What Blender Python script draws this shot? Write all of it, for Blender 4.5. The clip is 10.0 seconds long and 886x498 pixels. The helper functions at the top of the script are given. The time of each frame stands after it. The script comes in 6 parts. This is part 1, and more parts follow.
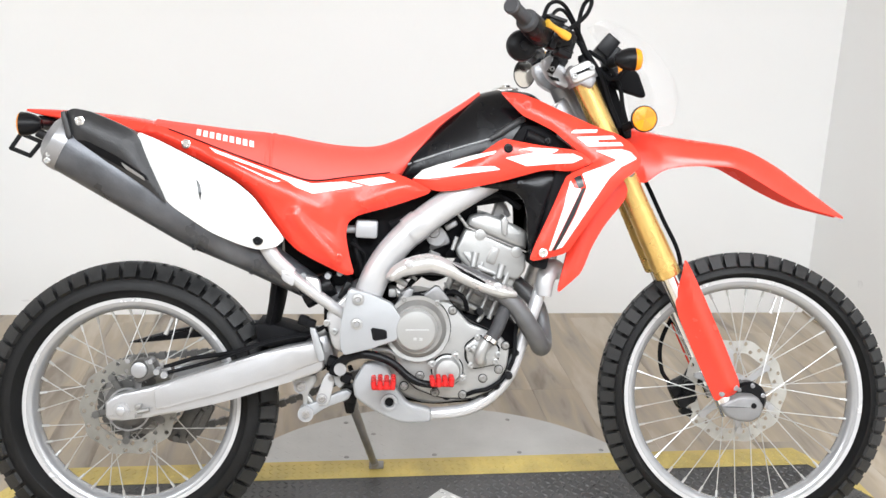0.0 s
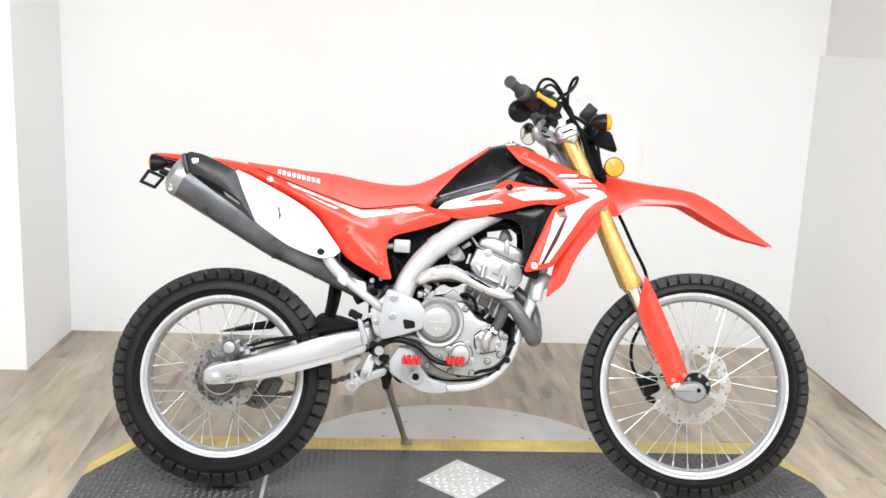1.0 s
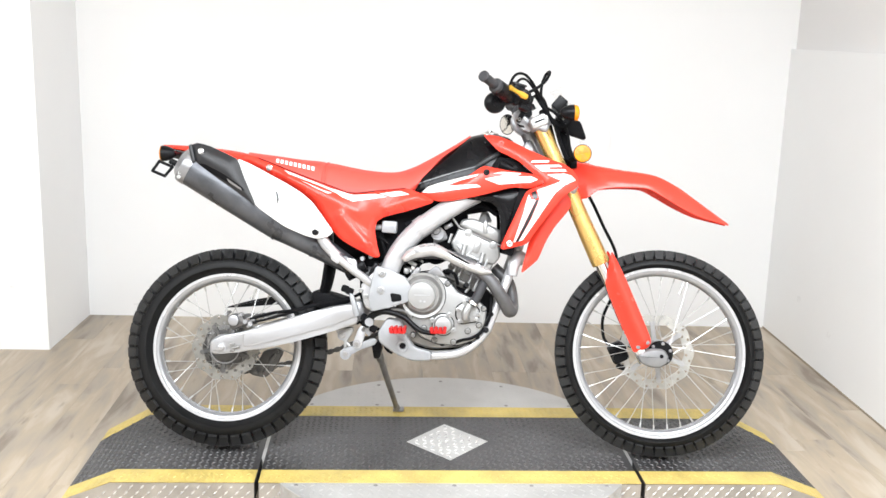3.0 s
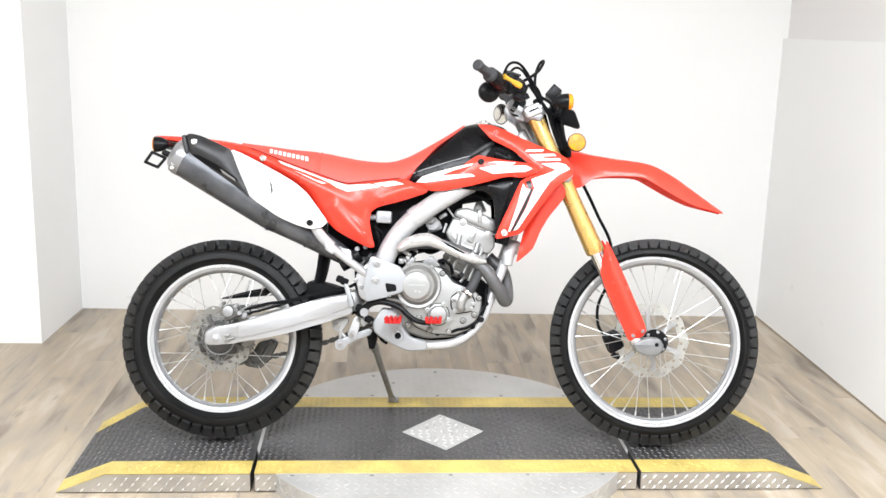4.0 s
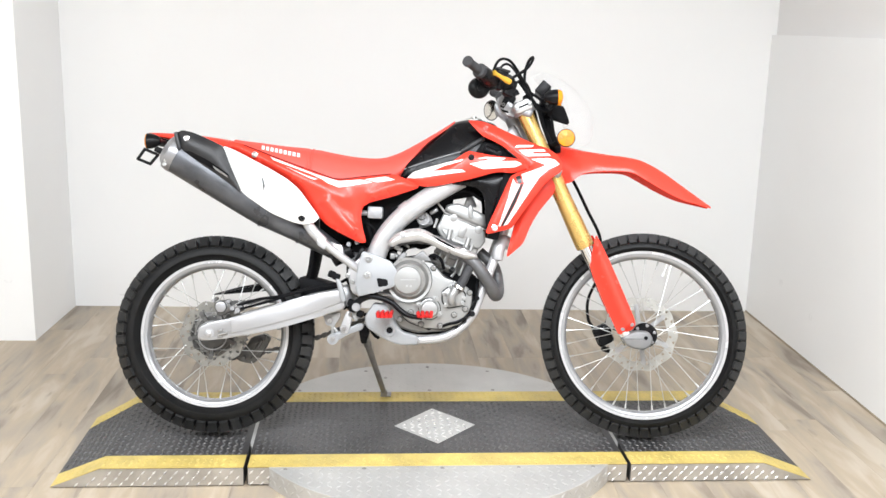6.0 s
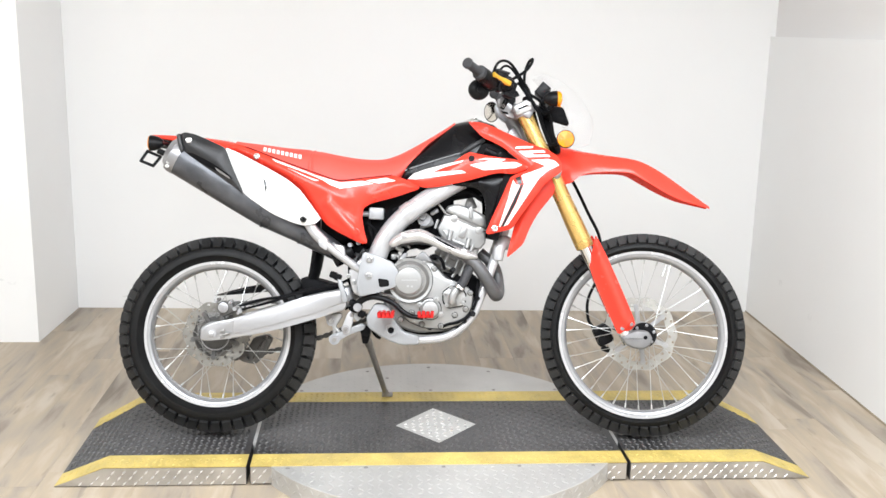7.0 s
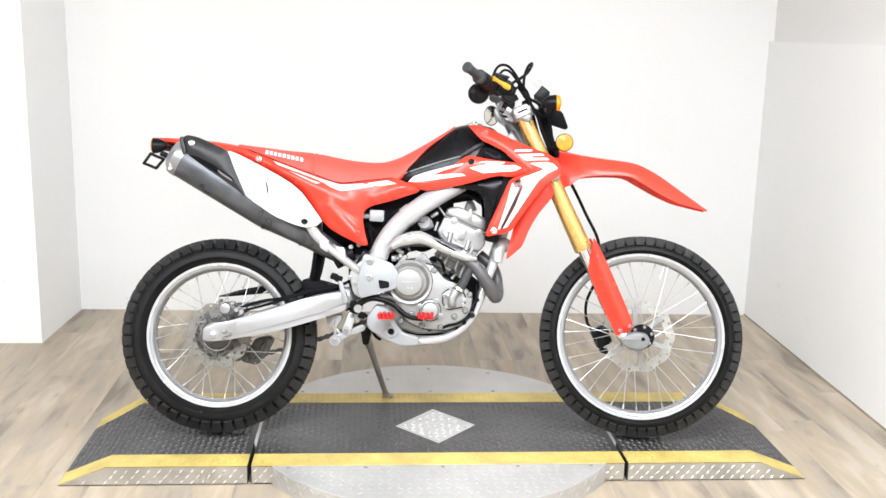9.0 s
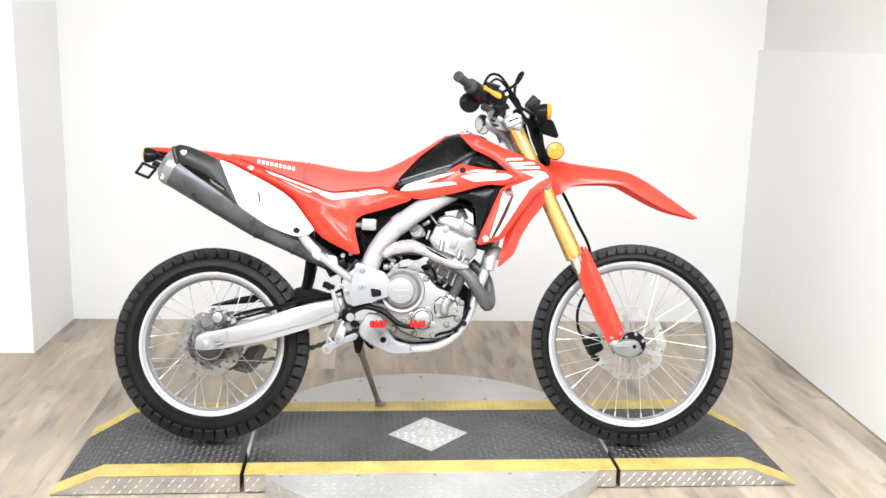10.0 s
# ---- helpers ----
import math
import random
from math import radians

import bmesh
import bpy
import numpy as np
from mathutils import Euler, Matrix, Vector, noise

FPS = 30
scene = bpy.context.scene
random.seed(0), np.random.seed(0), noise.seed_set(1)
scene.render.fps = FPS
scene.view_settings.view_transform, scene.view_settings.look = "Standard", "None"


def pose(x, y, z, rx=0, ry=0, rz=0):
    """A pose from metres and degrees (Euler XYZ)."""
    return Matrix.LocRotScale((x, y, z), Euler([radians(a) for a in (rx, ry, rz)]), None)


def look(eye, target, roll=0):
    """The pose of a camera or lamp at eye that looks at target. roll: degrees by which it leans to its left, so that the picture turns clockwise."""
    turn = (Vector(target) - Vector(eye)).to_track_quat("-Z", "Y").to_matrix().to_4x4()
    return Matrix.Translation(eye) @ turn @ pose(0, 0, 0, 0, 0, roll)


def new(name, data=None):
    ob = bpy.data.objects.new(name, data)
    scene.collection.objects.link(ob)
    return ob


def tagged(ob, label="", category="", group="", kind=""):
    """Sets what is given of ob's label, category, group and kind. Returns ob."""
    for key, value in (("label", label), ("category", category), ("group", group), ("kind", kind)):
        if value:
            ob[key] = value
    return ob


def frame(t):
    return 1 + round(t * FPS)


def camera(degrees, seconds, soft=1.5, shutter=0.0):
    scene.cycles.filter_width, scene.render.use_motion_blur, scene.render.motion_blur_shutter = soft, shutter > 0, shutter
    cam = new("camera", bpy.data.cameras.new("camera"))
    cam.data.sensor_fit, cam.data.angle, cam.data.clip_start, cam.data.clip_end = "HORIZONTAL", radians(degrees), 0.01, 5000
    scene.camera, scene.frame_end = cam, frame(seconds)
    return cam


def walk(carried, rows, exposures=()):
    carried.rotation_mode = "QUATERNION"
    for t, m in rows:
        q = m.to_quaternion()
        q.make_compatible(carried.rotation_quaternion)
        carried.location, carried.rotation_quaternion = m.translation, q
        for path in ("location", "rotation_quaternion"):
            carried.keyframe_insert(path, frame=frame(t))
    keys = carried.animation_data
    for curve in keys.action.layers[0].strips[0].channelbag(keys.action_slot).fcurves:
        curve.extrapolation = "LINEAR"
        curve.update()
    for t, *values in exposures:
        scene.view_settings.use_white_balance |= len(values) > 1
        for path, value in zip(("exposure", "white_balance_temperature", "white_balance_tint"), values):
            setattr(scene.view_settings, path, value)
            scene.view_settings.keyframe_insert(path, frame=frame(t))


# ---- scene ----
cam = camera(48.0, 10.0)
PATH = [
    (0, (-0.319, -2.177, 1.404), (-0.07, -0.273, 0.843), 2.0),
    (0.5, (-0.295, -2.583, 1.424), (-0.153, -0.646, 0.945), 2.0),
    (1, (-0.313, -2.922, 1.439), (-0.162, -0.973, 1.016), 2.5),
    (1.5, (-0.376, -3.154, 1.445), (-0.173, -1.211, 1.017), 2.1),
    (2, (-0.311, -3.225, 1.447), (-0.155, -1.285, 0.986), 2.6),
    (2.5, (-0.231, -3.225, 1.451), (-0.11, -1.274, 1.024), 1.8),
    (4, (-0.248, -3.222, 1.434), (-0.106, -1.276, 0.994), 1.6),
    (4.5, (-0.243, -3.226, 1.427), (-0.091, -1.282, 0.982), 1.4),
    (5, (-0.247, -3.236, 1.431), (-0.103, -1.291, 0.986), 1.6),
    (5.5, (-0.241, -3.242, 1.43), (-0.087, -1.298, 0.986), 1.5),
    (7, (-0.239, -3.278, 1.427), (-0.088, -1.332, 0.99), 1.3),
    (7.5, (-0.233, -3.284, 1.433), (-0.078, -1.338, 0.999), 1.1),
    (8, (-0.236, -3.291, 1.434), (-0.079, -1.344, 1.003), 1.3),
    (8.5, (-0.234, -3.296, 1.429), (-0.086, -1.349, 0.998), 1.4),
    (9, (-0.236, -3.312, 1.428), (-0.088, -1.365, 0.999), 1.4),
    (9.5, (-0.233, -3.32, 1.434), (-0.08, -1.37, 1.017), 1.3),
    (10, (-0.233, -3.324, 1.43), (-0.071, -1.374, 1.018), 1.3),
]
EXPOSURES = [(0.0, 0.05), (0.5, 0.10), (1.5, 0.14), (2.5, 0.20), (4.5, 0.22), (5.5, 0.11), (7.0, 0.06), (8.0, 0.12), (9.0, 0.19), (10.0, 0.22)]
walk(cam, [(t, look(eye, target, roll)) for t, eye, target, roll in PATH], EXPOSURES)

# ---- world and light ----
world = bpy.data.worlds.new("world")
scene.world = world
world.use_nodes = True
world.node_tree.nodes["Background"].inputs[0].default_value = (0.9, 0.95, 1.0, 1)
world.node_tree.nodes["Background"].inputs[1].default_value = 0.05
CEILING = 3.0
# unseen panels; the last, far left, is added to brighten pillar and east wall
LAMPS = [(-1.35, -2.3, 44), (-0.05, -2.3, 44), (0.75, -1.45, 36), (-1.35, -3.2, 26), (-0.05, -3.2, 30), (1.0, -3.1, 16), (-2.9, -2.4, 33)]
for x, y, watts in LAMPS:
    lamp = bpy.data.lights.new("panel_glow", "AREA")
    lamp.shape, lamp.size, lamp.size_y, lamp.energy, lamp.color = "RECTANGLE", 1.1, 0.5, watts, (0.845, 0.915, 1.0)
    new("panel_glow", lamp).matrix_world = pose(x, y, CEILING - 0.075)

# ---- materials ----
def base_material(name):
    mat = bpy.data.materials.new(name)
    mat.use_nodes = True
    return mat, mat.node_tree.nodes, mat.node_tree.links, mat.node_tree.nodes["Principled BSDF"]


def surface(name, colour, rough=0.5, metal=0.0, vary=0.06, scale=6.0, grain=0.02, grain_scale=180.0, wear=0.06, coat=0.0, spread=0.0, spec=0.5):
    """Two scales of variation in tone and roughness, with a fine relief."""
    mat, nodes, links, bsdf = base_material(name)
    where = nodes.new("ShaderNodeTexCoord")
    large, fine = nodes.new("ShaderNodeTexNoise"), nodes.new("ShaderNodeTexNoise")
    for n, s, d in ((large, scale, 5.0), (fine, grain_scale, 3.0)):
        n.inputs["Scale"].default_value, n.inputs["Detail"].default_value = s, d
        links.new(where.outputs["Object"], n.inputs["Vector"])
    ramp = nodes.new("ShaderNodeMapRange")
    ramp.inputs["From Min"].default_value, ramp.inputs["From Max"].default_value = 0.3, 0.7
    ramp.inputs["To Min"].default_value, ramp.inputs["To Max"].default_value = 1 - vary, 1 + vary
    links.new(large.outputs["Fac"], ramp.inputs["Value"])
    tone = nodes.new("ShaderNodeVectorMath")
    tone.operation = "SCALE"
    tone.inputs[0].default_value = colour
    if spread:
        info = nodes.new("ShaderNodeObjectInfo")
        each = nodes.new("ShaderNodeMapRange")
        each.inputs["To Min"].default_value, each.inputs["To Max"].default_value = 1 - spread, 1 + spread
        links.new(info.outputs["Random"], each.inputs["Value"])
        both = nodes.new("ShaderNodeMath")
        both.operation = "MULTIPLY"
        links.new(each.outputs[0], both.inputs[0])
        links.new(ramp.outputs[0], both.inputs[1])
        links.new(both.outputs[0], tone.inputs["Scale"])
    else:
        links.new(ramp.outputs[0], tone.inputs["Scale"])
    links.new(tone.outputs[0], bsdf.inputs["Base Color"])
    gloss = nodes.new("ShaderNodeMapRange")
    gloss.inputs["From Min"].default_value, gloss.inputs["From Max"].default_value = 0.3, 0.7
    gloss.inputs["To Min"].default_value, gloss.inputs["To Max"].default_value = max(0.02, rough - wear), min(1, rough + wear)
    links.new(large.outputs["Fac"], gloss.inputs["Value"])
    links.new(gloss.outputs[0], bsdf.inputs["Roughness"])
    bump = nodes.new("ShaderNodeBump")
    bump.inputs["Strength"].default_value, bump.inputs["Distance"].default_value = grain * 10, 0.001
    links.new(fine.outputs["Fac"], bump.inputs["Height"])
    links.new(bump.outputs[0], bsdf.inputs["Normal"])
    bsdf.inputs["Metallic"].default_value = metal
    bsdf.inputs["Coat Weight"].default_value = coat
    bsdf.inputs["Specular IOR Level"].default_value = spec
    return mat


RED = surface("red_plastic", (0.86, 0.052, 0.030), 0.24, 0, 0.03, 9, 0.004, 300, spec=0.4)
RED_SEAT = surface("red_seat_vinyl", (0.85, 0.076, 0.054), 0.55, 0, 0.05, 12, 0.05, 500)
WHITE = surface("white_plastic", (0.80, 0.80, 0.79), 0.35, 0, 0.02, 8, 0.003, 300)
DECAL = surface("white_decal", (0.82, 0.82, 0.81), 0.3, 0, 0.02, 20, 0.002, 300)
DECAL_BLACK = surface("black_decal", (0.015, 0.015, 0.017), 0.3, 0, 0.1, 20, 0.002, 300)
BLACK = surface("black_plastic", (0.007, 0.007, 0.008), 0.30, 0, 0.15, 14, 0.03, 500, spec=0.14)
GLOSS_BLACK = surface("satin_black_cover", (0.005, 0.005, 0.006), 0.24, 0, 0.1, 14, 0.006, 300, spec=0.2)
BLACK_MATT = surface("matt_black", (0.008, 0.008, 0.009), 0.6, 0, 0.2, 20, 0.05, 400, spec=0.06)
# tread paler for dust and caught light, carcass darker for shaded gaps
RUBBER = surface("tyre_rubber", (0.0068, 0.0068, 0.0070), 0.48, 0, 0.3, 9, 0.06, 260, spread=0.15, spec=0.20)
TREAD_RUBBER = surface("dusty_lit_tread_rubber", (0.0165, 0.0165, 0.0167), 0.40, 0, 0.4, 14, 0.06, 260, wear=0.12, spread=0.3, spec=0.36)
GREY_RUBBER = surface("grip_rubber", (0.035, 0.035, 0.038), 0.65, 0, 0.15, 30, 0.08, 300)
SILVER = surface("silver_paint", (0.46, 0.46, 0.47), 0.30, 0.35, 0.03, 12, 0.01, 300, wear=0.02)
SWING = surface("brushed_aluminium", (0.405, 0.405, 0.415), 0.34, 0.6, 0.02, 10, 0.02, 220, wear=0.015)
GREY = surface("grey_cast_guard", (0.31, 0.318, 0.33), 0.40, 0.2, 0.05, 10, 0.02, 250)
ENGINE = surface("engine_silver", (0.335, 0.335, 0.33), 0.37, 0.5, 0.03, 14, 0.025, 220, wear=0.03)
# darker copy of engine_silver; shade on recessed castings is in its colour
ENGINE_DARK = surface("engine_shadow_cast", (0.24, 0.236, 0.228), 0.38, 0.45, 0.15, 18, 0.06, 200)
RIM = surface("anodised_rim", (0.37, 0.375, 0.385), 0.24, 0.5, 0.03, 10, 0.01, 300, wear=0.015)
FLANGE = surface("polished_rim_flange", (0.58, 0.58, 0.59), 0.26, 0.4, 0.02, 20, 0.004, 300, wear=0.02)
STEEL = surface("spoke_steel", (0.50, 0.50, 0.49), 0.30, 0.6, 0.0, 40, 0.0, 300, wear=0.0)
CHROME = surface("chrome", (0.85, 0.85, 0.86), 0.12, 1.0, 0.02, 20, 0.0, 300)
FRONT_DISC = surface("bright_disc_steel", (0.46, 0.45, 0.42), 0.36, 0.55, 0.08, 30, 0.03, 250)
DISC = surface("brake_disc_steel", (0.22, 0.213, 0.195), 0.34, 0.5, 0.08, 30, 0.03, 250)
GOLD = surface("gold_anodised_fork", (0.70, 0.47, 0.16), 0.26, 0.75, 0.05, 10, 0.01, 300)
CAST = surface("grey_cast_alloy", (0.21, 0.21, 0.213), 0.42, 0.3, 0.12, 18, 0.05, 220)
AMBER_DEEP = surface("deep_amber_facet", (0.66, 0.21, 0.003), 0.25, 0, 0.05, 60, 0.02, 120)
GOLD_LEVER = surface("gold_lever", (0.78, 0.46, 0.05), 0.35, 0.4, 0.05, 10, 0.01, 300)
HUB = surface("dark_hub_alloy", (0.10, 0.098, 0.095), 0.4, 0.5, 0.15, 30, 0.03, 200)
MUFFLER = surface("graphite_muffler", (0.088, 0.092, 0.103), 0.32, 0.35, 0.35, 16, 0.04, 240)
PIPE = surface("dark_header_pipe", (0.12, 0.12, 0.124), 0.42, 0.4, 0.2, 14, 0.03, 240)
AMBER = surface("amber_lens", (0.80, 0.27, 0.003), 0.22, 0, 0.06, 60, 0.03, 120)
RED_METAL = surface("red_anodised", (0.66, 0.025, 0.025), 0.26, 0.5, 0.1, 40, 0.03, 200)
STAND = surface("stand_steel", (0.30, 0.29, 0.28), 0.45, 0.6, 0.2, 20, 0.03, 200)
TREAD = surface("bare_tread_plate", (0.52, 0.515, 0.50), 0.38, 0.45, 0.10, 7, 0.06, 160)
# darker and tanner than the bare plate; for the front edges
TREAD_SIDE = surface("tan_tread_plate", (0.40, 0.37, 0.33), 0.4, 0.4, 0.2, 9, 0.06, 160)
DECK = surface("charcoal_deck_paint", (0.051, 0.049, 0.049), 0.40, 0.15, 0.45, 5, 0.08, 140)
DECK_WORN = surface("worn_deck_lozenge", (0.082, 0.080, 0.080), 0.42, 0.15, 0.35, 6, 0.05, 140)
YELLOW = surface("yellow_edge_paint", (0.555, 0.425, 0.125), 0.45, 0, 0.20, 11, 0.06, 140)
LUG = surface("polished_lug", (0.80, 0.79, 0.77), 0.28, 0.6, 0.06, 20, 0.02, 160)
WALL = surface("white_wall_paint", (0.86, 0.86, 0.855), 0.75, 0, 0.015, 1.2, 0.02, 90)
SHIELD_METAL = surface("satin_shield", (0.52, 0.52, 0.515), 0.30, 0.5, 0.08, 20, 0.02, 200)
# a little darker and greyer than WALL, above the ledge only
WALL_UPPER = surface("upper_wall_tone", (0.78, 0.768, 0.758), 0.75, 0, 0.015, 1.2, 0.02, 90)
# for unseen walls; paleness set to bounce light onto bike and east wall
BEIGE = surface("pale_wall_paint", (0.72, 0.70, 0.67), 0.75, 0, 0.04, 1.5, 0.02, 90)
CLAMP = surface("satin_clamp_alloy", (0.32, 0.32, 0.33), 0.34, 0.5, 0.08, 20, 0.03, 250)
GUARD_GREY = surface("charcoal_guard_plastic", (0.020, 0.020, 0.0215), 0.40, 0, 0.25, 14, 0.05, 400, spec=0.4)
SCUFF = surface("grey_scuff", (0.79, 0.79, 0.785), 0.7, 0, 0.1, 30, 0.02, 90)
CEIL = surface("white_ceiling_board", (0.8, 0.8, 0.79), 0.85, 0, 0.02, 2, 0.04, 60)
MIRROR = surface("mirror_glass", (0.88, 0.86, 0.82), 0.08, 1.0, 0, 5, 0.0, 100)
LAMP_HOUSING = surface("lamp_housing", (0.75, 0.75, 0.75), 0.4, 0, 0.02, 5, 0.0, 100)


def make_oak():
    mat, nodes, links, bsdf = base_material("pale_oak_plank")
    where, info = nodes.new("ShaderNodeTexCoord"), nodes.new("ShaderNodeObjectInfo")
    shift = nodes.new("ShaderNodeVectorMath")
    shift.operation = "MULTIPLY_ADD"
    links.new(info.outputs["Random"], shift.inputs[0])
    shift.inputs[1].default_value = (37.0, 91.0, 13.0)
    links.new(where.outputs["Object"], shift.inputs[2])
    stretch = nodes.new("ShaderNodeMapping")
    stretch.inputs["Scale"].default_value = (6.0, 1.0, 1.0)
    links.new(shift.outputs[0], stretch.inputs["Vector"])
    grain, blotch = nodes.new("ShaderNodeTexNoise"), nodes.new("ShaderNodeTexNoise")
    grain.inputs["Scale"].default_value, grain.inputs["Detail"].default_value, grain.inputs["Distortion"].default_value = 2.2, 7.0, 0.9
    blotch.inputs["Scale"].default_value, blotch.inputs["Detail"].default_value = 1.25, 4.0
    for n in (grain, blotch):
        links.new(stretch.outputs[0], n.inputs["Vector"])
    ramp = nodes.new("ShaderNodeValToRGB")
    ramp.color_ramp.elements[0].position, ramp.color_ramp.elements[0].color = 0.37, (0.212, 0.171, 0.129, 1)
    ramp.color_ramp.elements[1].position, ramp.color_ramp.elements[1].color = 0.61, (0.494, 0.430, 0.346, 1)
    gold = ramp.color_ramp.elements.new(0.52)
    gold.color = (0.406, 0.331, 0.240, 1)
    grey = ramp.color_ramp.elements.new(0.44)
    grey.color = (0.337, 0.288, 0.231, 1)
    add = nodes.new("ShaderNodeMath")
    add.operation = "MULTIPLY_ADD"
    add.inputs[1].default_value, add.inputs[2].default_value = 0.45, 0.0
    links.new(grain.outputs["Fac"], add.inputs[0])
    add2 = nodes.new("ShaderNodeMath")
    add2.operation = "MULTIPLY_ADD"
    add2.inputs[1].default_value = 0.55
    links.new(blotch.outputs["Fac"], add2.inputs[0])
    links.new(add.outputs[0], add2.inputs[2])
    links.new(add2.outputs[0], ramp.inputs[0])
    each = nodes.new("ShaderNodeMapRange")
    each.inputs["To Min"].default_value, each.inputs["To Max"].default_value = 0.96, 1.04
    links.new(info.outputs["Random"], each.inputs["Value"])
    knot, spot, both = nodes.new("ShaderNodeTexNoise"), nodes.new("ShaderNodeMapRange"), nodes.new("ShaderNodeMath")
    knot.inputs["Scale"].default_value, knot.inputs["Detail"].default_value = 4.5, 3.0
    links.new(stretch.outputs[0], knot.inputs["Vector"])
    spot.inputs["From Min"].default_value, spot.inputs["From Max"].default_value = 0.66, 0.78
    spot.inputs["To Min"].default_value, spot.inputs["To Max"].default_value = 1.0, 0.62
    links.new(knot.outputs["Fac"], spot.inputs["Value"])
    both.operation = "MULTIPLY"
    links.new(spot.outputs[0], both.inputs[0])
    links.new(each.outputs[0], both.inputs[1])
    tone = nodes.new("ShaderNodeVectorMath")
    tone.operation = "SCALE"
    links.new(ramp.outputs[0], tone.inputs[0])
    links.new(both.outputs[0], tone.inputs["Scale"])
    links.new(tone.outputs[0], bsdf.inputs["Base Color"])
    bsdf.inputs["Roughness"].default_value = 0.42
    bump = nodes.new("ShaderNodeBump")
    bump.inputs["Strength"].default_value, bump.inputs["Distance"].default_value = 0.12, 0.001
    links.new(grain.outputs["Fac"], bump.inputs["Height"])
    links.new(bump.outputs[0], bsdf.inputs["Normal"])
    return mat


def make_clear(name, colour, weight, rough):
    """Thin frosted polycarbonate: part of the light passes straight through."""
    mat, nodes, links, bsdf = base_material(name)
    clear, mix = nodes.new("ShaderNodeBsdfTransparent"), nodes.new("ShaderNodeMixShader")
    bsdf.inputs["Base Color"].default_value, bsdf.inputs["Roughness"].default_value = (*colour, 1), rough
    mix.inputs[0].default_value = weight
    links.new(clear.outputs[0], mix.inputs[1])
    links.new(bsdf.outputs[0], mix.inputs[2])
    links.new(mix.outputs[0], nodes["Material Output"].inputs["Surface"])
    return mat


def make_glow(name, colour, strength):
    mat, nodes, links, bsdf = base_material(name)
    bsdf.inputs["Emission Color"].default_value, bsdf.inputs["Emission Strength"].default_value = (*colour, 1), strength
    return mat


OAK = make_oak()
SEAM = surface("floor_seam", (0.36, 0.30, 0.23), 0.7, 0, 0.2, 4, 0.02, 100)
SCREEN = make_clear("clear_windscreen", (0.9, 0.9, 0.91), 0.045, 0.12)
GLOW = make_glow("lamp_diffuser", (1.0, 0.97, 0.93), 6.0)

# ---- building helpers ----
def finish(bm, name, material, angle=35):
    bmesh.ops.recalc_face_normals(bm, faces=bm.faces)
    for face in bm.faces:
        face.smooth = True
    limit = radians(angle)
    for edge in bm.edges:
        edge.smooth = len(edge.link_faces) == 2 and edge.calc_face_angle(4.0) < limit
    mesh = bpy.data.meshes.new(name)
    bm.to_mesh(mesh)
    bm.free()
    mesh.materials.append(material)
    return mesh


def part(name, bm, material, parent, label="", at=None, angle=35):
    ob = new(name, bm if isinstance(bm, bpy.types.Mesh) else finish(bm, name, material, angle))
    ob.parent = parent
    if at is not None:
        ob.matrix_basis = at
    return tagged(ob, label)


def split(name, bm, material, parent, label=""):
    """Each loose piece of the mesh as a part of its own."""
    bm.verts.index_update()
    left = set(bm.verts)
    while left:
        stack, island = [left.pop()], []
        while stack:
            v = stack.pop()
            island.append(v)
            for e in v.link_edges:
                w = e.other_vert(v)
                if w in left:
                    left.discard(w)
                    stack.append(w)
        piece = bmesh.new()
        made = {v: piece.verts.new(v.co) for v in island}
        for f in {f for v in island for f in v.link_faces}:
            piece.faces.new([made[v] for v in f.verts])
        part(name, piece, material, parent, label)
    bm.free()


def thing(name, label, category, at=None, group="", kind=""):
    ob = new(name)
    ob.empty_display_size = 0.1
    if at is not None:
        ob.matrix_world = at
    return tagged(ob, label, category, group, kind)


def single(name, bm, material, label, category, at=None, group="", kind="", angle=35):
    ob = new(name, finish(bm, name, material, angle))
    if at is not None:
        ob.matrix_world = at
    return tagged(ob, label, category, group, kind)


def box(bm, size, at=None, bevel=0.0, segments=2):
    m = (at or Matrix()) @ Matrix.Diagonal((*size, 1))
    made = bmesh.ops.create_cube(bm, size=1.0, matrix=m)["verts"]
    if bevel:
        edges = list({e for v in made for e in v.link_edges})
        bmesh.ops.bevel(bm, geom=edges, offset=bevel, segments=segments, affect="EDGES", profile=0.5)
    return bm


def lathe(bm, profile, at=None, seg=48, closed=False):
    """Turn (along, radius) pairs about the Y axis."""
    m = at or Matrix()
    rings = []
    for y, r in profile:
        if r < 1e-6:
            rings.append([bm.verts.new(m @ Vector((0, y, 0)))])
        else:
            rings.append([bm.verts.new(m @ Vector((r * math.cos(a), y, r * math.sin(a)))) for a in (2 * math.pi * i / seg for i in range(seg))])
    pairs = list(zip(rings, rings[1:])) + ([(rings[-1], rings[0])] if closed else [])
    for a, b in pairs:
        for i in range(seg):
            j = (i + 1) % seg
            if len(a) == 1 and len(b) > 1:
                bm.faces.new((a[0], b[i], b[j]))
            elif len(b) == 1 and len(a) > 1:
                bm.faces.new((a[i], b[0], a[j]))
            elif len(a) > 1:
                bm.faces.new((a[i], b[i], b[j], a[j]))
    return bm


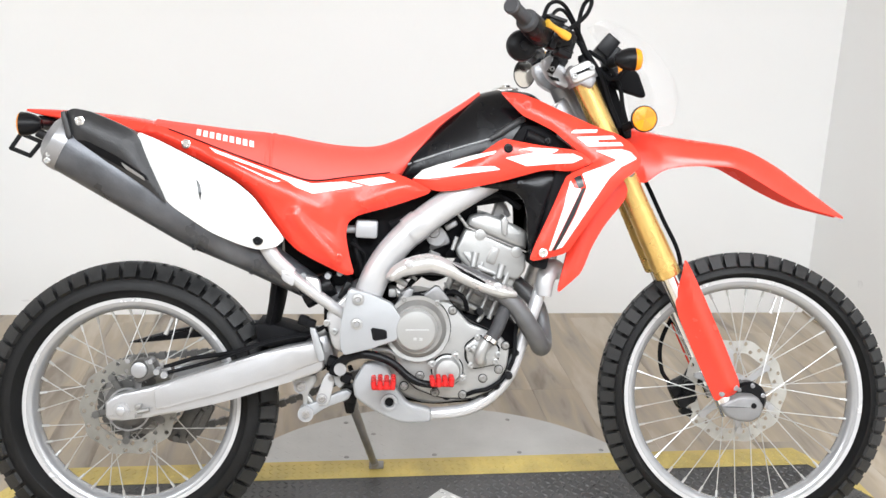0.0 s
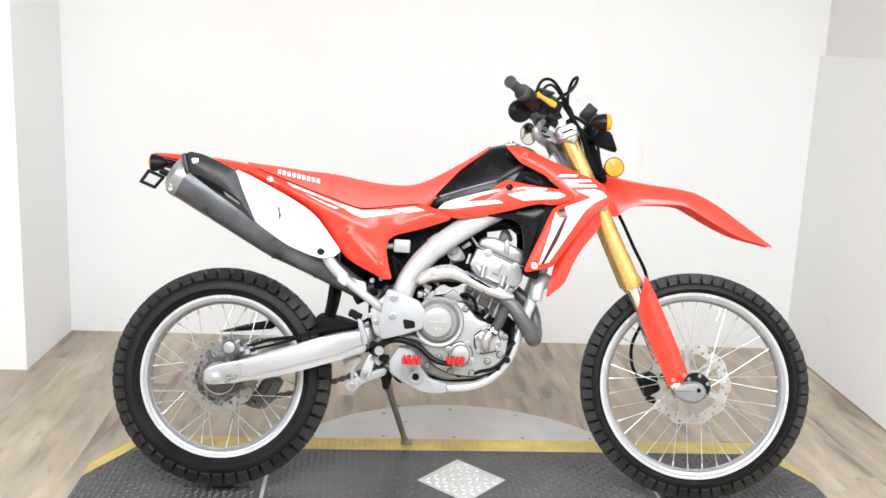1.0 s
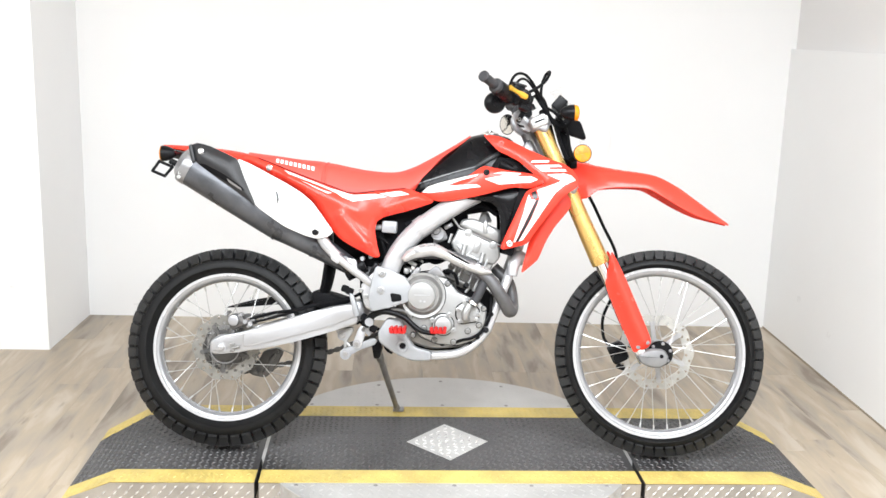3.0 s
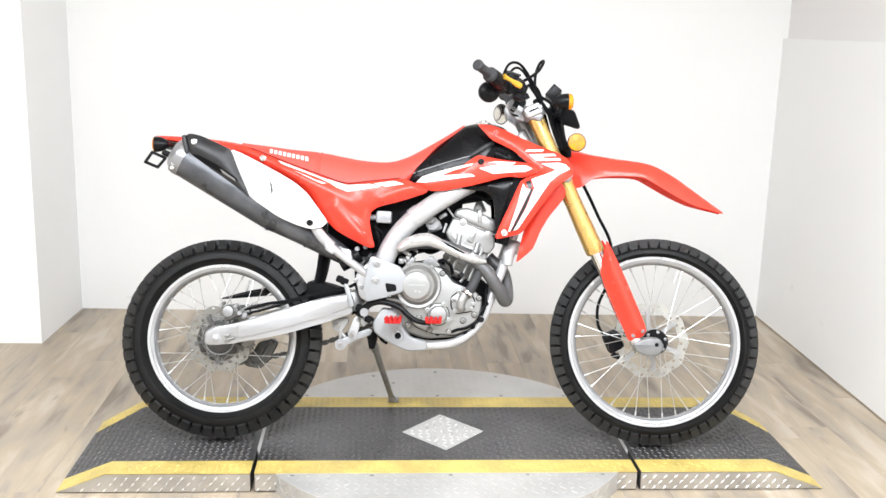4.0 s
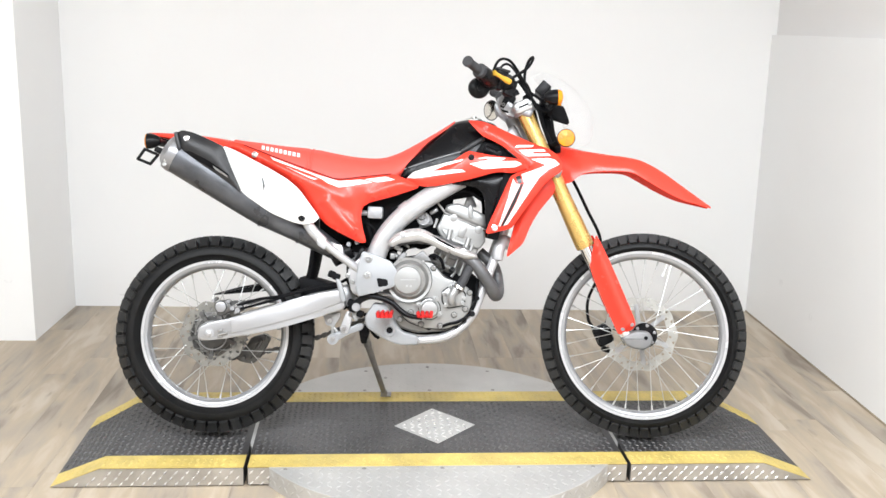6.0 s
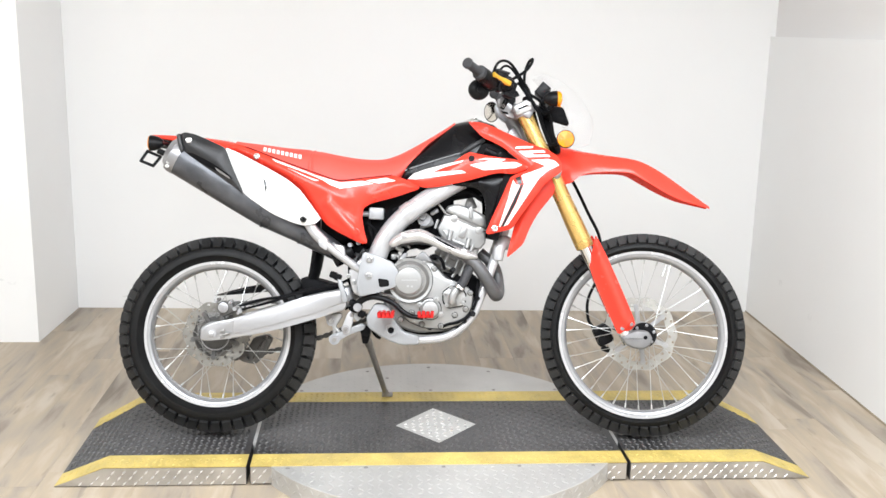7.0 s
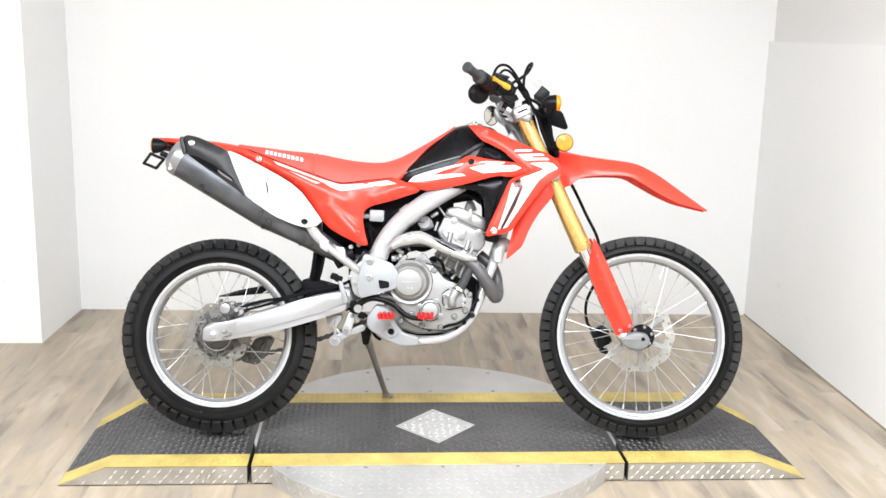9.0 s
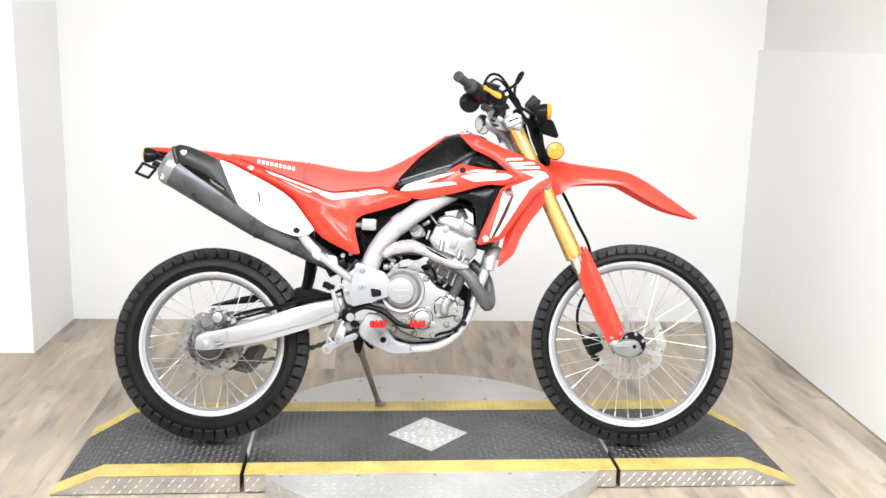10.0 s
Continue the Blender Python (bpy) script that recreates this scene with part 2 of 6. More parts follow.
def spline(points, steps=6):
    """A Catmull-Rom curve through the points."""
    pts = [Vector(p) for p in points]
    pts = [2 * pts[0] - pts[1]] + pts + [2 * pts[-1] - pts[-2]]
    out = []
    for a, b, c, d in zip(pts, pts[1:], pts[2:], pts[3:]):
        for k in range(steps):
            t = k / steps
            out.append(0.5 * ((2 * b) + (c - a) * t + (2 * a - 5 * b + 4 * c - d) * t * t + (3 * b - a - 3 * c + d) * t ** 3))
    return out + [pts[-2]]


def tube(bm, points, radius, seg=12, steps=6, squash=1.0, caps=True):
    """A round tube along a smooth line; radius: one number or one for each point."""
    line = spline(points, steps) if steps > 1 else [Vector(p) for p in points]
    if not isinstance(radius, (int, float)):
        known = np.linspace(0, 1, len(radius))
        radii = [float(r) for r in np.interp(np.linspace(0, 1, len(line)), known, radius)]
    else:
        radii = [radius] * len(line)
    side = None
    rings = []
    for i, p in enumerate(line):
        way = (line[min(i + 1, len(line) - 1)] - line[max(i - 1, 0)]).normalized()
        if side is None:
            side = way.cross(Vector((0, 1, 0)) if abs(way.y) < 0.9 else Vector((1, 0, 0))).normalized()
        side = (side - way * side.dot(way)).normalized()
        other = way.cross(side)
        rings.append([bm.verts.new(p + radii[i] * (math.cos(a) * side + squash * math.sin(a) * other)) for a in (2 * math.pi * k / seg for k in range(seg))])
    for a, b in zip(rings, rings[1:]):
        for k in range(seg):
            bm.faces.new((a[k], a[(k + 1) % seg], b[(k + 1) % seg], b[k]))
    if caps:
        bm.faces.new(rings[0])
        bm.faces.new(rings[-1])
    return bm


def soften(outline, rounds=2, cut=0.16):
    """Round the corners of a closed outline a little."""
    pts = [Vector((p[0], p[1])) for p in outline]
    for _ in range(rounds):
        out = []
        for a, b in zip(pts, pts[1:] + pts[:1]):
            out += [a.lerp(b, cut), a.lerp(b, 1 - cut)]
        pts = out
    return pts


class Skin:
    """The outer face of a side panel: y = base(x, z), swelling towards the camera's side away from the outline."""

    def __init__(self, outline, base, swell=0.02, reach=0.03, rounds=2):
        self.line = soften(outline, rounds)
        self.base, self.swell, self.reach = base, swell, reach
        a = np.array([tuple(p) for p in self.line])
        self.a, self.d = a, np.roll(a, -1, axis=0) - a

    def depth(self, x, z):
        rel = np.array((x, z)) - self.a
        t = np.clip((rel * self.d).sum(1) / np.maximum((self.d ** 2).sum(1), 1e-12), 0, 1)
        return float(np.sqrt(((rel - t[:, None] * self.d) ** 2).sum(1)).min())

    def y(self, x, z):
        return self.base(x, z) - self.swell * (1 - math.exp(-((self.depth(x, z) / self.reach) ** 1.3)))


def sheet(line, height, thick, step=0.018, mirror=False):
    """A curved shell in the XZ plane inside the outline, with its outer face at y = height(x, z)."""
    flat = bmesh.new()
    flat.faces.new([flat.verts.new((p.x, 0, p.y)) for p in line]).normal_update()
    bmesh.ops.triangulate(flat, faces=flat.faces[:])
    for axis in (0, 2):
        lo = min(v.co[axis] for v in flat.verts)
        hi = max(v.co[axis] for v in flat.verts)
        normal = Vector((1, 0, 0)) if axis == 0 else Vector((0, 0, 1))
        for k in range(1, int((hi - lo) / step) + 1):
            bmesh.ops.bisect_plane(flat, geom=flat.verts[:] + flat.edges[:] + flat.faces[:], plane_co=normal * (lo + k * step), plane_no=normal)
    bmesh.ops.remove_doubles(flat, verts=flat.verts[:], dist=0.0006)
    flat.verts.index_update()
    sign = -1 if mirror else 1
    bm = bmesh.new()
    outer = [bm.verts.new((v.co.x, sign * height(v.co.x, v.co.z), v.co.z)) for v in flat.verts]
    inner = [bm.verts.new((v.co.x, v.co.y + sign * thick, v.co.z)) for v in outer]
    for f in flat.faces:
        ids = [v.index for v in f.verts]
        bm.faces.new([outer[i] for i in ids])
        bm.faces.new([inner[i] for i in reversed(ids)])
    for e in flat.edges:
        if len(e.link_faces) == 1:
            i, j = (v.index for v in e.verts)
            bm.faces.new((outer[i], outer[j], inner[j], inner[i]))
    flat.free()
    return bm


def panel(skin, thick=0.004, mirror=False, step=0.009):
    return sheet(skin.line, skin.y, thick, step, mirror)


def decal(outline, skin, lift=0.0016, rounds=1, cut=0.1):
    return sheet(soften(outline, rounds, cut), lambda x, z: skin.y(x, z) - lift, 0.0008, 0.009)


def prism(bm, outline, y0, y1, bevel=0.0, rounds=1, cut=0.14, segments=2, at=None):
    """An outline in the XZ plane pushed from y0 to y1, with softened edges."""
    m = at or Matrix()
    line = soften(outline, rounds, cut) if rounds else [Vector((p[0], p[1])) for p in outline]
    a = [bm.verts.new(m @ Vector((p.x, y0, p.y))) for p in line]
    b = [bm.verts.new(m @ Vector((p.x, y1, p.y))) for p in line]
    top, low = bm.faces.new(a), bm.faces.new(b[::-1])
    top.normal_update()
    low.normal_update()
    for i in range(len(a)):
        j = (i + 1) % len(a)
        bm.faces.new((a[i], b[i], b[j], a[j]))
    if bevel:
        bmesh.ops.bevel(bm, geom=list(top.edges) + list(low.edges), offset=bevel, segments=segments, affect="EDGES", profile=0.5)
    return bm


def loft(bm, sections, seg=28, power=2.6):
    """Closed rings across X: (x, low z, high z, half width low, half width high)."""
    rings = []
    for x, z0, z1, w0, w1 in sections:
        ring = []
        for k in range(seg):
            a = 2 * math.pi * k / seg
            c, s = math.cos(a), math.sin(a)
            cy = math.copysign(abs(c) ** (2 / power), c)
            cz = math.copysign(abs(s) ** (2 / power), s)
            z = (z0 + z1) / 2 + cz * (z1 - z0) / 2
            half = w0 + (w1 - w0) * (cz + 1) / 2
            ring.append(bm.verts.new((x, cy * half, z)))
        rings.append(ring)
    for a, b in zip(rings, rings[1:]):
        for k in range(seg):
            bm.faces.new((a[k], a[(k + 1) % seg], b[(k + 1) % seg], b[k]))
    bm.faces.new(rings[0])
    bm.faces.new(rings[-1])
    return bm


def between(p0, p1):
    """The pose whose Y axis runs from p0 to p1, with its origin at p0."""
    p0, p1 = Vector(p0), Vector(p1)
    return Matrix.Translation(p0) @ (p1 - p0).to_track_quat("Y", "Z").to_matrix().to_4x4()


def rod(bm, p0, p1, r0, r1=None, seg=12):
    p0, p1 = Vector(p0), Vector(p1)
    r1 = r0 if r1 is None else r1
    return lathe(bm, [(0, 0), (0, r0), ((p1 - p0).length, r1), ((p1 - p0).length, 0)], between(p0, p1), seg)


def bolt(bm, x, y, z, r=0.008, h=0.006):
    """A flanged bolt head that looks towards -Y."""
    lathe(bm, [(0.002, 0), (0.002, r * 1.35), (-0.001, r * 1.3), (-0.0015, r), (-h, r * 0.95), (-h, r * 0.5), (-h * 0.4, r * 0.42), (-h * 0.4, 0)], Matrix.Translation((x, y, z)), 12)
    return bm

# ---- the room ----
FLOOR = -0.006

def wall(name, outline, z0, z1, label, paint=None):
    """An upright slab over a plan outline."""
    bm = bmesh.new()
    low = [bm.verts.new((x, y, z0)) for x, y in outline]
    high = [bm.verts.new((x, y, z1)) for x, y in outline]
    bm.faces.new(low)
    bm.faces.new(high[::-1])
    for i in range(len(low)):
        j = (i + 1) % len(low)
        bm.faces.new((low[i], low[j], high[j], high[i]))
    return single(name, bm, paint or WALL, label, "wall", kind="structure")


wall("wall_north", [(-1.82, 1.703), (1.86, 1.632), (1.86, 1.78), (-1.82, 1.85)], FLOOR - 0.02, CEILING, "plain white painted back wall of the photo bay")
wall("wall_pillar", [(-4.0, 1.135), (-1.716, 1.136), (-1.698, 1.700), (-1.82, 1.703), (-1.82, 1.85), (-4.0, 1.85)], FLOOR - 0.02, CEILING, "white painted wall projection with a scuff mark")
wall("wall_east", [(1.748, 1.634), (1.58, -5.6), (1.70, -5.6), (1.86, 1.632)], FLOOR - 0.02, 1.413, "white lower partition wall with a ledge")
wall("wall_east_upper", [(1.772, 1.6335), (1.604, -5.6), (1.70, -5.6), (1.86, 1.632)], 1.413, CEILING, "upper wall a little darker than the partition, set back above the ledge", WALL_UPPER)
wall("wall_west", [(-4.12, -5.6), (-4.0, -5.6), (-4.0, 1.85), (-4.12, 1.85)], FLOOR - 0.02, CEILING, "unseen plain side wall, pale to bounce light", BEIGE)
wall("wall_south", [(-4.12, -5.72), (1.70, -5.72), (1.70, -5.6), (-4.12, -5.6)], FLOOR - 0.02, CEILING, "unseen plain wall facing the bay, pale to bounce light", BEIGE)
bm = bmesh.new()
box(bm, (6.4, 7.7, 0.1), pose(-0.98, -1.9, CEILING + 0.05))
single("ceiling", bm, CEIL, "plain white ceiling", "ceiling", kind="structure")
bm = bmesh.new()
box(bm, (6.4, 7.7, 0.05), pose(-0.98, -1.9, FLOOR - 0.0285))
floor = single("floor", bm, SEAM, "pale oak plank floor with dark seams", "floor", kind="structure")


# thin dark strip drawn for the shadow line at the foot of the wall
bm = bmesh.new()
a, b = Vector((1.748, 1.634, 0)), Vector((1.58, -5.6, 0))
n = Vector((b.y - a.y, a.x - b.x, 0)).normalized() * 0.003
low = [a - n, a + n, b + n, b - n]
rings = [[bm.verts.new(p + Vector((0, 0, z))) for p in low] for z in (FLOOR + 0.001, FLOOR + 0.008)]
bm.faces.new(rings[0])
bm.faces.new(rings[1][::-1])
for k in range(4):
    bm.faces.new((rings[0][k], rings[0][(k + 1) % 4], rings[1][(k + 1) % 4], rings[1][k]))
part("floor_gap", bm, SEAM, bpy.data.objects["wall_east"], "dark strip standing for the shadow gap between wall and floor")


def scuff(name, wall_name, spots, face):
    """A smudge on a wall, a hair proud of it."""
    dice = random.Random(len(spots) + 3)
    bm = bmesh.new()
    u, v, n, o = face
    for a, b, w, h in spots:
        ring = []
        for k in range(12):
            t = 2 * math.pi * k / 12
            r = 0.7 + 0.5 * dice.random()
            p = Vector(o) + Vector(u) * (a + w * r * math.cos(t)) + Vector(v) * (b + h * r * math.sin(t)) + Vector(n) * 0.0012
            ring.append(bm.verts.new(p))
        bm.faces.new(ring)
    ob = new(name, finish(bm, name, SCUFF))
    ob.parent = bpy.data.objects[wall_name]
    return ob


scuff("scuff", "wall_pillar", [(0.10, 0.27, 0.020, 0.007), (0.145, 0.285, 0.014, 0.006)], ((-1, 0, 0), (0, 0, 1), (0, -1, 0), (-1.716, 1.1355, 0)))
scuff("scuff", "wall_north", [(0.24, 0.055, 0.018, 0.005)], ((0.9998, -0.0193, 0), (0, 0, 1), (-0.0193, -0.9998, 0), (-1.70, 1.7007, 0)))
scuff("scuff", "wall_east", [(0.42, 0.26, 0.022, 0.014), (0.78, 0.20, 0.02, 0.018)], ((-0.0232, -0.99973, 0), (0, 0, 1), (-0.99973, 0.0232, 0), (1.748, 1.634, 0)))


def ceiling_light(x, y):
    ob = thing("ceiling_light", "assumed white rectangular ceiling light panel, out of view, switched on", "ceiling light", pose(x, y, CEILING), "ceiling lights")
    bm = bmesh.new()
    for sx, sy, px, py in ((1.2, 0.03, 0, 0.285), (1.2, 0.03, 0, -0.285), (0.03, 0.54, 0.585, 0), (0.03, 0.54, -0.585, 0)):
        box(bm, (sx, sy, 0.06), pose(px, py, -0.03))
    part("frame", bm, LAMP_HOUSING, ob)
    bm = bmesh.new()
    box(bm, (1.14, 0.54, 0.01), pose(0, 0, -0.045))
    part("diffuser", bm, GLOW, ob, "glowing white diffuser")


for x, y, watts in LAMPS:
    ceiling_light(x, y)

# ---- motorcycle turntable ----
TOP, FRONT, BACK, DISC_R = 0.058, -0.328, 0.316, 0.638


def lugs(name, spots, material, parent, length=0.026, width=0.008, height=0.0016):
    """Raised lozenges of a tread plate, at poses whose Z axis leaves the surface."""
    verts, faces = [], []
    shape = [(-length / 2, 0, 0), (0, -width / 2, 0), (length / 2, 0, 0), (0, width / 2, 0), (-length / 4, 0, height), (0, -width / 5, height), (length / 4, 0, height), (0, width / 5, height)]
    for m in spots:
        k = len(verts)
        verts += [m @ Vector(p) for p in shape]
        faces += [(k, k + 1, k + 5, k + 4), (k + 1, k + 2, k + 6, k + 5), (k + 2, k + 3, k + 7, k + 6), (k + 3, k, k + 4, k + 7), (k + 4, k + 5, k + 6, k + 7)]
    mesh = bpy.data.meshes.new(name)
    mesh.from_pydata(verts, [], faces)
    mesh.materials.append(material)
    ob = new(name, mesh)
    ob.parent = parent
    return tagged(ob, "raised lozenges of the tread plate", kind="stuff")


def grid_spots(x0, x1, y0, y1, step, where, keep):
    out = []
    nx, ny = int((x1 - x0) / step), int((y1 - y0) / step)
    for i in range(nx):
        for j in range(ny):
            x, y = x0 + (i + 0.5) * step, y0 + (j + 0.5) * step
            if keep(x, y):
                out.append(where(x, y) @ pose(0, 0, 0, 0, 0, 45 if (i + j) % 2 else -45))
    return out


def in_diamond(x, y, grow=0.0):
    return abs(x - 0.004) / (0.141 + grow) + abs(y + 0.007) / (0.154 + grow) < 1


TOE = {-1: 1.212, 1: 1.222}


def deck_height(x):
    a, toe = abs(x), TOE[-1 if x < 0 else 1]
    return TOP if a < 1.06 else max(FLOOR, FLOOR + 0.003 + (TOP - FLOOR - 0.003) * (toe - a) / (toe - 1.06))


def deck_back(x):
    """The far edge draws in along the end ramps."""
    a, toe = abs(x), TOE[-1 if x < 0 else 1]
    return BACK if a < 1.06 else BACK - 0.095 * (a - 1.06) / (toe - 1.06)


def deck_pose(x, y, lift=0.0):
    slope = 0 if abs(x) < 1.06 else math.copysign(math.degrees(math.atan((TOP - FLOOR - 0.003) / (TOE[-1 if x < 0 else 1] - 1.06))), x)
    return pose(x, y, deck_height(x) + lift, 0, slope, 0)


def turntable():
    ob = thing("turntable", "round steel turntable with a charcoal ramped wheel deck and yellow edges", "turntable")
    bm = bmesh.new()
    lathe(bm, [(FLOOR, 0), (FLOOR, DISC_R), (0.0555, DISC_R), (0.057, DISC_R - 0.002), (0.057, 0)], pose(0.002, 0.009, 0, 90, 0, 0), 128)
    disc = part("disc", bm, TREAD, ob, "bare aluminium tread plate disc")
    spots = grid_spots(-0.63, 0.63, -0.63, 0.64, 0.03, lambda x, y: pose(x, y, 0.057), lambda x, y: math.hypot(x, y) < DISC_R - 0.02 and not FRONT - 0.012 < y < BACK + 0.012)
    for k in range(132):
        a = 2 * math.pi * k / 132
        for row, z in enumerate((0.016, 0.042)):
            b = a + row * math.pi / 132
            spots.append(Matrix.Translation((0.002 + DISC_R * math.cos(b), 0.009 + DISC_R * math.sin(b), z)) @ Matrix.Rotation(b, 4, "Z") @ pose(0, 0, 0, 0, 90, 0) @ pose(0, 0, 0, 0, 0, 45 if (k + row) % 2 else -45))
    lugs("disc_tread", [m for m in spots if m.translation.y < 0], TREAD, disc, 0.026, 0.008, 0.0014)
    lugs("disc_tread", [m for m in spots if m.translation.y >= 0], TREAD, disc, 0.024, 0.007, 0.0007)
    bm = bmesh.new()
    screws = [(x, y) for x in (-0.487, -0.241, 0.006, 0.250, 0.490) for y in (-0.345, 0.338)] + [(-0.237, 0.552), (0.013, 0.600), (0.254, 0.547), (-0.159, 0.474)]
    for x, y in screws:
        lathe(bm, [(0, 0), (0, 0.0075), (0.0014, 0.006), (0.0014, 0)], pose(x, y, 0.057, 90), 10)
    split("screw_head", bm, STAND, disc)

    def section(name, outline, label, low):
        bm = bmesh.new()
        prism(bm, outline, FRONT, BACK, 0.0, rounds=0)
        for v in bm.verts:
            if v.co.y > 0:
                v.co.y = deck_back(v.co.x)
        sec = part(name, bm, DECK, ob, label)
        x0, x1 = min(p[0] for p in outline), max(p[0] for p in outline)
        for tag, ya, yb in (("yellow_stripe", FRONT, FRONT + 0.088), ("yellow_stripe", BACK - 0.096, BACK)):
            bm = bmesh.new()
            xs = sorted({x0 + 0.001, x1 - 0.001} | {x for x in (-1.06, 1.06) if x0 < x < x1})
            rows = [[bm.verts.new((x, y + (deck_back(x) - BACK if y > 0 else 0), deck_height(x) + dz)) for x in xs] for y, dz in ((ya - 0.0006, -0.002), (ya - 0.0006, 0.0012), (yb, 0.0012), (yb, -0.002))]
            for a, b in zip(rows, rows[1:]):
                for i in range(len(xs) - 1):
                    bm.faces.new((a[i], a[i + 1], b[i + 1], b[i]))
            for i in (0, len(xs) - 1):
                bm.faces.new([r[i] for r in rows])
            part(tag, bm, YELLOW, sec, "worn yellow painted edge stripe")
        top = grid_spots(x0 + 0.006, x1 - 0.006, FRONT + 0.09, BACK - 0.098, 0.0205, lambda x, y: deck_pose(x, y), lambda x, y: y < deck_back(x) - 0.1 and not in_diamond(x, y, 0.02))
        lugs("deck_tread", top, DECK_WORN, sec, 0.020, 0.0075, 0.0028)
        edge = grid_spots(x0 + 0.006, x1 - 0.006, FRONT + 0.004, FRONT + 0.086, 0.0205, lambda x, y: deck_pose(x, y, 0.0006), lambda x, y: True)
        edge += grid_spots(x0 + 0.006, x1 - 0.006, BACK - 0.093, BACK - 0.004, 0.0205, lambda x, y: deck_pose(x, y + deck_back(x) - BACK, 0.0006), lambda x, y: True)
        lugs("stripe_tread", edge, YELLOW, sec, 0.020, 0.0075, 0.0022)
        # bare face plate along the front edge
        bm = bmesh.new()
        line = [(max(min(x, x1 - 0.002), x0 + 0.002), max(z - (0.0035 if z > 0.01 else 0), low)) for x, z in outline]
        prism(bm, line, FRONT - 0.0024, FRONT - 0.0004, 0, rounds=0)
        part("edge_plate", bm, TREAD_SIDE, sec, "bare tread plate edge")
        spots = []
        for row, z in enumerate((0.004, 0.0225, 0.041)):
            x = x0 + 0.012 + 0.019 * (row % 2)
            while x < x1 - 0.01:
                if deck_height(x + 0.01) - 0.012 > z > low and deck_height(x - 0.01) - 0.012 > z:
                    spots.append(Matrix.Translation((x, FRONT - 0.0024, z)) @ pose(0, 0, 0, 90) @ pose(0, 0, 0, 0, 0, 48))
                x += 0.034
        lugs("edge_tread", spots, LUG, sec, 0.022, 0.0065, 0.0022)
        return sec

    section("ramp", [(-TOE[-1], FLOOR + 0.003), (-1.06, TOP), (-0.617, TOP), (-0.617, FLOOR + 0.004)], "charcoal tread plate end ramp", FLOOR + 0.004)
    mid = section("deck", [(-0.606, 0.0), (-0.606, TOP), (0.606, TOP), (0.606, 0.0)], "charcoal tread plate middle deck", 0.0)
    section("ramp", [(0.617, FLOOR + 0.004), (0.617, TOP), (1.06, TOP), (TOE[1], FLOOR + 0.003)], "charcoal tread plate end ramp", FLOOR + 0.004)
    for x in (-1.12, -0.66, 0.66, 1.12):
        for y in (FRONT + 0.06, BACK - 0.16):
            bm = bmesh.new()
            box(bm, (0.06, 0.05, 0.006), pose(x, y, FLOOR + 0.002))
            part("rubber_foot", bm, BLACK_MATT, ob)
    bm = bmesh.new()
    ring = [(-0.137, -0.011), (0.005, -0.161), (0.145, -0.004), (0.003, 0.148)]
    hi = [bm.verts.new((x, y, TOP + 0.001)) for x, y in ring]
    lo = [bm.verts.new((x, y, TOP - 0.003)) for x, y in ring]
    bm.faces.new(hi)
    bm.faces.new(lo[::-1])
    for i in range(4):
        bm.faces.new((hi[i], lo[i], lo[(i + 1) % 4], hi[(i + 1) % 4]))
    patch = part("diamond_inlay", bm, TREAD, mid, "bare silver diamond inlay")
    lugs("inlay_tread", grid_spots(-0.14, 0.14, -0.17, 0.15, 0.026, lambda x, y: pose(x, y, TOP + 0.001), lambda x, y: in_diamond(x, y, -0.016)), LUG, mid, 0.024, 0.009, 0.0022)


turntable()

# ---- motorcycle: X runs forward, Y to its left, Z up from the rear tyre's foot; it leans on its side stand ----
BIKE = pose(-0.757, -0.08, 0.061, 0, 0, -2.3) @ pose(0, 0, 0, -16, 0, 0)
bike = thing("motorcycle", "red and white dual-sport motorcycle leaning on its side stand", "motorcycle", BIKE)

# the side view was drawn flat: this quadratic fit keeps each point of the leaning machine in place in the camera's view
VIEW_X = (0.0192, 0.9729, -0.0224, 0.0223, 0.0110, -0.0001, 0.0172, 0.0233, 0.0001)
VIEW_Z = (0.0108, 0.0005, 0.9678, 0.0112, 0.0001, 0.0224, 0.0603, 0.0003, 0.0235)


def view_place(x, y, z):
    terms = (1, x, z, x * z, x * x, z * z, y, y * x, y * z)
    return Vector((sum(a * b for a, b in zip(VIEW_X, terms)), y, sum(a * b for a, b in zip(VIEW_Z, terms))))


def mirrored(bm):
    out = bm.copy()
    for v in out.verts:
        v.co.y = -v.co.y
    bmesh.ops.reverse_faces(out, faces=out.faces[:])
    return out


def both(name, bm, material, label=""):
    """The part and its twin on the far side."""
    twin = mirrored(bm)
    part(name, bm, material, bike, label)
    return part(name, twin, material, bike, label)


# wheels
def tread_mesh(name, section, half):
    """One tread block: four (y, r) corners of its section, inner pair first, swept over +-half radians."""
    bm = bmesh.new()
    rings = []
    for a, shrink in ((-half, 1), (half, 1)):
        rings.append([bm.verts.new((math.sin(a * (1.0 if k < 2 else 0.94)) * r, y, math.cos(a * (1.0 if k < 2 else 0.94)) * r)) for k, (y, r) in enumerate(section)])
    a, b = rings
    bm.faces.new(a)
    bm.faces.new(b[::-1])
    for i in range(4):
        bm.faces.new((a[i], b[i], b[(i + 1) % 4], a[(i + 1) % 4]))
    return finish(bm, name, TREAD_RUBBER, 20)


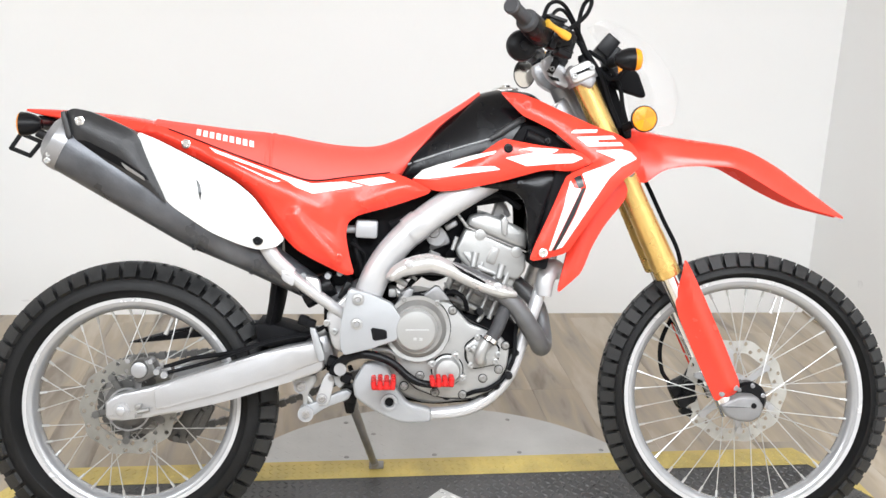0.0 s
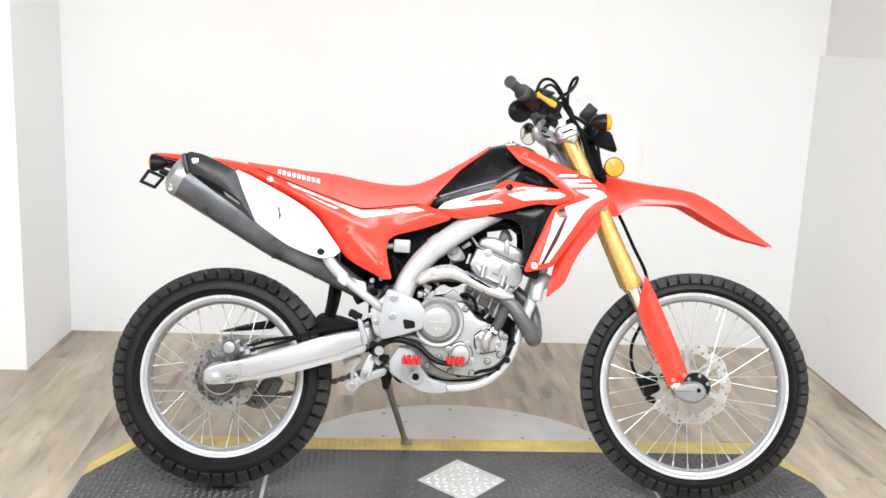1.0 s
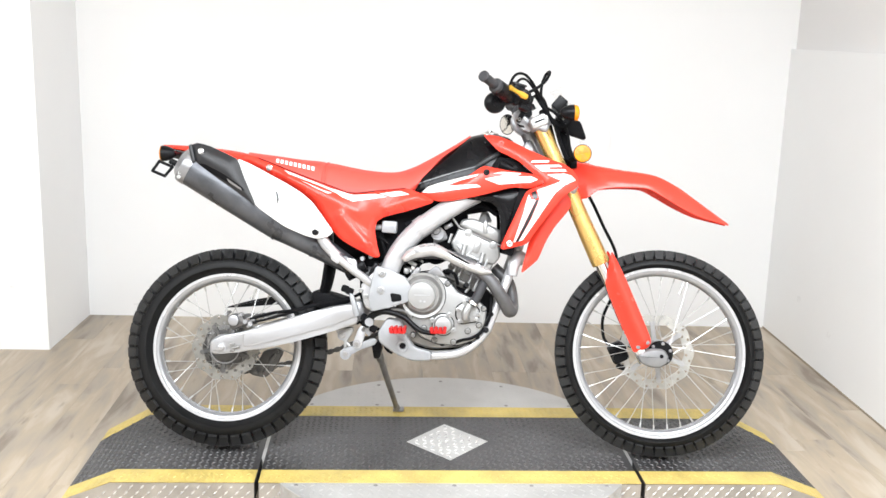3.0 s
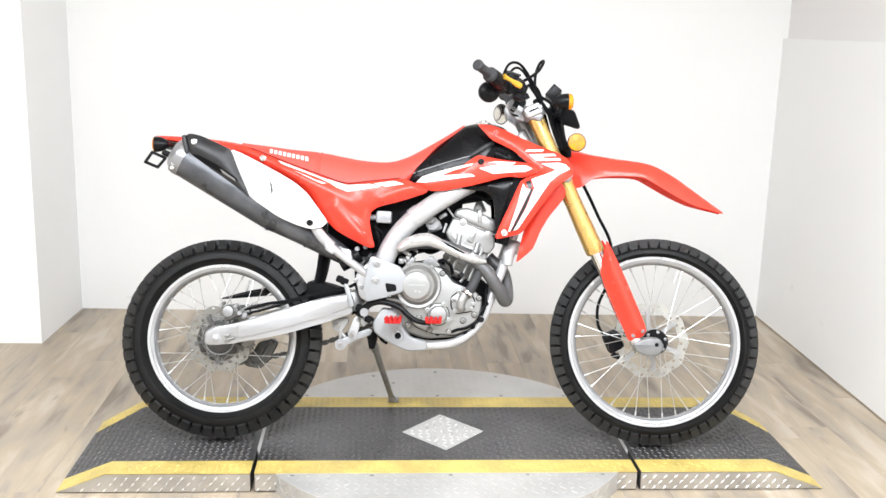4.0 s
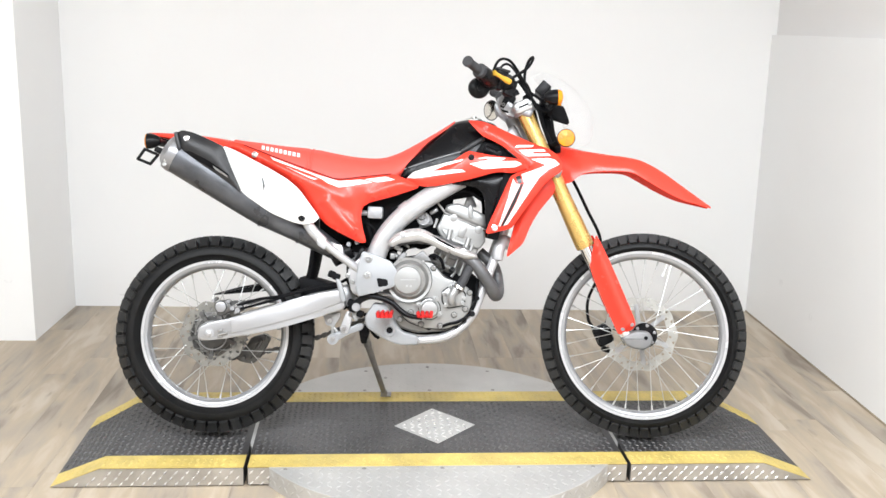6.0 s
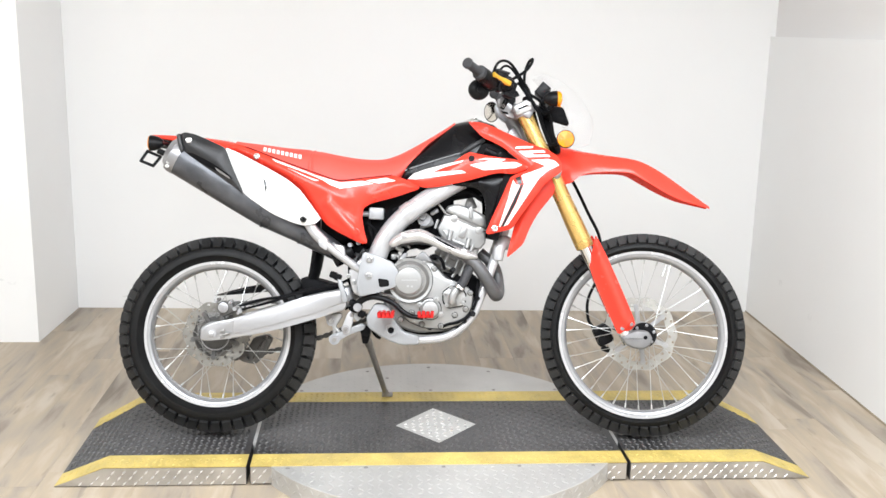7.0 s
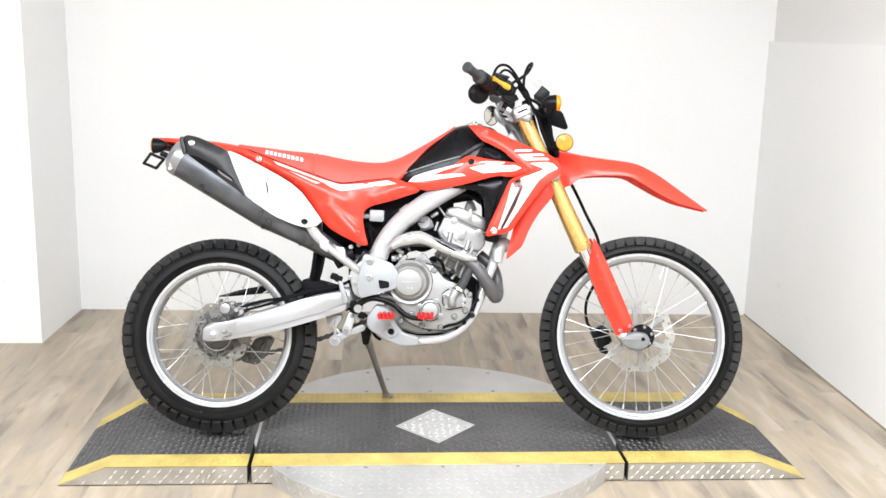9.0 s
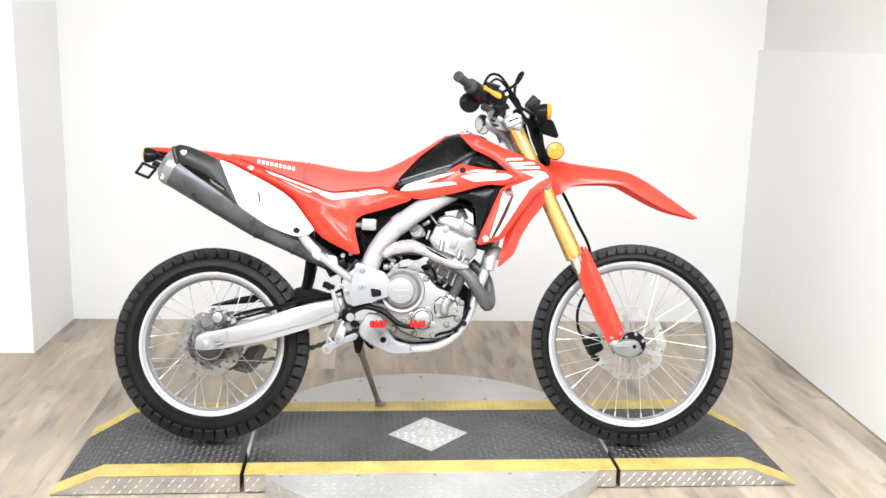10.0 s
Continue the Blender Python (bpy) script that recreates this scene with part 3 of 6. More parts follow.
def brake_disc(r_out, r_in, cells, thick=0.004):
    """A wave-edged disc with real drilled holes, about the Y axis."""
    bm = bmesh.new()
    layers = []
    for y in (-thick / 2, thick / 2):
        rows = 2
        pts = {}

        def at(i, j):
            key = (i % (2 * cells), j)
            if key not in pts:
                a = math.pi * key[0] / cells
                t = j / (2 * rows)
                r = r_in + (r_out - r_in) * t + (0.0035 * math.cos(10 * a) if j == 2 * rows else (0.002 * math.cos(10 * a) if j == 0 else 0))
                pts[key] = bm.verts.new((r * math.cos(a), y, r * math.sin(a)))
            return pts[key]

        holes = []
        for c in range(cells):
            for row in range(rows):
                i, j = 2 * c, 2 * row
                ring = [at(i, j), at(i + 1, j), at(i + 2, j), at(i + 2, j + 1), at(i + 2, j + 2), at(i + 1, j + 2), at(i, j + 2), at(i, j + 1)]
                mid = at(i + 1, j).co.lerp(at(i + 1, j + 2).co, 0.5)
                if (c + row) % 2:
                    hole = [bm.verts.new(mid + (v.co - mid).normalized() * 0.0052) for v in ring]
                    for k in range(8):
                        bm.faces.new((ring[k], ring[(k + 1) % 8], hole[(k + 1) % 8], hole[k]))
                    holes.append(hole)
                else:
                    bm.faces.new(ring)
        layers.append((pts, holes))
    (pa, ha), (pb, hb) = layers
    for h, g in zip(ha, hb):
        for k in range(8):
            bm.faces.new((h[k], h[(k + 1) % 8], g[(k + 1) % 8], g[k]))
    for j in (0, 4):
        for i in range(2 * cells):
            k = (i + 1) % (2 * cells)
            bm.faces.new((pa[(i, j)], pa[(k, j)], pb[(k, j)], pb[(i, j)]))
    return bm


def wheel(name, at, tyre_r, tyre_w, rim_r, rim_w, blocks, hub_r, hub_w, spokes, label, phase):
    ob = new(name)
    ob.parent = bike
    ob.matrix_basis = at
    ob.empty_display_size = 0.1
    tagged(ob, label)
    half = tyre_w / 2
    crown = tyre_r - 0.018
    side = crown - 0.002 - 0.62 * half
    bm = bmesh.new()
    right = [(rim_w * 0.80, rim_r - 0.008), (rim_w * 0.92, rim_r + 0.004), (half * 0.90, rim_r + 0.016), (half * 0.99, (rim_r + side) / 2 + 0.006), (half * 0.985, side), (half * 0.90, side + 0.26 * half), (half * 0.66, crown - 0.17 * half), (half * 0.36, crown - 0.04 * half), (0, crown)]
    lathe(bm, right + [(-y, r) for y, r in right[-2::-1]], None, 96, closed=False)
    part("tyre", bm, RUBBER, ob, "worn black knobbly tyre")
    pitch = 2 * math.pi / blocks
    shoulder = [(half * 0.50, crown - 0.12 * half), (half * 0.90, side + 0.26 * half), (half * 1.02, side + 0.36 * half), (half * 0.66, tyre_r - 0.06 * half)]
    centre = [(half * 0.05, crown - 0.002), (half * 0.42, crown - 0.06 * half), (half * 0.40, tyre_r - 0.02 * half), (half * 0.06, tyre_r)]
    for sign in (-1, 1):
        sm = tread_mesh("shoulder_block", [(sign * y, r) for y, r in shoulder], pitch * 0.395)
        cm = tread_mesh("centre_block", [(sign * y, r) for y, r in centre], pitch * 0.40)
        for k in range(blocks):
            part("tread_block", sm, RUBBER, ob, at=Matrix.Rotation((k + 0.1 * sign) * pitch, 4, "Y"))
            part("tread_block", cm, RUBBER, ob, at=Matrix.Rotation((k + 0.25 + 0.1 * sign) * pitch, 4, "Y"))
    bm = bmesh.new()
    w = rim_w
    lathe(bm, [(-w, rim_r), (-w * 0.88, rim_r + 0.001), (-w * 0.85, rim_r - 0.010), (-w * 0.4, rim_r - 0.02), (w * 0.4, rim_r - 0.02), (w * 0.85, rim_r - 0.010), (w * 0.88, rim_r + 0.001), (w, rim_r), (w * 1.0, rim_r - 0.011), (w * 0.82, rim_r - 0.019), (w * 0.42, rim_r - 0.025), (-w * 0.42, rim_r - 0.025), (-w * 0.82, rim_r - 0.019), (-w, rim_r - 0.011)], None, 96, closed=True)
    part("rim", bm, RIM, ob, "silver aluminium rim")
    for sign in (-1, 1):
        bm = bmesh.new()
        lathe(bm, [(sign * (w + 0.0015), rim_r + 0.0025), (sign * (w + 0.0015), rim_r - 0.0062), (sign * (w - 0.003), rim_r - 0.0072), (sign * (w - 0.003), rim_r + 0.0025)], None, 96, closed=True)
        part("rim_flange", bm, FLANGE, ob, "bright rim edge")
    bm = bmesh.new()
    lathe(bm, [(-hub_w - 0.02, 0), (-hub_w - 0.02, 0.022), (-hub_w - 0.004, 0.026), (-hub_w - 0.004, hub_r), (-hub_w + 0.004, hub_r), (-hub_w + 0.008, hub_r * 0.62), (hub_w - 0.008, hub_r * 0.62), (hub_w - 0.004, hub_r), (hub_w + 0.004, hub_r), (hub_w + 0.004, 0.026), (hub_w + 0.02, 0.022), (hub_w + 0.02, 0)], None, 40)
    part("hub", bm, HUB, ob, "dark grey cast hub")
    per = spokes // 4
    for sign in (-1, 1):
        for lead in (-1, 1):
            a = lead * 0.95
            p0 = Vector((hub_r * 0.93 * math.sin(a), sign * (hub_w + lead * 0.004), hub_r * 0.93 * math.cos(a)))
            p1 = Vector((0, sign * rim_w * 0.18, rim_r - 0.025))
            bm = bmesh.new()
            rod(bm, p0, p1, 0.0013, 0.0013, 6)
            lathe(bm, [(0, 0), (0, 0.0034), (0.016, 0.0030), (0.016, 0)], between(p1, p0), 6)
            sm = finish(bm, "spoke", STEEL)
            for k in range(per):
                part("spoke", sm, STEEL, ob, at=Matrix.Rotation(2 * math.pi * (k + (0.25 if sign > 0 else 0) + (0.5 if lead > 0 else 0)) / per + phase, 4, "Y"))
    bm = bmesh.new()
    rod(bm, (0, 0, rim_r - 0.03), (0, 0, rim_r - 0.062), 0.004, 0.004, 8)
    rod(bm, (0, 0, rim_r - 0.062), (0, 0, rim_r - 0.072), 0.0055, 0.0055, 8)
    part("valve", bm, STEEL, ob, at=Matrix.Rotation(phase + 0.3, 4, "Y"))
    return ob


rear = wheel("rear_wheel", Matrix.Translation(view_place(0, 0, 0.337)) @ Matrix.Scale(0.981, 4), 0.337, 0.122, 0.248, 0.031, 50, 0.062, 0.038, 36, "rear wheel with knobbly tyre and silver rim", 0.10)
front = wheel("front_wheel", Matrix.Translation(view_place(1.456, 0, 0.345)) @ pose(0, 0, 0, 0, 0, -6.5) @ Matrix.Scale(1.003, 4), 0.348, 0.092, 0.284, 0.023, 60, 0.034, 0.032, 36, "front wheel with knobbly tyre and silver rim", 0.04)
part("brake_disc", brake_disc(0.110, 0.076, 36), DISC, rear, "drilled wave-edge brake disc", at=pose(0, -0.062, 0))
part("brake_disc", brake_disc(0.128, 0.096, 40), FRONT_DISC, front, "drilled wave-edge brake disc", at=pose(0, 0.062, 0))
for parent, y, r, n in ((rear, -0.058, 0.078, 5), (front, 0.058, 0.098, 6)):
    bm = bmesh.new()
    for k in range(n):
        a = 2 * math.pi * k / n + 0.4
        box(bm, (r - 0.03, 0.006, 0.016), Matrix.Rotation(a, 4, "Y") @ pose((r + 0.03) / 2, y, 0), 0.002, 1)
        lathe(bm, [(0.004, 0), (0.004, 0.009), (-0.007, 0.009), (-0.007, 0)], Matrix.Translation((math.cos(a) * r, y, -math.sin(a) * r)), 10)
    lathe(bm, [(y - 0.004, 0), (y - 0.004, 0.045), (y + 0.004, 0.045), (y + 0.004, 0)], None, 24)
    part("disc_carrier", bm, HUB if parent == rear else SILVER, parent)
bm = bmesh.new()
teeth = 40
pts = [((0.098 + (0.006 if k % 2 else -0.003)) * math.cos(math.pi * k / teeth), (0.098 + (0.006 if k % 2 else -0.003)) * math.sin(math.pi * k / teeth)) for k in range(2 * teeth)]
prism(bm, pts, 0.056, 0.062, rounds=0)
part("sprocket", bm, STAND, rear, "steel rear sprocket")


# chain round both sprockets
def chain():
    r0, r1, c0, c1 = 0.097, 0.034, Vector((0, 0.337)), Vector((0.545, 0.44))
    way = (c1 - c0).normalized()
    n = Vector((-way.y, way.x))
    line = [c0 + n * r0 + (c1 + n * r1 - c0 - n * r0) * k / 44 for k in range(45)]
    a0 = math.atan2(n.y, n.x)
    line += [c1 + r1 * Vector((math.cos(a0 - math.pi * k / 8), math.sin(a0 - math.pi * k / 8))) for k in range(1, 8)]
    line += [c1 - n * r1 + (c0 - n * r0 - c1 + n * r1) * k / 44 + Vector((0, -0.022 * math.sin(math.pi * k / 44))) for k in range(45)]
    line += [c0 + r0 * Vector((math.cos(a0 + math.pi - math.pi * k / 20), math.sin(a0 + math.pi - math.pi * k / 20))) for k in range(1, 20)]
    bm = bmesh.new()
    for k, p in enumerate(line):
        q = line[(k + 1) % len(line)]
        d = q - p
        m = Matrix.Translation(((p.x + q.x) / 2, 0.059, (p.y + q.y) / 2)) @ Matrix.Rotation(-math.atan2(d.y, d.x), 4, "Y")
        box(bm, (d.length * 1.15, 0.019 if k % 2 else 0.012, 0.017 if k % 2 else 0.012), m)
    return bm


part("chain", chain(), HUB, bike, "dark oily drive chain")

# swingarm, axle and rear brake
bm = bmesh.new()
prism(bm, [(-0.036, 0.332), (-0.037, 0.366), (-0.022, 0.380), (0.069, 0.400), (0.199, 0.440), (0.348, 0.486), (0.445, 0.503), (0.452, 0.435), (0.367, 0.408), (0.237, 0.369), (0.088, 0.336), (-0.024, 0.324)], -0.128, -0.092, 0.007, rounds=2, cut=0.12, segments=3)
both("swingarm", bm, SWING, "brushed aluminium swingarm")
bm = bmesh.new()
prism(bm, [(0.072, 0.396), (0.10, 0.407), (0.199, 0.437), (0.348, 0.483), (0.441, 0.499), (0.446, 0.458), (0.367, 0.430), (0.237, 0.391), (0.10, 0.356), (0.076, 0.350)], -0.1325, -0.126, 0.003, rounds=2, cut=0.12, segments=2)
part("swingarm_face", bm, SWING, bike, "brushed raised face of the swingarm")
bm = bmesh.new()
box(bm, (0.06, 0.16, 0.075), pose(0.44, 0, 0.468, 0, -16, 0), 0.012)
part("swingarm_bridge", bm, SWING, bike)
bm = bmesh.new()
lathe(bm, [(-0.128, 0), (-0.128, 0.016), (-0.1312, 0.016), (-0.132, 0.0105), (-0.139, 0.0108), (-0.140, 0.009), (-0.140, 0)], pose(0.0, 0, 0.349), 6)
part("axle_nut", bm, SWING, bike, "bright rear axle nut")
bm = bmesh.new()
lathe(bm, [(-0.127, 0), (-0.127, 0.0185), (-0.1295, 0.018), (-0.1295, 0)], pose(0.0, 0, 0.349), 28)
part("axle_washer", bm, SWING, bike, "grey axle washer")
bm = bmesh.new()
lathe(bm, [(-0.066, 0.046), (-0.066, 0.050), (-0.070, 0.050), (-0.070, 0.046)], pose(0, 0, 0.337), 40, closed=True)
part("hub_ring", bm, CLAMP, bike)
bm = bmesh.new()
for dz in (0.012, -0.008):
    prism(bm, [(0.030, 0.350 + dz), (0.046, 0.353 + dz), (0.046, 0.344 + dz), (0.030, 0.341 + dz)], -0.134, -0.126, 0.0008, rounds=0)
rod(bm, (0.036, -0.133, 0.346), (0.062, -0.133, 0.352), 0.005)
part("chain_adjuster", bm, ENGINE_DARK, bike)
bm = bmesh.new()
box(bm, (0.055, 0.05, 0.045), pose(0.045, -0.083, 0.432, 0, -25, 0), 0.01)
lathe(bm, [(-0.112, 0), (-0.112, 0.017), (-0.106, 0.021), (-0.07, 0.021), (-0.07, 0)], pose(0.036, 0, 0.436), 20)
box(bm, (0.03, 0.03, 0.02), pose(0.095, -0.095, 0.43, 0, -15, 0), 0.005)
box(bm, (0.018, 0.02, 0.06), pose(0.03, -0.09, 0.40), 0.004)
lathe(bm, [(-0.112, 0), (-0.112, 0.007), (-0.09, 0.007), (-0.09, 0)], pose(0.075, 0, 0.432), 10)
lathe(bm, [(-0.112, 0), (-0.112, 0.006), (-0.09, 0.006), (-0.09, 0)], pose(0.02, 0, 0.462), 10)
caliper = part("rear_caliper", bm, HUB, bike, "dark cast rear brake caliper")
bm = bmesh.new()
lathe(bm, [(-0.110, 0), (-0.110, 0.018), (-0.1150, 0.0175), (-0.116, 0.015), (-0.116, 0)], pose(0.036, 0, 0.436), 24)
part("piston_cover", bm, CLAMP, caliper, "round grey piston cover")
bm = bmesh.new()
for x, z, q in ((0.075, 0.432, 0.008), (0.092, 0.425, 0.009), (0.012, 0.457, 0.006), (0.062, 0.455, 0.006)):
    rod(bm, (x, -0.09, z), (x, -0.116, z), q, q * 0.9, 12)
split("caliper_bolt", bm, CLAMP, caliper)
bm = bmesh.new()
tube(bm, [(0.09, -0.10, 0.44), (0.16, -0.11, 0.462), (0.24, -0.115, 0.475), (0.34, -0.112, 0.503), (0.43, -0.10, 0.52), (0.475, -0.09, 0.55)], 0.005)
tube(bm, [(0.10, -0.112, 0.43), (0.20, -0.12, 0.457), (0.33, -0.118, 0.498), (0.42, -0.11, 0.513)], 0.004)
split("brake_hose", bm, BLACK_MATT, bike)
bm = bmesh.new()
prism(bm, [(0.077, 0.238), (0.122, 0.230), (0.149, 0.255), (0.182, 0.318), (0.167, 0.335), (0.116, 0.324), (0.100, 0.296), (0.060, 0.250)], 0.015, 0.05, 0.006)
prism(bm, [(0.112, 0.246), (0.134, 0.262), (0.160, 0.312), (0.148, 0.318), (0.120, 0.268)], 0.006, 0.018, 0.003)
rod(bm, (0.092, 0.0, 0.250), (0.092, 0.02, 0.250), 0.007, 0.007, 10)
rod(bm, (0.162, 0.0, 0.322), (0.162, 0.02, 0.322), 0.007, 0.007, 10)
part("chain_guide", bm, HUB, bike, "dirty dark grey chain guide")
bm = bmesh.new()
prism(bm, [(-0.045, 0.462), (0.06, 0.492), (0.17, 0.512), (0.34, 0.52), (0.34, 0.486), (0.17, 0.480), (0.02, 0.466)], 0.085, 0.105, 0.004)
part("chain_cover", bm, BLACK, bike, "black chain cover")
bm = bmesh.new()
tube(bm, [(0.345, 0.0, 0.66), (0.338, 0.0, 0.60), (0.326, 0.0, 0.54), (0.30, 0.0, 0.47)], [0.02, 0.020, 0.018, 0.015], squash=4.0)
prism(bm, [(0.285, 0.535), (0.34, 0.53), (0.44, 0.50), (0.44, 0.485), (0.30, 0.475)], -0.07, 0.07, 0.006)
part("mudguard", bm, BLACK_MATT, bike, "black inner rear mudguard")

# frame
bm = bmesh.new()
tube(bm, [(0.83, -0.105, 0.868), (0.772, -0.118, 0.836), (0.689, -0.13, 0.782), (0.622, -0.135, 0.726), (0.575, -0.135, 0.664), (0.548, -0.13, 0.600), (0.535, -0.125, 0.55)], 0.032, 20, squash=0.8)
both("main_spar", bm, SILVER, "silver main frame spar")
bm = bmesh.new()
tube(bm, [(0.642, -0.137, 0.747), (0.655, -0.137, 0.757), (0.668, -0.137, 0.767)], 0.0345, 20, squash=0.8)
part("spar_weld", bm, SILVER, bike)
bm = bmesh.new()
prism(bm, [(0.505, 0.612), (0.530, 0.60), (0.540, 0.49), (0.505, 0.47), (0.47, 0.49), (0.455, 0.56), (0.478, 0.585)], -0.142, -0.08, 0.008, segments=3)
both("pivot_casting", bm, SILVER, "silver swingarm pivot casting")
bm = bmesh.new()
OUT = [(0.508, 0.628), (0.557, 0.614), (0.605, 0.592), (0.626, 0.558), (0.617, 0.512), (0.555, 0.493), (0.497, 0.478), (0.488, 0.500), (0.492, 0.565)]
prism(bm, OUT, -0.178, -0.146, 0.0035, rounds=2, cut=0.12)
guard = part("frame_guard", bm, GREY, bike, "smooth grey frame guard plate")
# black inset on the solid plate, drawn as the shaded inside of a slot
bm = bmesh.new()
prism(bm, [(0.556, 0.541), (0.592, 0.535), (0.594, 0.515), (0.562, 0.510)], -0.1790, -0.170, 0.001, rounds=1)
part("guard_slot", bm, BLACK_MATT, bike)
bm = bmesh.new()
for x, z in ((0.529, 0.602), (0.526, 0.548)):
    lathe(bm, [(-0.177, 0), (-0.177, 0.0125), (-0.181, 0.012), (-0.182, 0.007), (-0.180, 0.005), (-0.180, 0)], pose(x, 0, z), 18)
for x, z in ((0.47, 0.575), (0.475, 0.525), (0.458, 0.545)):
    bolt(bm, x, -0.143, z, 0.006)
split("frame_bolt", bm, ENGINE, guard)
bm = bmesh.new()
for x, z in ((0.529, 0.602), (0.526, 0.548)):
    lathe(bm, [(-0.176, 0), (-0.176, 0.0148), (-0.1785, 0.0148), (-0.1785, 0.0130), (-0.1775, 0)], pose(x, 0, z), 20)
    lathe(bm, [(-0.1795, 0), (-0.1795, 0.0046), (-0.1812, 0.0046), (-0.1812, 0)], pose(x, 0, z), 6)
split("bolt_recess", bm, CLAMP, guard)
bm = bmesh.new()
tube(bm, [(0.325, -0.158, 0.722), (0.345, -0.158, 0.690), (0.38, -0.156, 0.655)], 0.017, 12, squash=0.6)
tube(bm, [(0.372, -0.156, 0.660), (0.422, -0.150, 0.619), (0.495, -0.135, 0.565)], 0.0135, 12)
both("subframe_strut", bm, SILVER, "silver rear subframe strut")
bm = bmesh.new()
prism(bm, [(0.36, 0.668), (0.395, 0.655), (0.385, 0.628), (0.36, 0.645)], -0.168, -0.13, 0.004)
prism(bm, [(0.41, 0.652), (0.442, 0.645), (0.448, 0.612), (0.43, 0.606), (0.415, 0.63)], -0.158, -0.13, 0.004)
split("strut_bracket", bm, SILVER, bike)
bm = bmesh.new()
tube(bm, [(1.0, -0.045, 0.80), (0.975, -0.07, 0.70), (0.936, -0.10, 0.585), (0.896, -0.112, 0.478), (0.868, -0.115, 0.413), (0.817, -0.115, 0.362), (0.749, -0.115, 0.337), (0.627, -0.115, 0.336), (0.56, -0.115, 0.36)], [0.018, 0.017, 0.0155, 0.0145, 0.0145, 0.0145, 0.0145, 0.0145, 0.0145], 16)
both("cradle_tube", bm, SILVER, "silver lower cradle tube")
bm = bmesh.new()
tube(bm, [(0.99, -0.075, 0.655), (0.972, -0.085, 0.660), (0.958, -0.10, 0.64), (0.952, -0.105, 0.60)], [0.022, 0.024, 0.022, 0.018], 16)
part("down_tube_gusset", bm, SILVER, bike)
bm = bmesh.new()
prism(bm, [(0.545, 0.458), (0.515, 0.41), (0.52, 0.375), (0.573, 0.340), (0.628, 0.316), (0.693, 0.318), (0.693, 0.350), (0.64, 0.362), (0.612, 0.40), (0.59, 0.452)], -0.140, -0.112, 0.007, rounds=2, segments=3)
low = part("lower_bracket", bm, GREY, bike, "silver footpeg bracket")
bm = bmesh.new()
lathe(bm, [(-0.139, 0), (-0.139, 0.020), (-0.146, 0.019), (-0.146, 0.012), (-0.138, 0.010), (-0.138, 0)], pose(0.598, 0, 0.366), 20)
part("bracket_boss", bm, GREY, low)
# black disc stands for the shade inside the hole
bm = bmesh.new()
lathe(bm, [(-0.1405, 0), (-0.1405, 0.010), (-0.1385, 0.010), (-0.1385, 0)], pose(0.598, 0, 0.366), 16)
part("bracket_hole", bm, BLACK_MATT, low)

# footpeg, brake pedal, linkage and stand
def claw(name, x, y0, y1, z, parent, label):
    bm = bmesh.new()
    box(bm, (0.050, abs(y1 - y0) - 0.016, 0.010), pose(x, (y0 + y1) / 2, z - 0.006), 0.002, 1)
    peg = part(name, bm, RED_METAL, parent, label)
    bm = bmesh.new()
    for k in range(4):
        xx = x - 0.021 + 0.014 * k
        for j in range(5):
            yy = y0 + (y1 - y0) * (j + 0.5) / 5
            box(bm, (0.0108, abs(y1 - y0) / 5 - 0.004, 0.018 + 0.003 * (k % 2)), pose(xx, yy, z, 0, 5 * (k - 1.5), 0), 0.0025, 1)
    split("peg_tooth", bm, RED_METAL, peg)
    return peg


claw("footpeg", 0.585, -0.245, -0.165, 0.425, bike, "red anodised toothed footpeg")
twin = claw("footpeg", 0.585, 0.165, 0.245, 0.425, bike, "red anodised toothed footpeg")
claw("pedal_tip", 0.714, -0.215, -0.165, 0.424, bike, "red anodised brake pedal tip")
bm = bmesh.new()
tube(bm, [(0.478, -0.13, 0.442), (0.505, -0.145, 0.468), (0.545, -0.16, 0.478), (0.600, -0.165, 0.462), (0.640, -0.17, 0.430), (0.668, -0.175, 0.416), (0.705, -0.18, 0.412)], [0.013, 0.011, 0.010, 0.009, 0.009, 0.008, 0.008], 12)
part("brake_pedal", bm, BLACK, bike, "black rear brake pedal lever")
bm = bmesh.new()
tube(bm, [(0.56, -0.13, 0.487), (0.60, -0.135, 0.482), (0.628, -0.14, 0.463)], 0.007, 10)
lathe(bm, [(-0.150, 0), (-0.150, 0.014), (-0.10, 0.014), (-0.10, 0)], pose(0.488, 0, 0.442), 16)
split("pedal_pivot", bm, CLAMP, bike)
bm = bmesh.new()
prism(bm, [(0.398, 0.322), (0.392, 0.334), (0.400, 0.346), (0.452, 0.366), (0.498, 0.386), (0.512, 0.378), (0.504, 0.362), (0.455, 0.345), (0.415, 0.320)], -0.098, -0.078, 0.004)
lathe(bm, [(-0.104, 0), (-0.104, 0.018), (-0.07, 0.018), (-0.07, 0)], pose(0.407, 0, 0.331), 24)
link = part("suspension_link", bm, GREY, bike, "grey forged suspension link arm")
bm = bmesh.new()
prism(bm, [(0.372, 0.412), (0.428, 0.420), (0.432, 0.404), (0.412, 0.376), (0.410, 0.340), (0.400, 0.340), (0.400, 0.372), (0.382, 0.384)], -0.090, -0.062, 0.003, rounds=1)
prism(bm, [(0.412, 0.372), (0.432, 0.346), (0.426, 0.338), (0.404, 0.366)], -0.088, -0.066, 0.003)
rocker = part("rocker_plate", bm, ENGINE, bike, "grey triangular rocker plate")
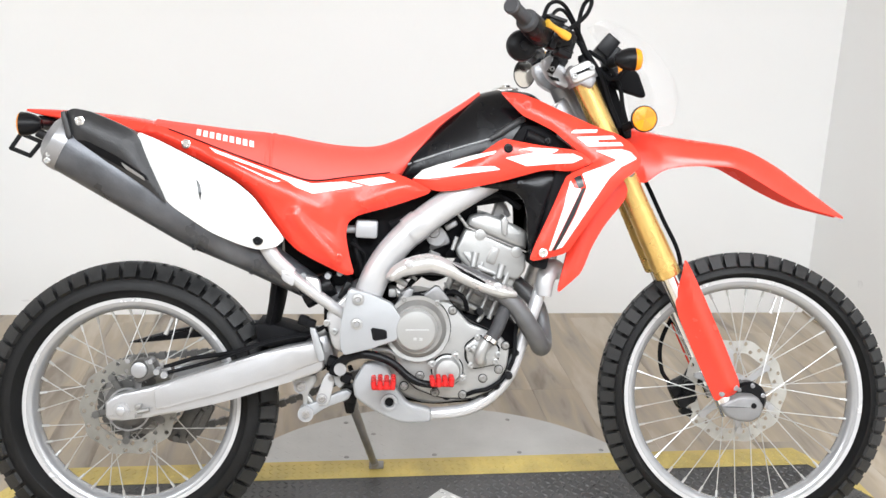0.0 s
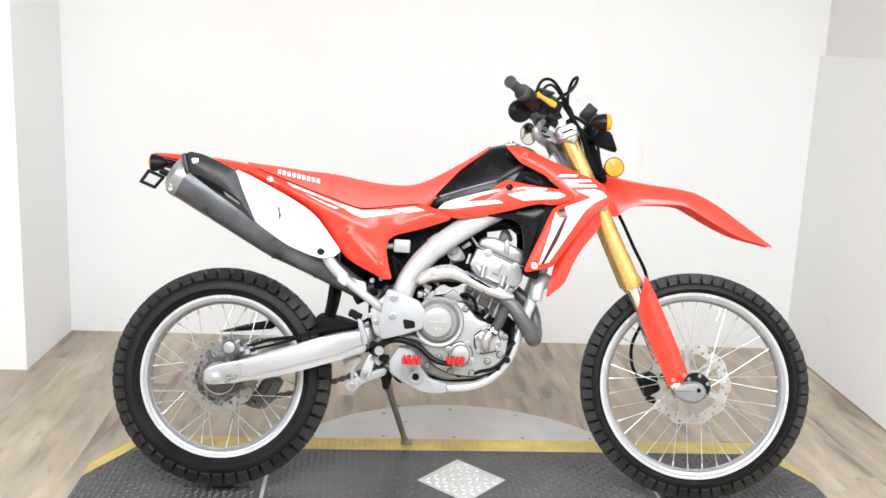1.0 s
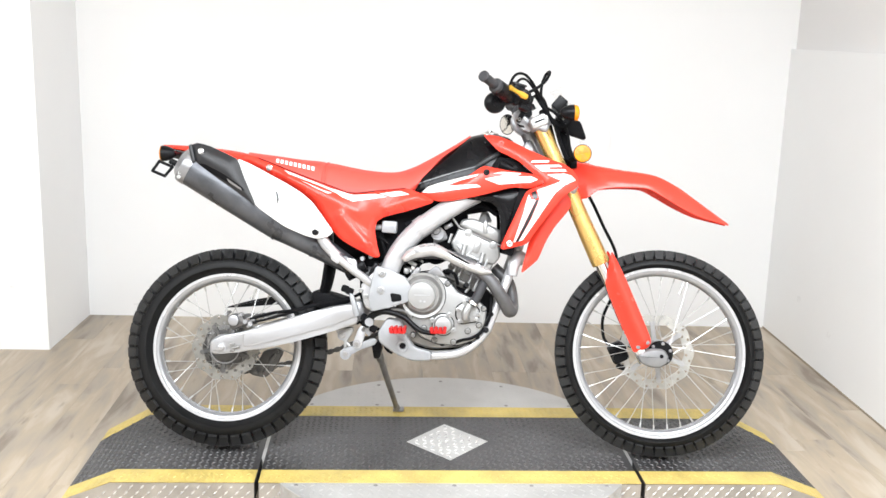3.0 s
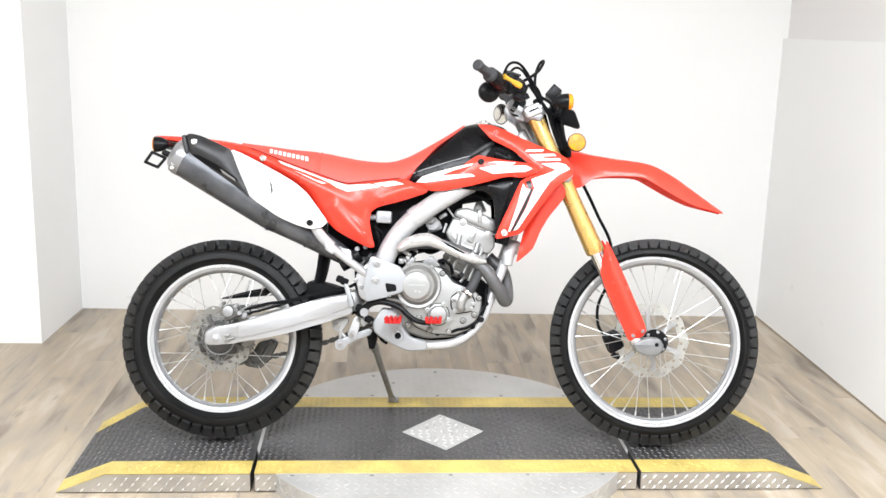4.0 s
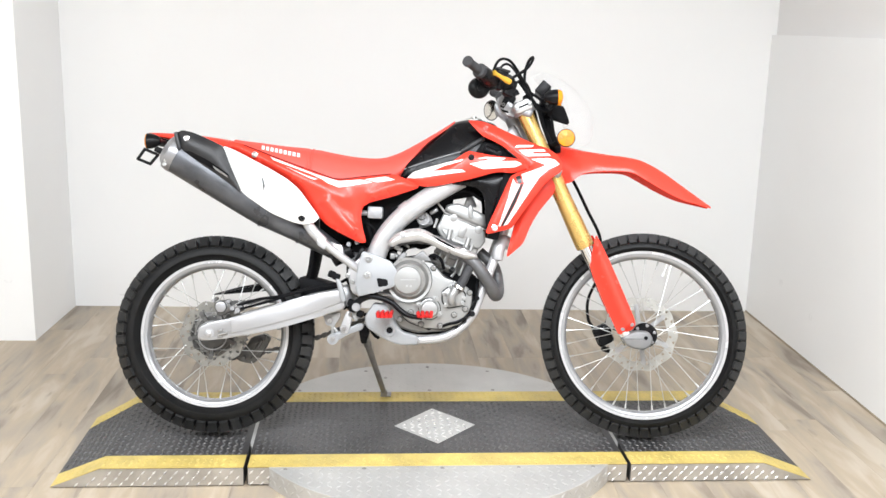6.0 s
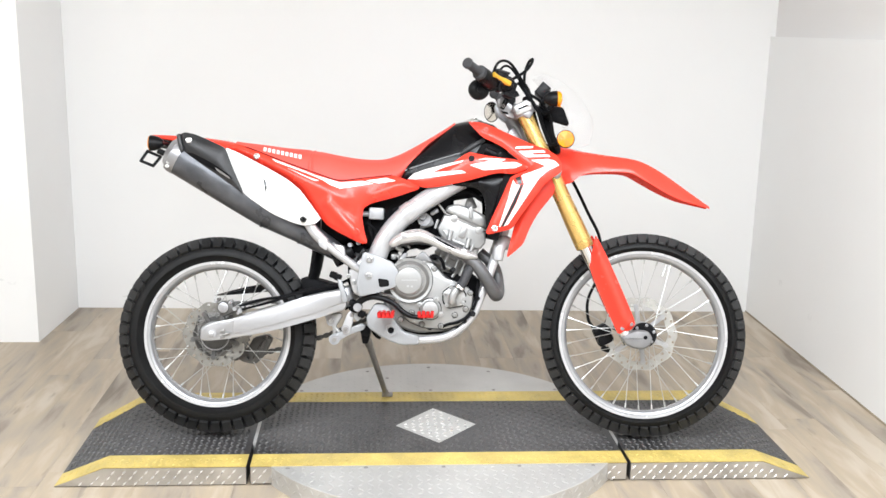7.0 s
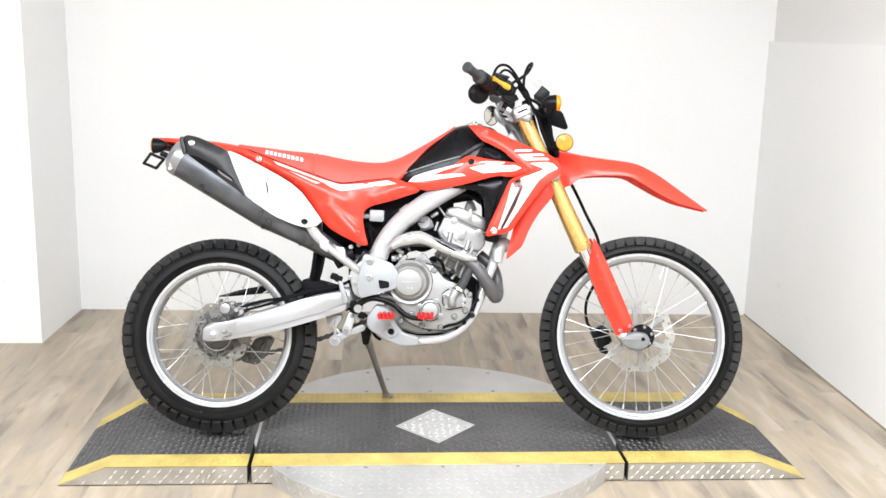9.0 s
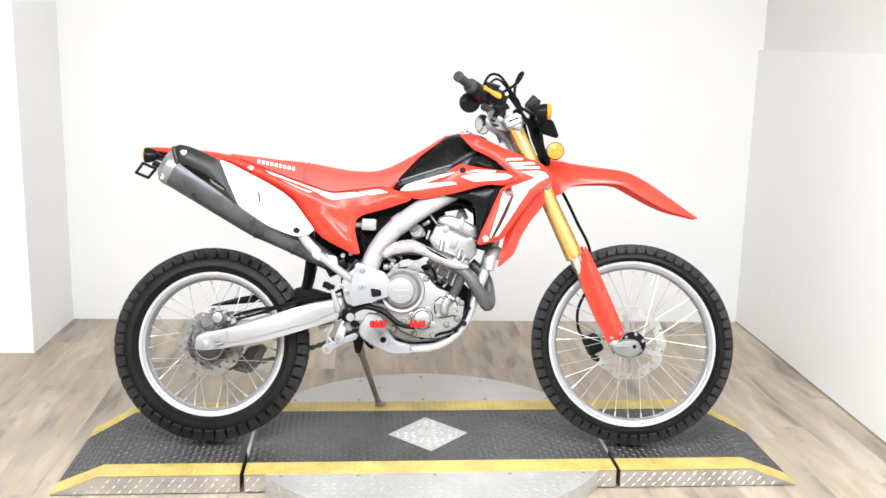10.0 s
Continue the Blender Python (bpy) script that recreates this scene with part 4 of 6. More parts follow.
bm = bmesh.new()
prism(bm, [(0.452, 0.424), (0.478, 0.428), (0.470, 0.392), (0.458, 0.352), (0.438, 0.350), (0.430, 0.366)], -0.104, -0.092, 0.003)
hanger = part("link_plate", bm, SILVER, bike, "pale link hanger plate")
bm = bmesh.new()
prism(bm, [(0.418, 0.535), (0.434, 0.532), (0.456, 0.462), (0.438, 0.455)], -0.140, -0.128, 0.003)
prism(bm, [(0.470, 0.440), (0.494, 0.452), (0.502, 0.410), (0.486, 0.392), (0.474, 0.402)], -0.118, -0.096, 0.003)
split("hanger_tab", bm, GREY, bike)
for parent, spots in ((link, ((0.407, 0.331, -0.104, 0.0095),)), (rocker, ((0.395, 0.391, -0.090, 0.011),)), (hanger, ((0.444, 0.366, -0.104, 0.009), (0.466, 0.414, -0.104, 0.006)))):
    for x, z, y, r in spots:
        bm = bmesh.new()
        lathe(bm, [(y + 0.002, 0), (y + 0.002, r * 1.45), (y - 0.001, r * 1.45), (y - 0.001, r * 1.1), (y + 0.0004, r * 1.05), (y + 0.0004, 0)], pose(x, 0, z), 20)
        part("washer", bm, CLAMP, parent)
        bm = bmesh.new()
        bolt(bm, x, y - 0.001, z, r * 0.72, 0.006)
        part("link_bolt", bm, STAND, parent)
bm = bmesh.new()
for k in range(7):
    x, z = 0.42 + 0.013 * k, 0.448 - 0.0065 * k + 0.006 * (k % 2)
    box(bm, (0.011, 0.02, 0.014), pose(x, -0.085, z, 0, 30 * (k % 3), 0), 0.003, 1)
split("cable_tie", bm, BLACK_MATT, bike)
bm = bmesh.new()
for x, z in ((0.405, 0.548), (0.42, 0.540), (0.475, 0.435), (0.50, 0.418), (0.47, 0.455)):
    box(bm, (0.024, 0.03, 0.022), pose(x, -0.12, z, 0, 20, 0), 0.005)
split("hose_clip", bm, BLACK_MATT, bike)
bm = bmesh.new()
rod(bm, (0.487, 0.11, 0.355), (0.558, 0.352, 0.080), 0.0125, 0.0095, 12)
rod(bm, (0.480, 0.095, 0.375), (0.506, 0.175, 0.282), 0.016, 0.0145, 12)
lathe(bm, [(0, 0), (0, 0.0125), (0.012, 0.0125), (0.012, 0)], between((0.555, 0.343, 0.090), (0.560, 0.356, 0.076)), 14)
box(bm, (0.040, 0.034, 0.008), pose(0.563, 0.362, 0.0765, 16, 0, 0), 0.003)
part("side_stand", bm, STAND, bike, "grey steel side stand, folded out")
bm = bmesh.new()
tube(bm, [(0.50, 0.10, 0.40), (0.525, 0.14, 0.33), (0.545, 0.16, 0.31)], 0.006, 8)
part("stand_spring", bm, BLACK_MATT, bike)
bm = bmesh.new()
prism(bm, [(0.484, 0.372), (0.519, 0.368), (0.522, 0.345), (0.513, 0.305), (0.494, 0.305), (0.488, 0.340)], 0.0, 0.06, 0.005)
part("stand_bracket", bm, BLACK, bike, "black side stand bracket")

# engine
# crankcase takes the darker copy, so part of its shade is painted
bm = bmesh.new()
prism(bm, [(0.575, 0.57), (0.655, 0.600), (0.735, 0.585), (0.785, 0.541), (0.850, 0.512), (0.872, 0.490), (0.874, 0.450), (0.842, 0.392), (0.790, 0.362), (0.683, 0.354), (0.609, 0.379), (0.571, 0.443)], -0.118, 0.13, 0.012, rounds=2, segments=3)
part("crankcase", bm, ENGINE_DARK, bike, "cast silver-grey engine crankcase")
bm = bmesh.new()
CASE = [(0.60, 0.545), (0.64, 0.605), (0.70, 0.614), (0.737, 0.590), (0.778, 0.543), (0.809, 0.530), (0.852, 0.512), (0.871, 0.488), (0.866, 0.443), (0.835, 0.390), (0.780, 0.370), (0.71, 0.374), (0.652, 0.397), (0.61, 0.46)]
prism(bm, CASE, -0.139, -0.112, 0.008, rounds=2, segments=3)
cover = part("crankcase_cover", bm, ENGINE, bike, "cast silver right crankcase cover")
# slightly larger black copy behind the cover, drawn as its shaded crevice
bm = bmesh.new()
prism(bm, [(x + 0.018 * (x - 0.735), z + 0.020 * (z - 0.49)) for x, z in CASE], -0.1305, -0.11, 0.001, rounds=2)
part("case_gasket", bm, BLACK_MATT, cover)
# black rim drawn for the shaded groove round the clutch
bm = bmesh.new()
lathe(bm, [(-0.13, 0), (-0.13, 0.0765), (-0.1425, 0.076), (-0.1425, 0.0)], pose(0.661, 0, 0.533), 64)
part("clutch_gasket", bm, BLACK_MATT, cover)
bm = bmesh.new()
lathe(bm, [(-0.138, 0.0), (-0.138, 0.0735), (-0.150, 0.0735), (-0.152, 0.072), (-0.152, 0.064), (-0.158, 0.060), (-0.166, 0.054), (-0.167, 0.0)], pose(0.661, 0, 0.533), 64)
for a in (0.9, 2.0):
    bolt(bm, 0.661 + 0.072 * math.cos(a), -0.151, 0.533 + 0.072 * math.sin(a), 0.006)
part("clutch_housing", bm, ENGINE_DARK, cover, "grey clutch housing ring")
bm = bmesh.new()
lathe(bm, [(-0.150, 0.0655), (-0.1535, 0.0655), (-0.1545, 0.0735), (-0.150, 0.0742)], pose(0.661, 0, 0.533), 64, closed=True)
part("clutch_flange", bm, ENGINE, cover)
bm = bmesh.new()
lathe(bm, [(-0.164, 0), (-0.164, 0.0485), (-0.174, 0.0475), (-0.179, 0.042), (-0.1805, 0.030), (-0.181, 0.0)], pose(0.657, 0, 0.533), 64)
part("clutch_cover", bm, ENGINE, cover, "smooth silver clutch cover")
bm = bmesh.new()
box(bm, (0.052, 0.0016, 0.003), pose(0.66, -0.1815, 0.535), 0)
box(bm, (0.007, 0.0016, 0.006), pose(0.655, -0.1815, 0.515), 0)
box(bm, (0.007, 0.0016, 0.006), pose(0.668, -0.1815, 0.514), 0)
part("cover_marking", bm, SILVER, cover)
# black rims for the shade round filter cover and water pump
bm = bmesh.new()
lathe(bm, [(-0.135, 0), (-0.135, 0.0375), (-0.1405, 0.037), (-0.1405, 0)], pose(0.729, 0, 0.438), 40)
prism(bm, [(0.768, 0.496), (0.80, 0.520), (0.849, 0.494), (0.845, 0.449), (0.785, 0.438), (0.768, 0.462)], -0.1405, -0.13, 0.001)
split("cover_gasket", bm, BLACK_MATT, cover)
bm = bmesh.new()
lathe(bm, [(-0.135, 0), (-0.135, 0.0345), (-0.147, 0.034), (-0.148, 0.0305), (-0.157, 0.0295), (-0.163, 0.025), (-0.1645, 0.018), (-0.165, 0)], pose(0.729, 0, 0.438), 40)
for x, z in ((0.694, 0.452), (0.748, 0.470), (0.762, 0.420)):
    rod(bm, (x, -0.132, z), (x, -0.150, z), 0.0105, 0.010, 14)
    bolt(bm, x, -0.150, z, 0.006)
part("oil_filter_cover", bm, ENGINE, cover, "round silver oil filter cover")
bm = bmesh.new()
prism(bm, [(0.771, 0.494), (0.80, 0.516), (0.845, 0.492), (0.841, 0.452), (0.787, 0.442), (0.772, 0.463)], -0.152, -0.132, 0.004)
tube(bm, [(0.806, -0.148, 0.458), (0.801, -0.163, 0.466), (0.803, -0.167, 0.484), (0.815, -0.164, 0.507)], 0.0135, 12)
prism(bm, [(0.778, 0.490), (0.79, 0.499), (0.806, 0.478), (0.797, 0.468)], -0.166, -0.15, 0.003)
for x, z in ((0.797, 0.512), (0.782, 0.450), (0.838, 0.458), (0.843, 0.474), (0.776, 0.488)):
    bolt(bm, x, -0.152, z, 0.0055)
part("water_pump", bm, ENGINE, cover, "cast water pump with elbow")
bm = bmesh.new()
tube(bm, [(0.820, -0.165, 0.505), (0.837, -0.163, 0.530), (0.851, -0.155, 0.560), (0.864, -0.135, 0.585), (0.872, -0.10, 0.60)], 0.0155, 14)
part("coolant_hose", bm, GREY_RUBBER, bike, "dark grey coolant hose")
bm = bmesh.new()
lathe(bm, [(-0.001, 0.016), (-0.001, 0.0195), (0.008, 0.0195), (0.008, 0.016)], between((0.822, -0.165, 0.508), (0.834, -0.163, 0.526)), 16)
part("hose_clamp", bm, CHROME, bike)
bm = bmesh.new()
RIM_BOLTS = [(0.631, 0.402), (0.667, 0.425), (0.701, 0.387), (0.764, 0.381), (0.810, 0.418), (0.846, 0.438), (0.861, 0.492), (0.741, 0.572), (0.618, 0.572)]
for x, z in RIM_BOLTS:
    bolt(bm, x, -0.142, z, 0.0058, 0.005)
split("cover_bolt", bm, ENGINE_DARK, cover)
bm = bmesh.new()
for x, z in RIM_BOLTS:
    lathe(bm, [(-0.132, 0), (-0.132, 0.0092), (-0.141, 0.0088), (-0.1425, 0.0075), (-0.1425, 0)], pose(x, 0, z), 16)
split("bolt_boss", bm, ENGINE, cover)
# black rings put in as the shade round each boss
bm = bmesh.new()
for x, z in RIM_BOLTS:
    lathe(bm, [(-0.136, 0), (-0.136, 0.0106), (-0.1396, 0.0104), (-0.1396, 0)], pose(x, 0, z), 16)
split("boss_seal", bm, BLACK_MATT, cover)
bm = bmesh.new()
prism(bm, [(0.61, 0.585), (0.64, 0.625), (0.655, 0.62), (0.632, 0.575)], -0.15, -0.12, 0.005)
lathe(bm, [(0, 0), (0, 0.013), (0.03, 0.013), (0.03, 0)], between((0.645, -0.135, 0.59), (0.63, -0.135, 0.622)), 14)
prism(bm, [(0.672, 0.607), (0.706, 0.632), (0.737, 0.593), (0.716, 0.595), (0.700, 0.586)], -0.149, -0.125, 0.004)
split("clutch_arm", bm, CAST, cover)
bm = bmesh.new()
for x, z, s in ((0.735, 0.605, 0.016), (0.71, 0.60, 0.014), (0.868, 0.43, 0.02), (0.852, 0.395, 0.02), (0.82, 0.372, 0.022)):
    box(bm, (s * 1.6, 0.03, s), pose(x, -0.095, z, 0, 25, 0), 0.004)
split("wiring_clip", bm, BLACK_MATT, bike)

CYL = pose(0.794, 0, 0.560, 0, 23, 0)
bm = bmesh.new()
box(bm, (0.132, 0.168, 0.125), CYL @ pose(-0.006, 0, 0.055), 0.008)
for k in range(4):
    box(bm, (0.138, 0.178, 0.006), CYL @ pose(-0.006, 0, 0.02 + 0.022 * k), 0.002, 1)
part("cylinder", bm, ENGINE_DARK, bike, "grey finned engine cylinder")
bm = bmesh.new()
for dx in (-0.05, -0.028, 0.012, 0.036):
    rod(bm, CYL @ Vector((dx, -0.092, 0.0)), CYL @ Vector((dx, -0.092, 0.115)), 0.006, 0.006, 8)
tube(bm, [(0.728, -0.105, 0.600), (0.740, -0.110, 0.595), (0.771, -0.112, 0.583), (0.805, -0.112, 0.567), (0.810, -0.112, 0.557), (0.800, -0.110, 0.543)], 0.005, 8)
split("cylinder_stud", bm, ENGINE, bike)
bm = bmesh.new()
prism(bm, [(0.774, 0.757), (0.761, 0.727), (0.749, 0.706), (0.758, 0.684), (0.780, 0.662), (0.835, 0.650), (0.893, 0.634), (0.913, 0.660), (0.911, 0.698)], -0.096, 0.092, 0.007, rounds=1, segments=3)
head = part("cylinder_head", bm, ENGINE, bike, "cast silver cylinder head")
bm = bmesh.new()
prism(bm, [(0.775, 0.759), (0.782, 0.780), (0.800, 0.786), (0.823, 0.787), (0.857, 0.775), (0.910, 0.750), (0.917, 0.738), (0.912, 0.701)], -0.094, 0.09, 0.010, rounds=1, segments=3)
prism(bm, [(0.856, 0.740), (0.853, 0.772), (0.864, 0.784), (0.871, 0.768), (0.868, 0.735)], -0.099, 0.09, 0.003)
split("head_cover", bm, ENGINE, head, "silver camshaft cover")
bm = bmesh.new()
prism(bm, [(0.771, 0.7605), (0.914, 0.7010), (0.9128, 0.6980), (0.7698, 0.7575)], -0.0965, 0.09, 0, rounds=0)
part("gasket", bm, STAND, head)
# darker discs and plate draw the shaded grooves round the head bosses
bm = bmesh.new()
for x, z in ((0.806, 0.738), (0.890, 0.699)):
    lathe(bm, [(-0.094, 0), (-0.094, 0.0135), (-0.0968, 0.0133), (-0.0968, 0)], pose(x, 0, z), 24)
prism(bm, [(0.833, 0.713), (0.853, 0.708), (0.840, 0.668), (0.817, 0.677)], -0.0972, -0.092, 0.0004)
split("head_recess", bm, STAND, head)
bm = bmesh.new()
for x, z in ((0.806, 0.739), (0.890, 0.700)):
    lathe(bm, [(-0.094, 0), (-0.094, 0.0120), (-0.0970, 0.0118), (-0.0974, 0.0105), (-0.0974, 0)], pose(x, 0, z), 24)
prism(bm, [(0.835, 0.709), (0.849, 0.706), (0.837, 0.673), (0.821, 0.679)], -0.1005, -0.092, 0.001)
for a, b in (((0.796, -0.098, 0.699), (0.789, -0.101, 0.666)), ((0.857, -0.098, 0.671), (0.848, -0.101, 0.640))):
    rod(bm, a, b, 0.0088, 0.0078, 14)
prism(bm, [(0.765, 0.70), (0.79, 0.664), (0.80, 0.668), (0.783, 0.70)], -0.101, -0.09, 0.003)
prism(bm, [(0.80, 0.672), (0.846, 0.652), (0.843, 0.644), (0.80, 0.66)], -0.1, -0.09, 0.003)
split("head_boss", bm, ENGINE, head)
bm = bmesh.new()
prism(bm, [(0.84, 0.775), (0.852, 0.812), (0.872, 0.812), (0.888, 0.775)], -0.02, 0.03, 0.006)
part("head_steady", bm, SILVER, bike, "pale head steady bracket")

bm = bmesh.new()
rod(bm, (0.750, -0.098, 0.792), (0.776, -0.098, 0.757), 0.0035, 0.0035, 8)
rod(bm, (0.742, -0.10, 0.705), (0.752, -0.10, 0.735), 0.0045, 0.0045, 8)
rod(bm, (0.690, -0.11, 0.700), (0.712, -0.10, 0.692), 0.0055, 0.0045, 8)
for p, q in (((0.675, -0.106, 0.760), (0.690, -0.104, 0.768)), ((0.725, -0.094, 0.655), (0.737, -0.09, 0.660)), ((0.650, -0.118, 0.640), (0.656, -0.115, 0.648))):
    lathe(bm, [(0, 0.0), (0, 0.0105), (0.007, 0.0105), (0.007, 0.0)], between(p, q), 14)
split("cable_fitting", bm, ENGINE, bike)

# intake, airbox and black parts behind the frame
bm = bmesh.new()
loft(bm, [(0.36, 0.66, 0.80, 0.08, 0.09), (0.42, 0.64, 0.83, 0.085, 0.10), (0.52, 0.64, 0.85, 0.085, 0.10), (0.60, 0.62, 0.85, 0.07, 0.10), (0.70, 0.64, 0.86, 0.055, 0.10), (0.76, 0.72, 0.865, 0.05, 0.10), (0.80, 0.80, 0.87, 0.06, 0.10), (0.92, 0.82, 0.89, 0.06, 0.10)], 20, 4)
part("airbox", bm, BLACK_MATT, bike, "matt black airbox")
bm = bmesh.new()
tube(bm, [(0.60, 0, 0.72), (0.67, 0, 0.715), (0.735, 0, 0.71)], 0.038, 20)
lathe(bm, [(0, 0), (0, 0.043), (0.022, 0.043), (0.022, 0)], between((0.655, 0, 0.715), (0.70, 0, 0.713)), 20)
part("intake_boot", bm, BLACK_MATT, bike)
bm = bmesh.new()
box(bm, (0.055, 0.10, 0.06), pose(0.705, -0.02, 0.735, 0, -20, 0), 0.008)
lathe(bm, [(-0.085, 0), (-0.085, 0.022), (-0.06, 0.024), (-0.06, 0)], pose(0.705, 0, 0.735), 20)
lathe(bm, [(-0.094, 0), (-0.094, 0.012), (-0.085, 0.014), (-0.085, 0)], pose(0.700, 0, 0.745), 16)
box(bm, (0.03, 0.03, 0.014), pose(0.74, -0.075, 0.76, 0, -30, 0), 0.004)
part("throttle_body", bm, CLAMP, bike, "cast throttle body")
bm = bmesh.new()
tube(bm, [(0.60, -0.10, 0.76), (0.70, -0.10, 0.80), (0.80, -0.085, 0.845), (0.88, -0.07, 0.86)], 0.010, 10)
tube(bm, [(0.66, -0.11, 0.75), (0.74, -0.10, 0.79), (0.84, -0.09, 0.83), (0.90, -0.08, 0.80)], 0.007, 10)
tube(bm, [(0.52, -0.10, 0.73), (0.525, -0.115, 0.70), (0.535, -0.11, 0.66), (0.53, -0.1, 0.62)], 0.006, 10)
tube(bm, [(0.512, -0.105, 0.72), (0.53, -0.12, 0.71), (0.545, -0.115, 0.69), (0.535, -0.11, 0.64)], 0.0045, 10)
tube(bm, [(0.62, -0.09, 0.64), (0.66, -0.10, 0.655), (0.70, -0.09, 0.64), (0.74, -0.085, 0.66), (0.77, -0.08, 0.70)], 0.008, 10)
tube(bm, [(0.63, -0.11, 0.60), (0.645, -0.12, 0.63), (0.67, -0.11, 0.655), (0.66, -0.10, 0.70)], 0.006, 10)
split("hose", bm, BLACK_MATT, bike, "black rubber hose")
bm = bmesh.new()
tube(bm, [(0.60, -0.09, 0.62), (0.615, -0.115, 0.615), (0.63, -0.12, 0.60)], 0.007, 8)
box(bm, (0.03, 0.03, 0.014), pose(0.625, -0.115, 0.635, 0, 30, 0), 0.004)
box(bm, (0.018, 0.02, 0.02), pose(0.605, -0.115, 0.610), 0.004)
part("breather_fitting", bm, ENGINE, bike)
bm = bmesh.new()
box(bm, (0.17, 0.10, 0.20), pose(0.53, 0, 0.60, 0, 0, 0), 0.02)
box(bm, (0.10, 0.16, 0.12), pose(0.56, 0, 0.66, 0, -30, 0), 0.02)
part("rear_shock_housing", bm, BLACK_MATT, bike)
bm = bmesh.new()
box(bm, (0.05, 0.05, 0.040), pose(0.547, -0.108, 0.753, 0, 3, 0), 0.006)
rod(bm, (0.525, -0.108, 0.752), (0.500, -0.108, 0.752), 0.009, 0.009, 12)
part("relay_box", bm, GREY, bike, "grey electrical box")
bm = bmesh.new()
box(bm, (0.035, 0.12, 0.24), pose(0.962, -0.10, 0.785, 0, 14, 0), 0.006)
both("radiator", bm, BLACK_MATT, "black radiator")
bm = bmesh.new()
rod(bm, (0.405, -0.10, 0.60), (0.47, -0.105, 0.63), 0.03, 0.026, 16)
box(bm, (0.016, 0.03, 0.045), pose(0.498, -0.115, 0.615, 0, 30, 0), 0.004)
part("reservoir", bm, BLACK, bike)
bm = bmesh.new()
for x, z in ((0.46, 0.648), (0.487, 0.655), (0.405, 0.648)):
    lathe(bm, [(-0.13, 0), (-0.13, 0.007), (-0.12, 0.008), (-0.1, 0.008), (-0.1, 0)], pose(x, 0, z), 14)
split("cover_stud", bm, GREY, bike)

# black blocks and stubs added for the shade between engine and frame
bm = bmesh.new()
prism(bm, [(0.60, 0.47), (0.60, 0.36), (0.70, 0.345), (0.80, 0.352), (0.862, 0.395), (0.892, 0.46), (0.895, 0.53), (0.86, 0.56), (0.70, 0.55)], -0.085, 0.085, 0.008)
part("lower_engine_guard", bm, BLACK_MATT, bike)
# unseen black block that darkens the see-through space by the intake
bm = bmesh.new()
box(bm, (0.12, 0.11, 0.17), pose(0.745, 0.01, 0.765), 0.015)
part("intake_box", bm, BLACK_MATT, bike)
bm = bmesh.new()
for x, z, r in ((0.838, 0.395, 0.011), (0.812, 0.380, 0.012), (0.866, 0.418, 0.012), (0.775, 0.372, 0.010), (0.883, 0.470, 0.009), (0.725, 0.372, 0.011), (0.80, 0.565, 0.010)):
    rod(bm, (x, -0.10, z), (x + 0.004, -0.132, z + 0.004), r, r * 0.8, 10)
split("plug_cap", bm, BLACK, bike)
bm = bmesh.new()
tube(bm, [(0.865, -0.125, 0.425), (0.85, -0.142, 0.412), (0.82, -0.145, 0.395), (0.79, -0.142, 0.388), (0.76, -0.135, 0.375)], 0.005, 8)
tube(bm, [(0.90, -0.11, 0.56), (0.885, -0.13, 0.52), (0.882, -0.135, 0.47), (0.87, -0.132, 0.435)], 0.005, 8)
tube(bm, [(0.72, -0.12, 0.60), (0.74, -0.14, 0.615), (0.765, -0.14, 0.60), (0.775, -0.12, 0.57)], 0.0055, 8)
split("hose", bm, BLACK_MATT, bike, "black rubber hose")

# exhaust
bm = bmesh.new()
tube(bm, [(0.895, -0.02, 0.625), (0.945, -0.03, 0.575), (0.958, -0.06, 0.510), (0.948, -0.105, 0.484), (0.920, -0.145, 0.528), (0.865, -0.150, 0.600), (0.76, -0.138, 0.658), (0.66, -0.130, 0.668), (0.57, -0.10, 0.640), (0.49, -0.085, 0.600), (0.42, -0.095, 0.615)], [0.018, 0.019, 0.020, 0.0225, 0.022, 0.020, 0.018, 0.018, 0.02, 0.021, 0.028], 20)
part("header_pipe", bm, PIPE, bike, "dark heat-stained header pipe")
SHIELD = Skin([(0.588, 0.650), (0.604, 0.674), (0.631, 0.691), (0.656, 0.699), (0.685, 0.704), (0.714, 0.697), (0.756, 0.674), (0.806, 0.647), (0.865, 0.630), (0.884, 0.616), (0.882, 0.606), (0.848, 0.603), (0.815, 0.613), (0.769, 0.632), (0.727, 0.653), (0.694, 0.662), (0.669, 0.659), (0.631, 0.653), (0.606, 0.640)], lambda x, z: -0.173, 0.015, 0.0085)
shield = part("heat_shield", panel(SHIELD, 0.004, step=0.005), SHIELD_METAL, bike, "satin silver heat shield over the header", angle=75)
bm = bmesh.new()
for x, z in ((0.641, 0.680), (0.838, 0.630)):
    y = SHIELD.y(x, z)
    lathe(bm, [(y + 0.002, 0), (y + 0.002, 0.0095), (y - 0.002, 0.0095), (y - 0.003, 0.006), (y - 0.007, 0.0055), (y - 0.007, 0)], pose(x, 0, z), 16)
split("shield_bolt", bm, SILVER, shield)
# slots are black decals, dark like their shaded inside
for line in ([(0.735, 0.682), (0.760, 0.668), (0.788, 0.652), (0.786, 0.648), (0.757, 0.663)], [(0.770, 0.664), (0.79, 0.653), (0.812, 0.640), (0.809, 0.637), (0.788, 0.648)]):
    part("shield_slot", decal(line, SHIELD, 0.0012, 0), BLACK_MATT, shield)
AX0, AX1 = (-0.100, -0.142, 0.937), (0.425, -0.092, 0.617)
